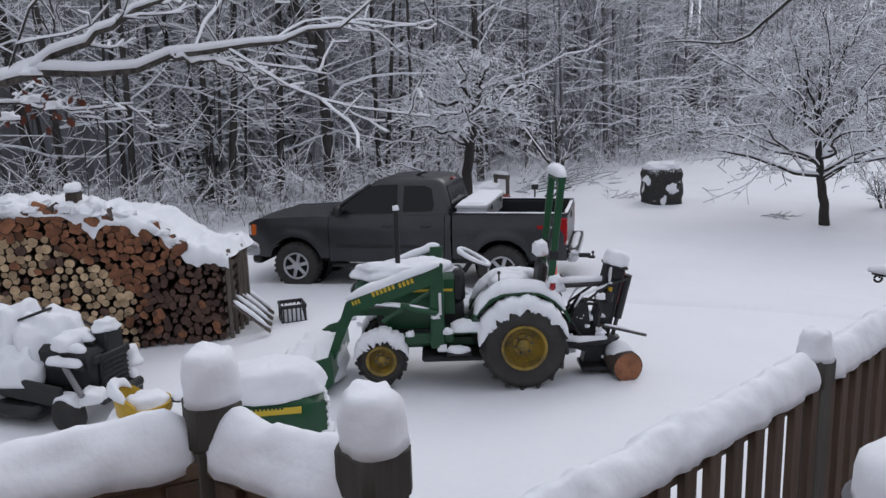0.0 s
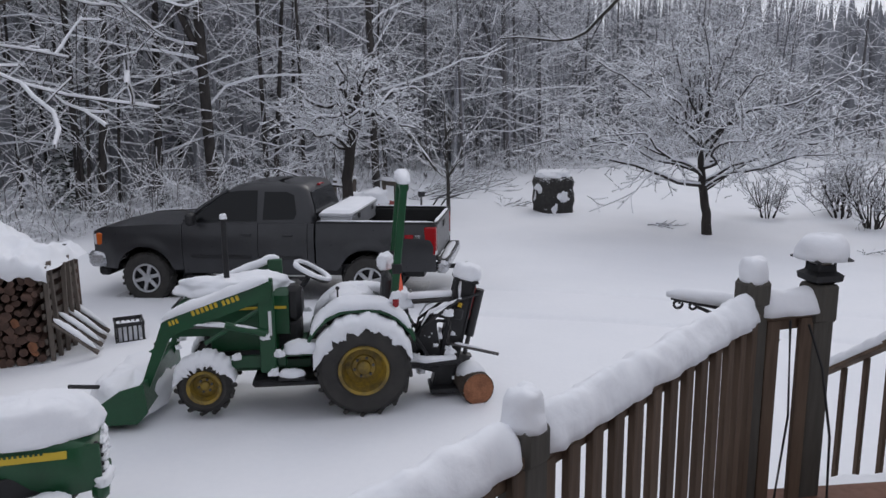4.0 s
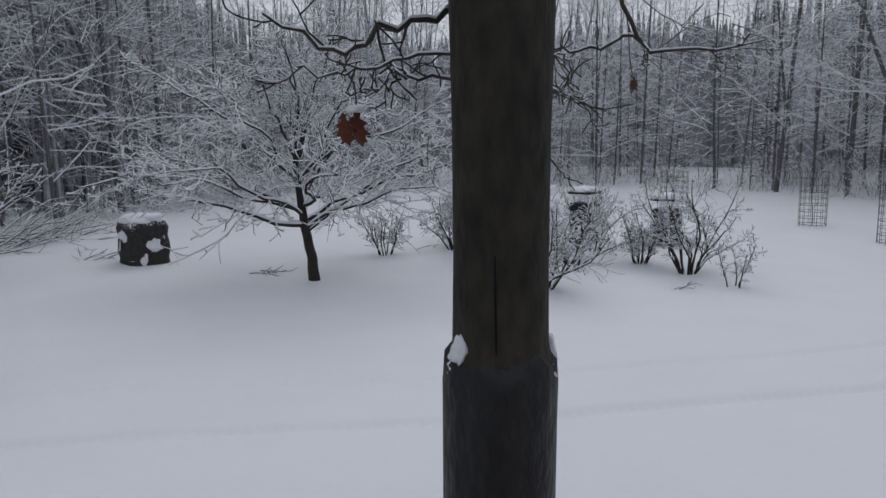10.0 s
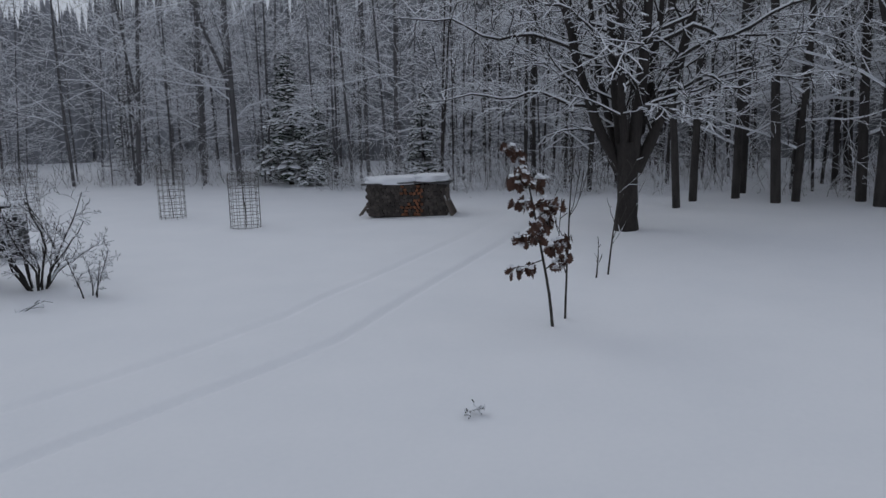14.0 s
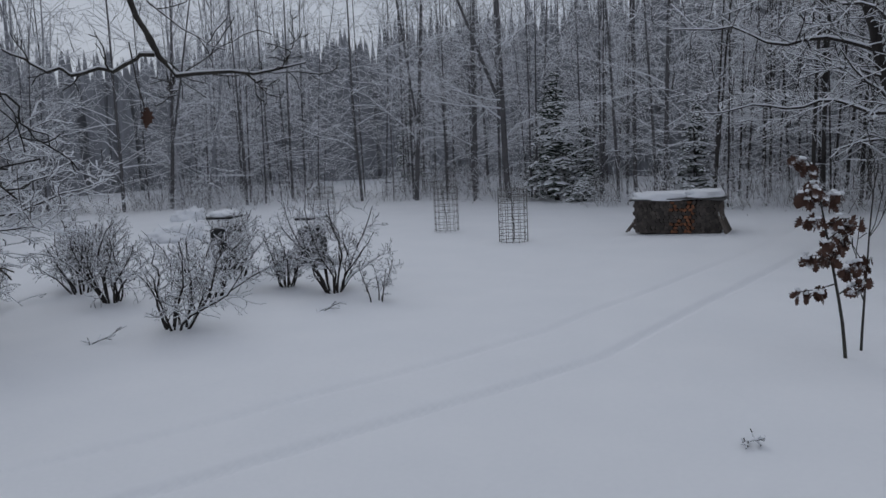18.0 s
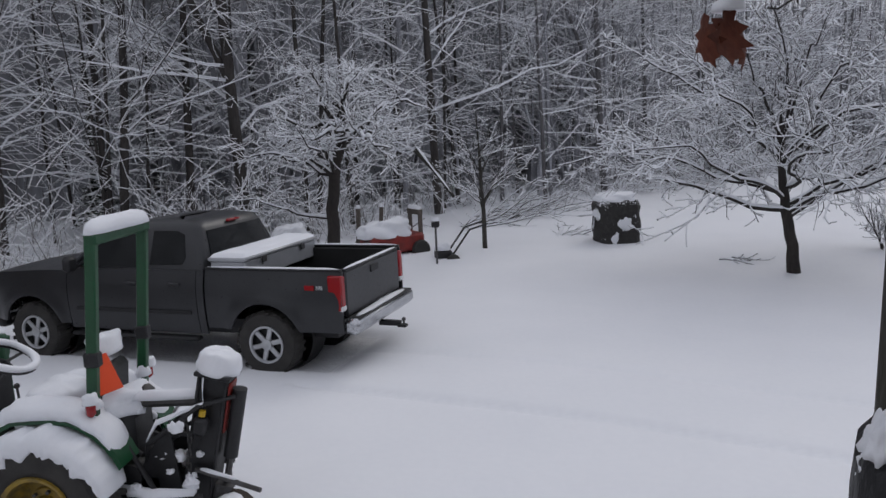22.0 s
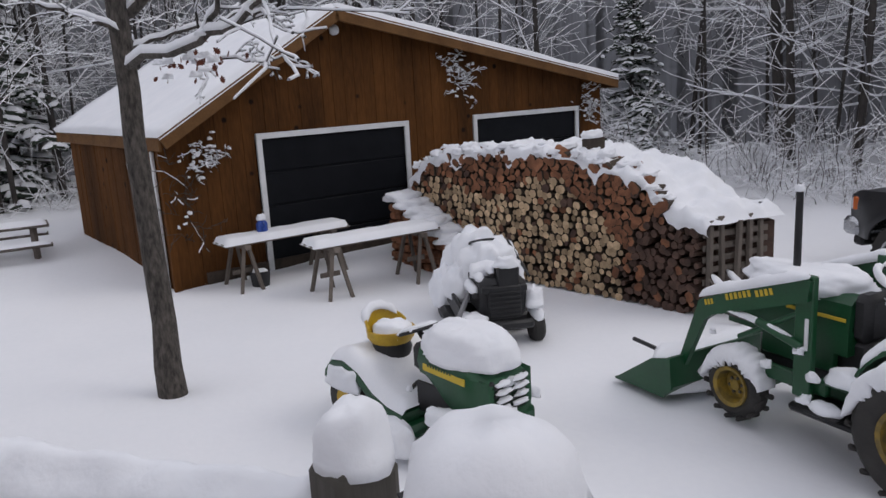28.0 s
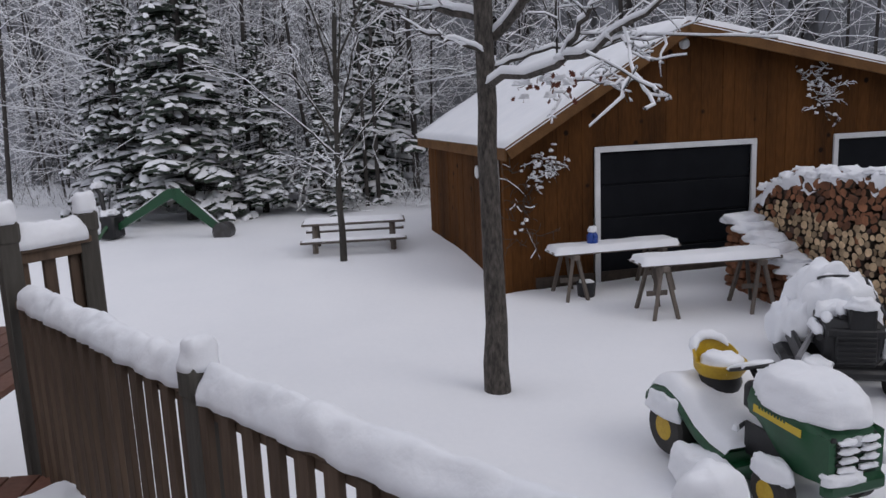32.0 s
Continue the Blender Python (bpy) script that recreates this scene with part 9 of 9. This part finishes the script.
for (p, r), k in zip(sm_mains, range(20)):
    o = new("limb", raw_mesh("limb", *limbs_mesh([(p, r)], 10), BARK_NEAR))
    o.parent = mp
t = new("crown", raw_mesh("crown", *limbs_mesh(fine, 5, 1.0, 0.002), BARK_NEAR))
s = new("snow", raw_mesh("snow", *snow_mesh(sm_mains + [b for b in fine if b[1][0] > 0.0045], 1.1, 0.8, 0.002, 0.05, 0.55, 0.001), SNOW))
t.parent = s.parent = mp
red_leaf = leaf_mesh("leaf", LEAF, 0.1)
lf = thing("dead_leaf", pose(-0.22 + MAPLE[0], 0.28 + MAPLE[1], 2.95), "curled red-brown maple leaves hanging from a twig", "leaf", "dead leaves on the maple")
for k, (x, y, rx, rz, q) in enumerate(((0, 0, 62, 20, 1.0), (-0.035, 0.01, 74, 115, 0.85), (0.015, 0.02, 85, 240, 0.8))):
    share("leaf_blade", red_leaf, lf, pose(x, y, -0.01 * k, rx, 10, rz) @ Matrix.Scale(q, 4))
part("stalk", Shape().tube([(0, 0, 0), (0, 0.01, 0.06), (-0.03, 0.03, 0.12)], 0.0022, 5), BARK_NEAR, lf)
part("snow", Shape().heap((0.0, 0.01, -0.01), (0.05, 0.05, 0.02)), SNOW, lf)
lf2 = thing("dead_leaf", pose(6.02, 5.47, 3.13), "single dark dead leaf hanging over the yard", "leaf", "dead leaves on the maple")
share("leaf_blade", brown_leaf, lf2, pose(0, 0, 0, 80, 0, 40) @ Matrix.Scale(0.6, 4))
share("leaf_blade", brown_leaf, lf2, pose(0.01, 0, 0, 75, 0, 170) @ Matrix.Scale(0.47, 4))
part("stalk", Shape().tube([(0, 0, 0), (-0.02, 0.0, 0.08), (-0.05, -0.02, 0.22)], 0.0025, 5), BARK_NEAR, lf2)


# ---- small things on the deck ----
bin_ob = thing("grey_bin", pose(0.99, 1.45, LOW), "grey lidded bin on the deck under a cap of snow", "bin")
part("bin", Shape().lathe([(0.12, 0), (0.135, 0.02), (0.15, 0.86), (0.14, 0.88)], 24), GREYBIN, bin_ob)
part("lid", Shape().lathe([(0.158, 0.86), (0.162, 0.89), (0.14, 0.92), (0, 0.935)], 24), GREYBIN, bin_ob)
part("snow", Shape().heap((0, 0, 0.905), (0.3, 0.3, 0.12), flat=0.35, n=20, rough=0.1), SNOW, bin_ob)
iron = thing("iron_handrail", pose(0, 0, 0), "black wrought-iron bracket with a scrolled end under snow", "handrail")
part("bar", Shape().tube([(2.60, 3.62, 2.06), (2.36, 3.68, 2.09), (2.15, 3.75, 2.13)], 0.011, 8), BLACK, iron)
scroll = [(2.15 - 0.03 * math.cos(a) * (1 - a / 14) + 0.03, 3.75, 2.10 + 0.03 * math.sin(a) * (1 - a / 14)) for a in np.linspace(1.57, 9.5, 26)]
part("scroll", Shape().tube(scroll, 0.006, 6), BLACK, iron)
scroll = [(2.22 - 0.025 * math.cos(a) * (1 - a / 14) + 0.02, 3.73, 2.095 + 0.025 * math.sin(a) * (1 - a / 14)) for a in np.linspace(1.57, 9.5, 26)]
part("scroll", Shape().tube(scroll, 0.006, 6), BLACK, iron)
part("brace", Shape().tube([(2.26, 3.72, 2.09), (2.42, 3.66, 2.02), (2.58, 3.61, 1.96)], 0.008, 6), BLACK, iron)
part("snow", Shape().ridge(line((2.13, 3.755, 2.135), (2.56, 3.63, 2.075), 10), 0.07, 0.055, rough=0.2), SNOW, iron)
for k, pts2 in enumerate((((2.52, 3.44, 2.1), (2.53, 3.42, 1.7), (2.50, 3.43, 1.3)), ((2.60, 3.44, 2.08), (2.66, 3.42, 1.9), (2.72, 3.42, 1.6), (2.74, 3.43, 1.3)))):
    cb = thing("cable", pose(0, 0, 0), "black cable hanging down from the railing", "cable", "cables on the railing")
    part("cable_run", Shape().tube(pts2, 0.0055, 6), BLACK, cb)
for k, (x, y, w, h) in enumerate(((0.7, 1.5, 1.0, 0.1), (1.0, 0.6, 1.4, 0.12), (2.4, 2.3, 1.5, 0.1), (3.6, 2.6, 1.6, 0.1), (3.2, 1.2, 2.2, 0.14), (5.1, 2.6, 1.4, 0.12))):
    sn = single("deck_snow", Shape().heap((x, y, LOW), (w, w * 0.8, h), rough=0.5, seed=k, n=24, flat=0.5), SNOW, "trodden patch of snow on the deck boards", "snow", group="snow on the deck")

# house wall behind the deck
hw = thing("house_wall", pose(0, 0, 0), "plain house wall behind the deck", "wall", kind="structure")
for k in range(17):
    part("clapboard", Shape().box((2.0, -2.9, 0.25 + 0.24 * k), (12.0, 0.12, 0.235), b=0.008), SIDING, hw)
